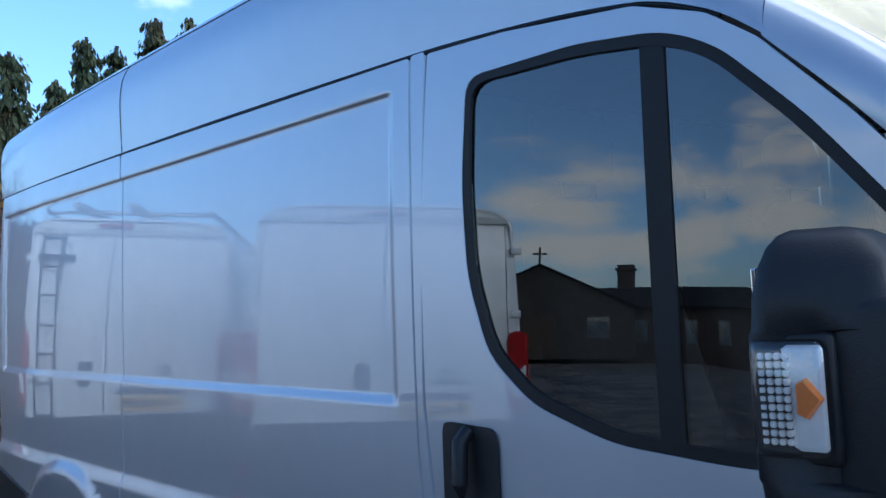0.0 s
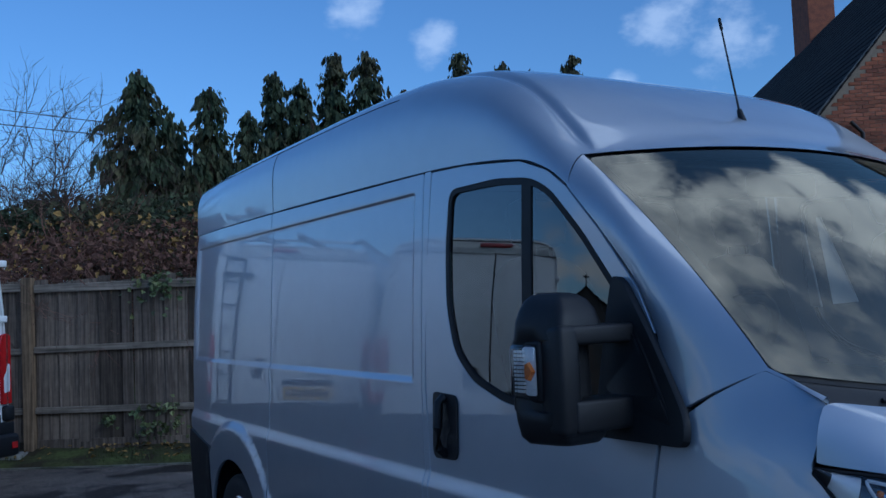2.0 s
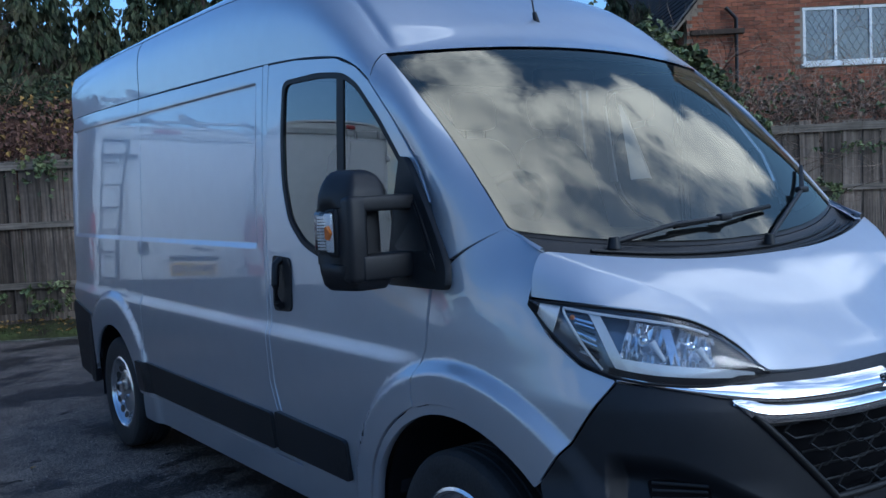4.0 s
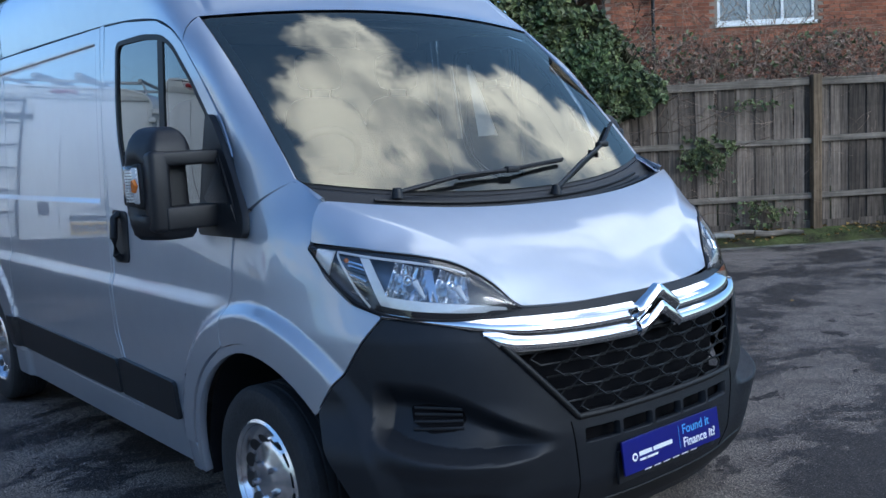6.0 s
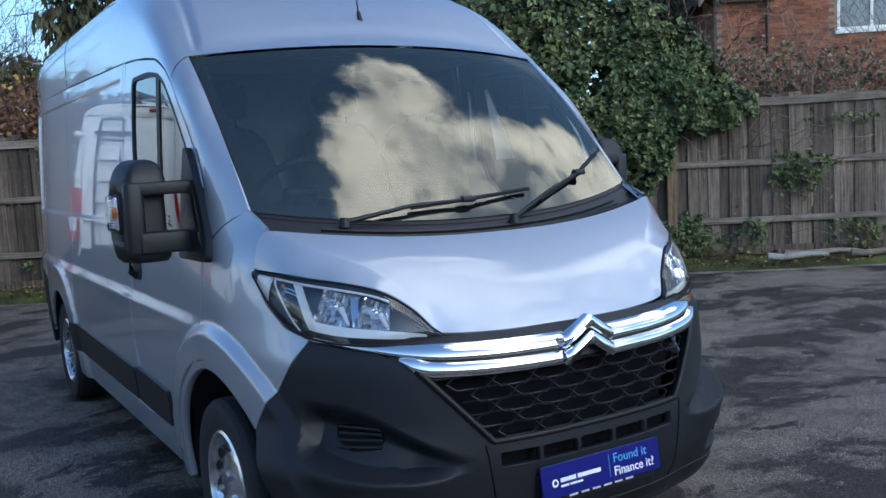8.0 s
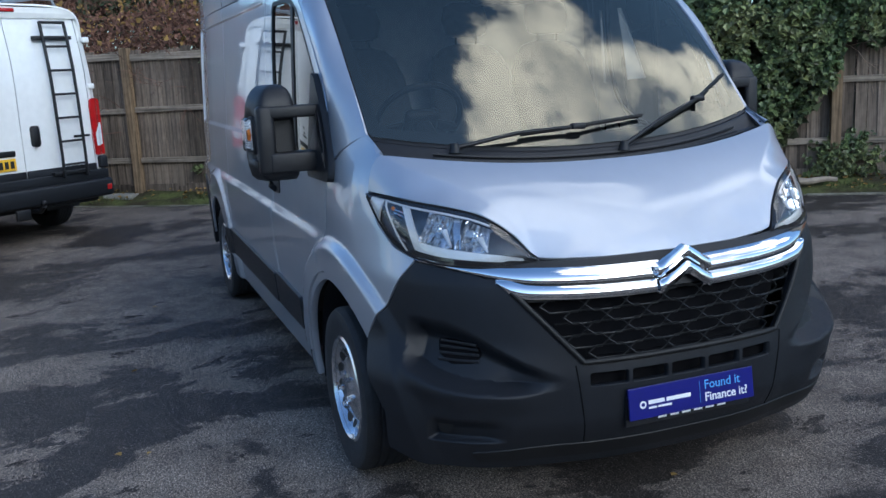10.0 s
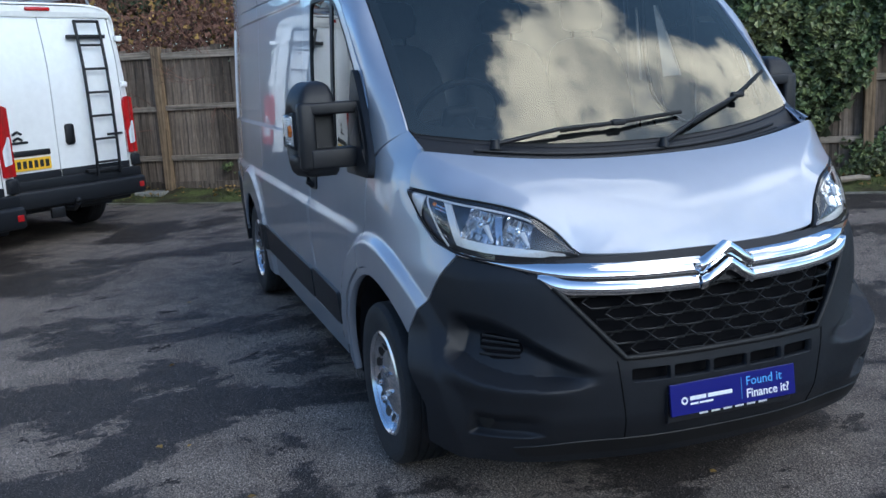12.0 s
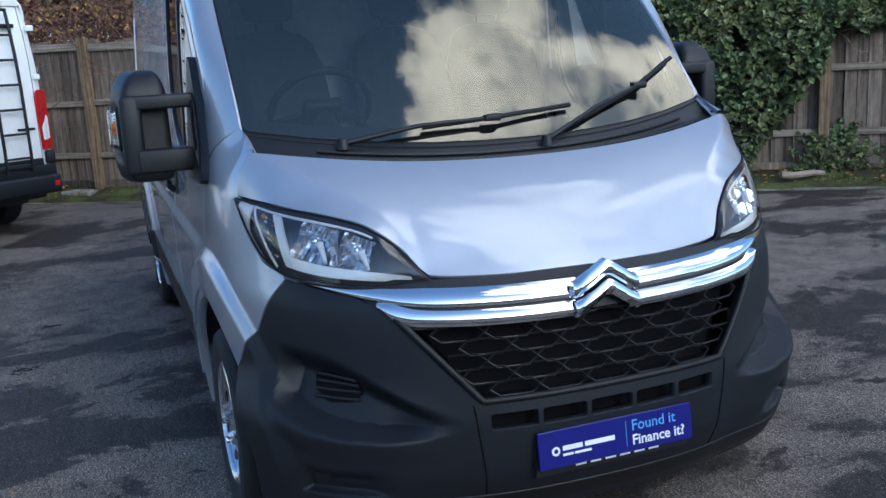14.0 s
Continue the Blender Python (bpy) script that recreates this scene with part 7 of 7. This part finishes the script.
            if z > 1.5:
                part("hinge", bm, WHITE, door, smooth=50)
            else:
                bm.free()
    panel("roof", [(-4.40, -0.99), (-0.46, -0.99), (-0.40, 0), (-0.46, 0.99), (-4.40, 0.99)], upper, steps(-4.4, -0.4, 0.2), [k / 20 for k in range(-19, 20)], WHITE, v, label="white high roof")
    rows = []
    for a in (0.62, 0.55, 0.48, 0.42):
        p = upper(-4.40, a)
        rows.append([(-4.385 + 0.02 * (a - 0.62), p[1] * k / 8, p[2] - 0.012) for k in range(-8, 9)])
    rows.insert(0, [(-4.40, 0.84 * k / 8, 2.40) for k in range(-8, 9)])
    sheet("roof_header", rows, WHITE, v)
    panel("windscreen", rounded([(-0.99, 0.01), (0.99, 0.01), (0.99, 0.99), (-0.99, 0.99)], 0.03, 0.1), windscreen, [k / 6 for k in range(-5, 6)], [k / 6 for k in range(1, 6)], GLASS, v, depth=0.004)
    panel("bonnet", rounded([(-0.995, -0.2), (0.995, -0.2), (0.995, 0.985), (-0.995, 0.985)], 0.008, 0.1), bonnet, [k / 10 for k in range(-9, 10)], [k / 6 for k in range(1, 6)], WHITE, v)
    panel("front_bumper", rounded([(-0.72, 0.27), (0.72, 0.27), (0.74, 0.60), (0.66, 0.94), (-0.66, 0.94), (-0.74, 0.60)], 0.03, 0.1), front(), [k / 14 for k in range(-10, 11)], steps(0.3, 0.9, 0.1), BUMPER, v)
    bm = bmesh.new()
    box(bm, -4.36, -0.3, -0.93, 0.93, 0.34, 0.48, 0.02)
    box(bm, -0.6, 0.7, -0.6, 0.6, 0.34, 0.9, 0.02)
    part("floor_pan", bm, DARK, v)
    bm = bmesh.new()
    box(bm, -1.5, -1.45, -0.93, 0.93, 0.45, 2.0, 0.01)
    part("bulkhead", bm, DARK, v)
    for sgn in (-1, 1):
        bm = bmesh.new()
        box(bm, -4.474, -4.452, min(sgn * 0.006, sgn * 0.865), max(sgn * 0.006, sgn * 0.865), 0.62, 0.775, 0.008)
        part("door_foot", bm, BUMPER, v, "black lower trim of a rear door", smooth=50)
    # rear bumper step
    bm = bmesh.new()
    box(bm, -4.56, -4.34, -1.0, 1.0, 0.40, 0.60, 0.035)
    box(bm, -4.50, -4.36, -0.99, 0.99, 0.58, 0.70, 0.012)
    bump_ = part("rear_bumper", bm, BUMPER, v, "black plastic rear bumper", smooth=50)
    for y in (-0.93, 0.93):
        bm = bmesh.new()
        box(bm, -4.568, -4.555, y - 0.03, y + 0.03, 0.47, 0.53, 0.004)
        part("reflector", bm, REDLENS, bump_, "small red reflector")
    bm = bmesh.new()
    box(bm, -4.47, -4.455, 0.10, 0.62, 0.945, 1.005, 0.01)
    part("plate_light", bm, BLACK, v, "black handle bar over the plate", smooth=50)
    bm = bmesh.new()
    box(bm, -4.472, -4.457, 0.11, 0.60, 0.80, 0.925, 0.004)
    pl = part("number_plate", bm, YELLOW, v, "yellow plate with dark bars")
    for k in range(7):
        bm = bmesh.new()
        y = 0.135 + 0.064 * k
        box(bm, -4.4735, -4.4722, y, y + 0.042, 0.825, 0.90)
        part("bar", bm, INK, pl)
    bm = bmesh.new()
    box(bm, -4.485, -4.452, -0.20, -0.10, 1.02, 1.24, 0.03)
    part("door_handle", bm, BLACK, v, "black rear door handle", smooth=50)
    bm = bmesh.new()
    box(bm, -4.42, -4.385, -0.14, 0.14, 2.405, 2.445, 0.012)
    part("brake_lamp", bm, REDLENS, v, "high red brake lamp", smooth=50)
    # badge shapes and name bars
    for dz in (0, -0.06):
        bm = bmesh.new()
        for sg in (-1, 1):
            box(bm, -4.468, -4.456, 0, 0.06, -0.012, 0.012, 0.002, Matrix.Translation((0, 0.45, 1.20 + dz)) @ Matrix.Rotation(radians(-30), 4, "X") if sg > 0 else Matrix.Translation((0, 0.45, 1.20 + dz)) @ Matrix.Rotation(radians(210), 4, "X"))
        part("badge", bm, BUMPER, v)
    bm = bmesh.new()
    box(bm, -4.4665, -4.4655 + 0.006, 0.34, 0.56, 1.075, 1.10)
    part("name_bar", bm, BUMPER, v)
    bm = bmesh.new()
    box(bm, -4.4665, -4.4655 + 0.006, -0.82, -0.62, 1.075, 1.10)
    part("name_bar", bm, BUMPER, v)
    # tow bar
    bm = bmesh.new()
    tube(bm, [(-4.3, 0, 0.36), (-4.62, 0, 0.36), (-4.68, 0, 0.42)], 0.028, 8)
    bmesh.ops.create_uvsphere(bm, u_segments=12, v_segments=8, radius=0.032, matrix=Matrix.Translation((-4.685, 0, 0.45)))
    part("tow_ball", bm, BLACK, v, smooth=60)
    bm = bmesh.new()
    box(bm, -4.60, -4.56, 0.10, 0.26, 0.29, 0.40, 0.01)
    part("tow_socket", bm, BLACK, v, smooth=60)
    return v


HEADING = Matrix.Rotation(math.atan2(-0.6, -0.8), 4, "Z")


def tail_at(x, y):
    """The pose of a van whose right rear corner stands at (x, y)."""
    return Matrix.Translation((x, y, 0)) @ HEADING @ Matrix.Translation((4.46, 1.01, 0))


first = white_van()
first["label"] = "white panel van with a black ladder on its rear door"
second = copy_thing(first, tail_at(-5.45, -2.815))
second["label"] = "white panel van parked nearer, red tail lamps and black bumper"
first.matrix_basis = tail_at(-7.6, -1.72)


def ladder():
    lad = thing("rear_ladder", "black steel ladder fixed to a white van's rear door", "ladder", tail_at(-7.6, -1.72))
    y0, y1 = -0.67, -0.38
    prof = ((-4.53, 0.66), (-4.54, 0.9), (-4.54, 1.5), (-4.53, 1.8), (-4.50, 2.10), (-4.47, 2.31))
    for y in (y0, y1):
        bm = bmesh.new()
        tube(bm, [(x, y + 0.02 * (z - 1.5), z) for x, z in prof], 0.017, 8)
        part("rail", bm, BLACK, lad, smooth=60)
    for k in range(7):
        z = 0.80 + 0.25 * k
        x = -4.54 + 0.06 * smooth(1.7, 2.4, z)
        bm = bmesh.new()
        tube(bm, [(x, y0 + 0.02 * (z - 1.5), z), (x, y1 + 0.02 * (z - 1.5), z)], 0.013, 8)
        part("rung", bm, BLACK, lad, smooth=60)
    for z in (0.72, 2.15):
        bm = bmesh.new()
        x = -4.50 + 0.05 * (z > 2)
        box(bm, x - 0.03, x + 0.035, y0 - 0.06, y1 + 0.10, z - 0.028, z + 0.012, 0.006)
        part("bracket", bm, BLACK, lad, smooth=50)
    bm = bmesh.new()
    tube(bm, [(-4.47, y0 + 0.015, 2.30), (-4.47, y1 + 0.015, 2.30)], 0.017, 8)
    part("rung", bm, BLACK, lad, smooth=60)


ladder()


def roof_rack():
    r = thing("roof_rack", "pale steel rack on a white van's roof", "roof rack", tail_at(-7.6, -1.72))
    for y in (-0.72, 0.72):
        bm = bmesh.new()
        tube(bm, [(-4.25, y, 2.60), (-1.6, y, 2.60)], 0.022, 8)
        part("side_bar", bm, STEEL, r, smooth=60)
    for x in (-4.2, -3.4, -2.6, -1.8):
        bm = bmesh.new()
        tube(bm, [(x, -0.80, 2.42), (x, -0.74, 2.57), (x, 0.74, 2.57), (x, 0.80, 2.42)], 0.018, 8)
        part("cross_bar", bm, STEEL, r, smooth=60)
    for y in (-0.35, 0.1):
        bm = bmesh.new()
        tube(bm, [(-4.35, y, 2.62), (-1.7, y, 2.62)], 0.04, 10)
        part("pipe", bm, STEEL, r, smooth=60)


roof_rack()
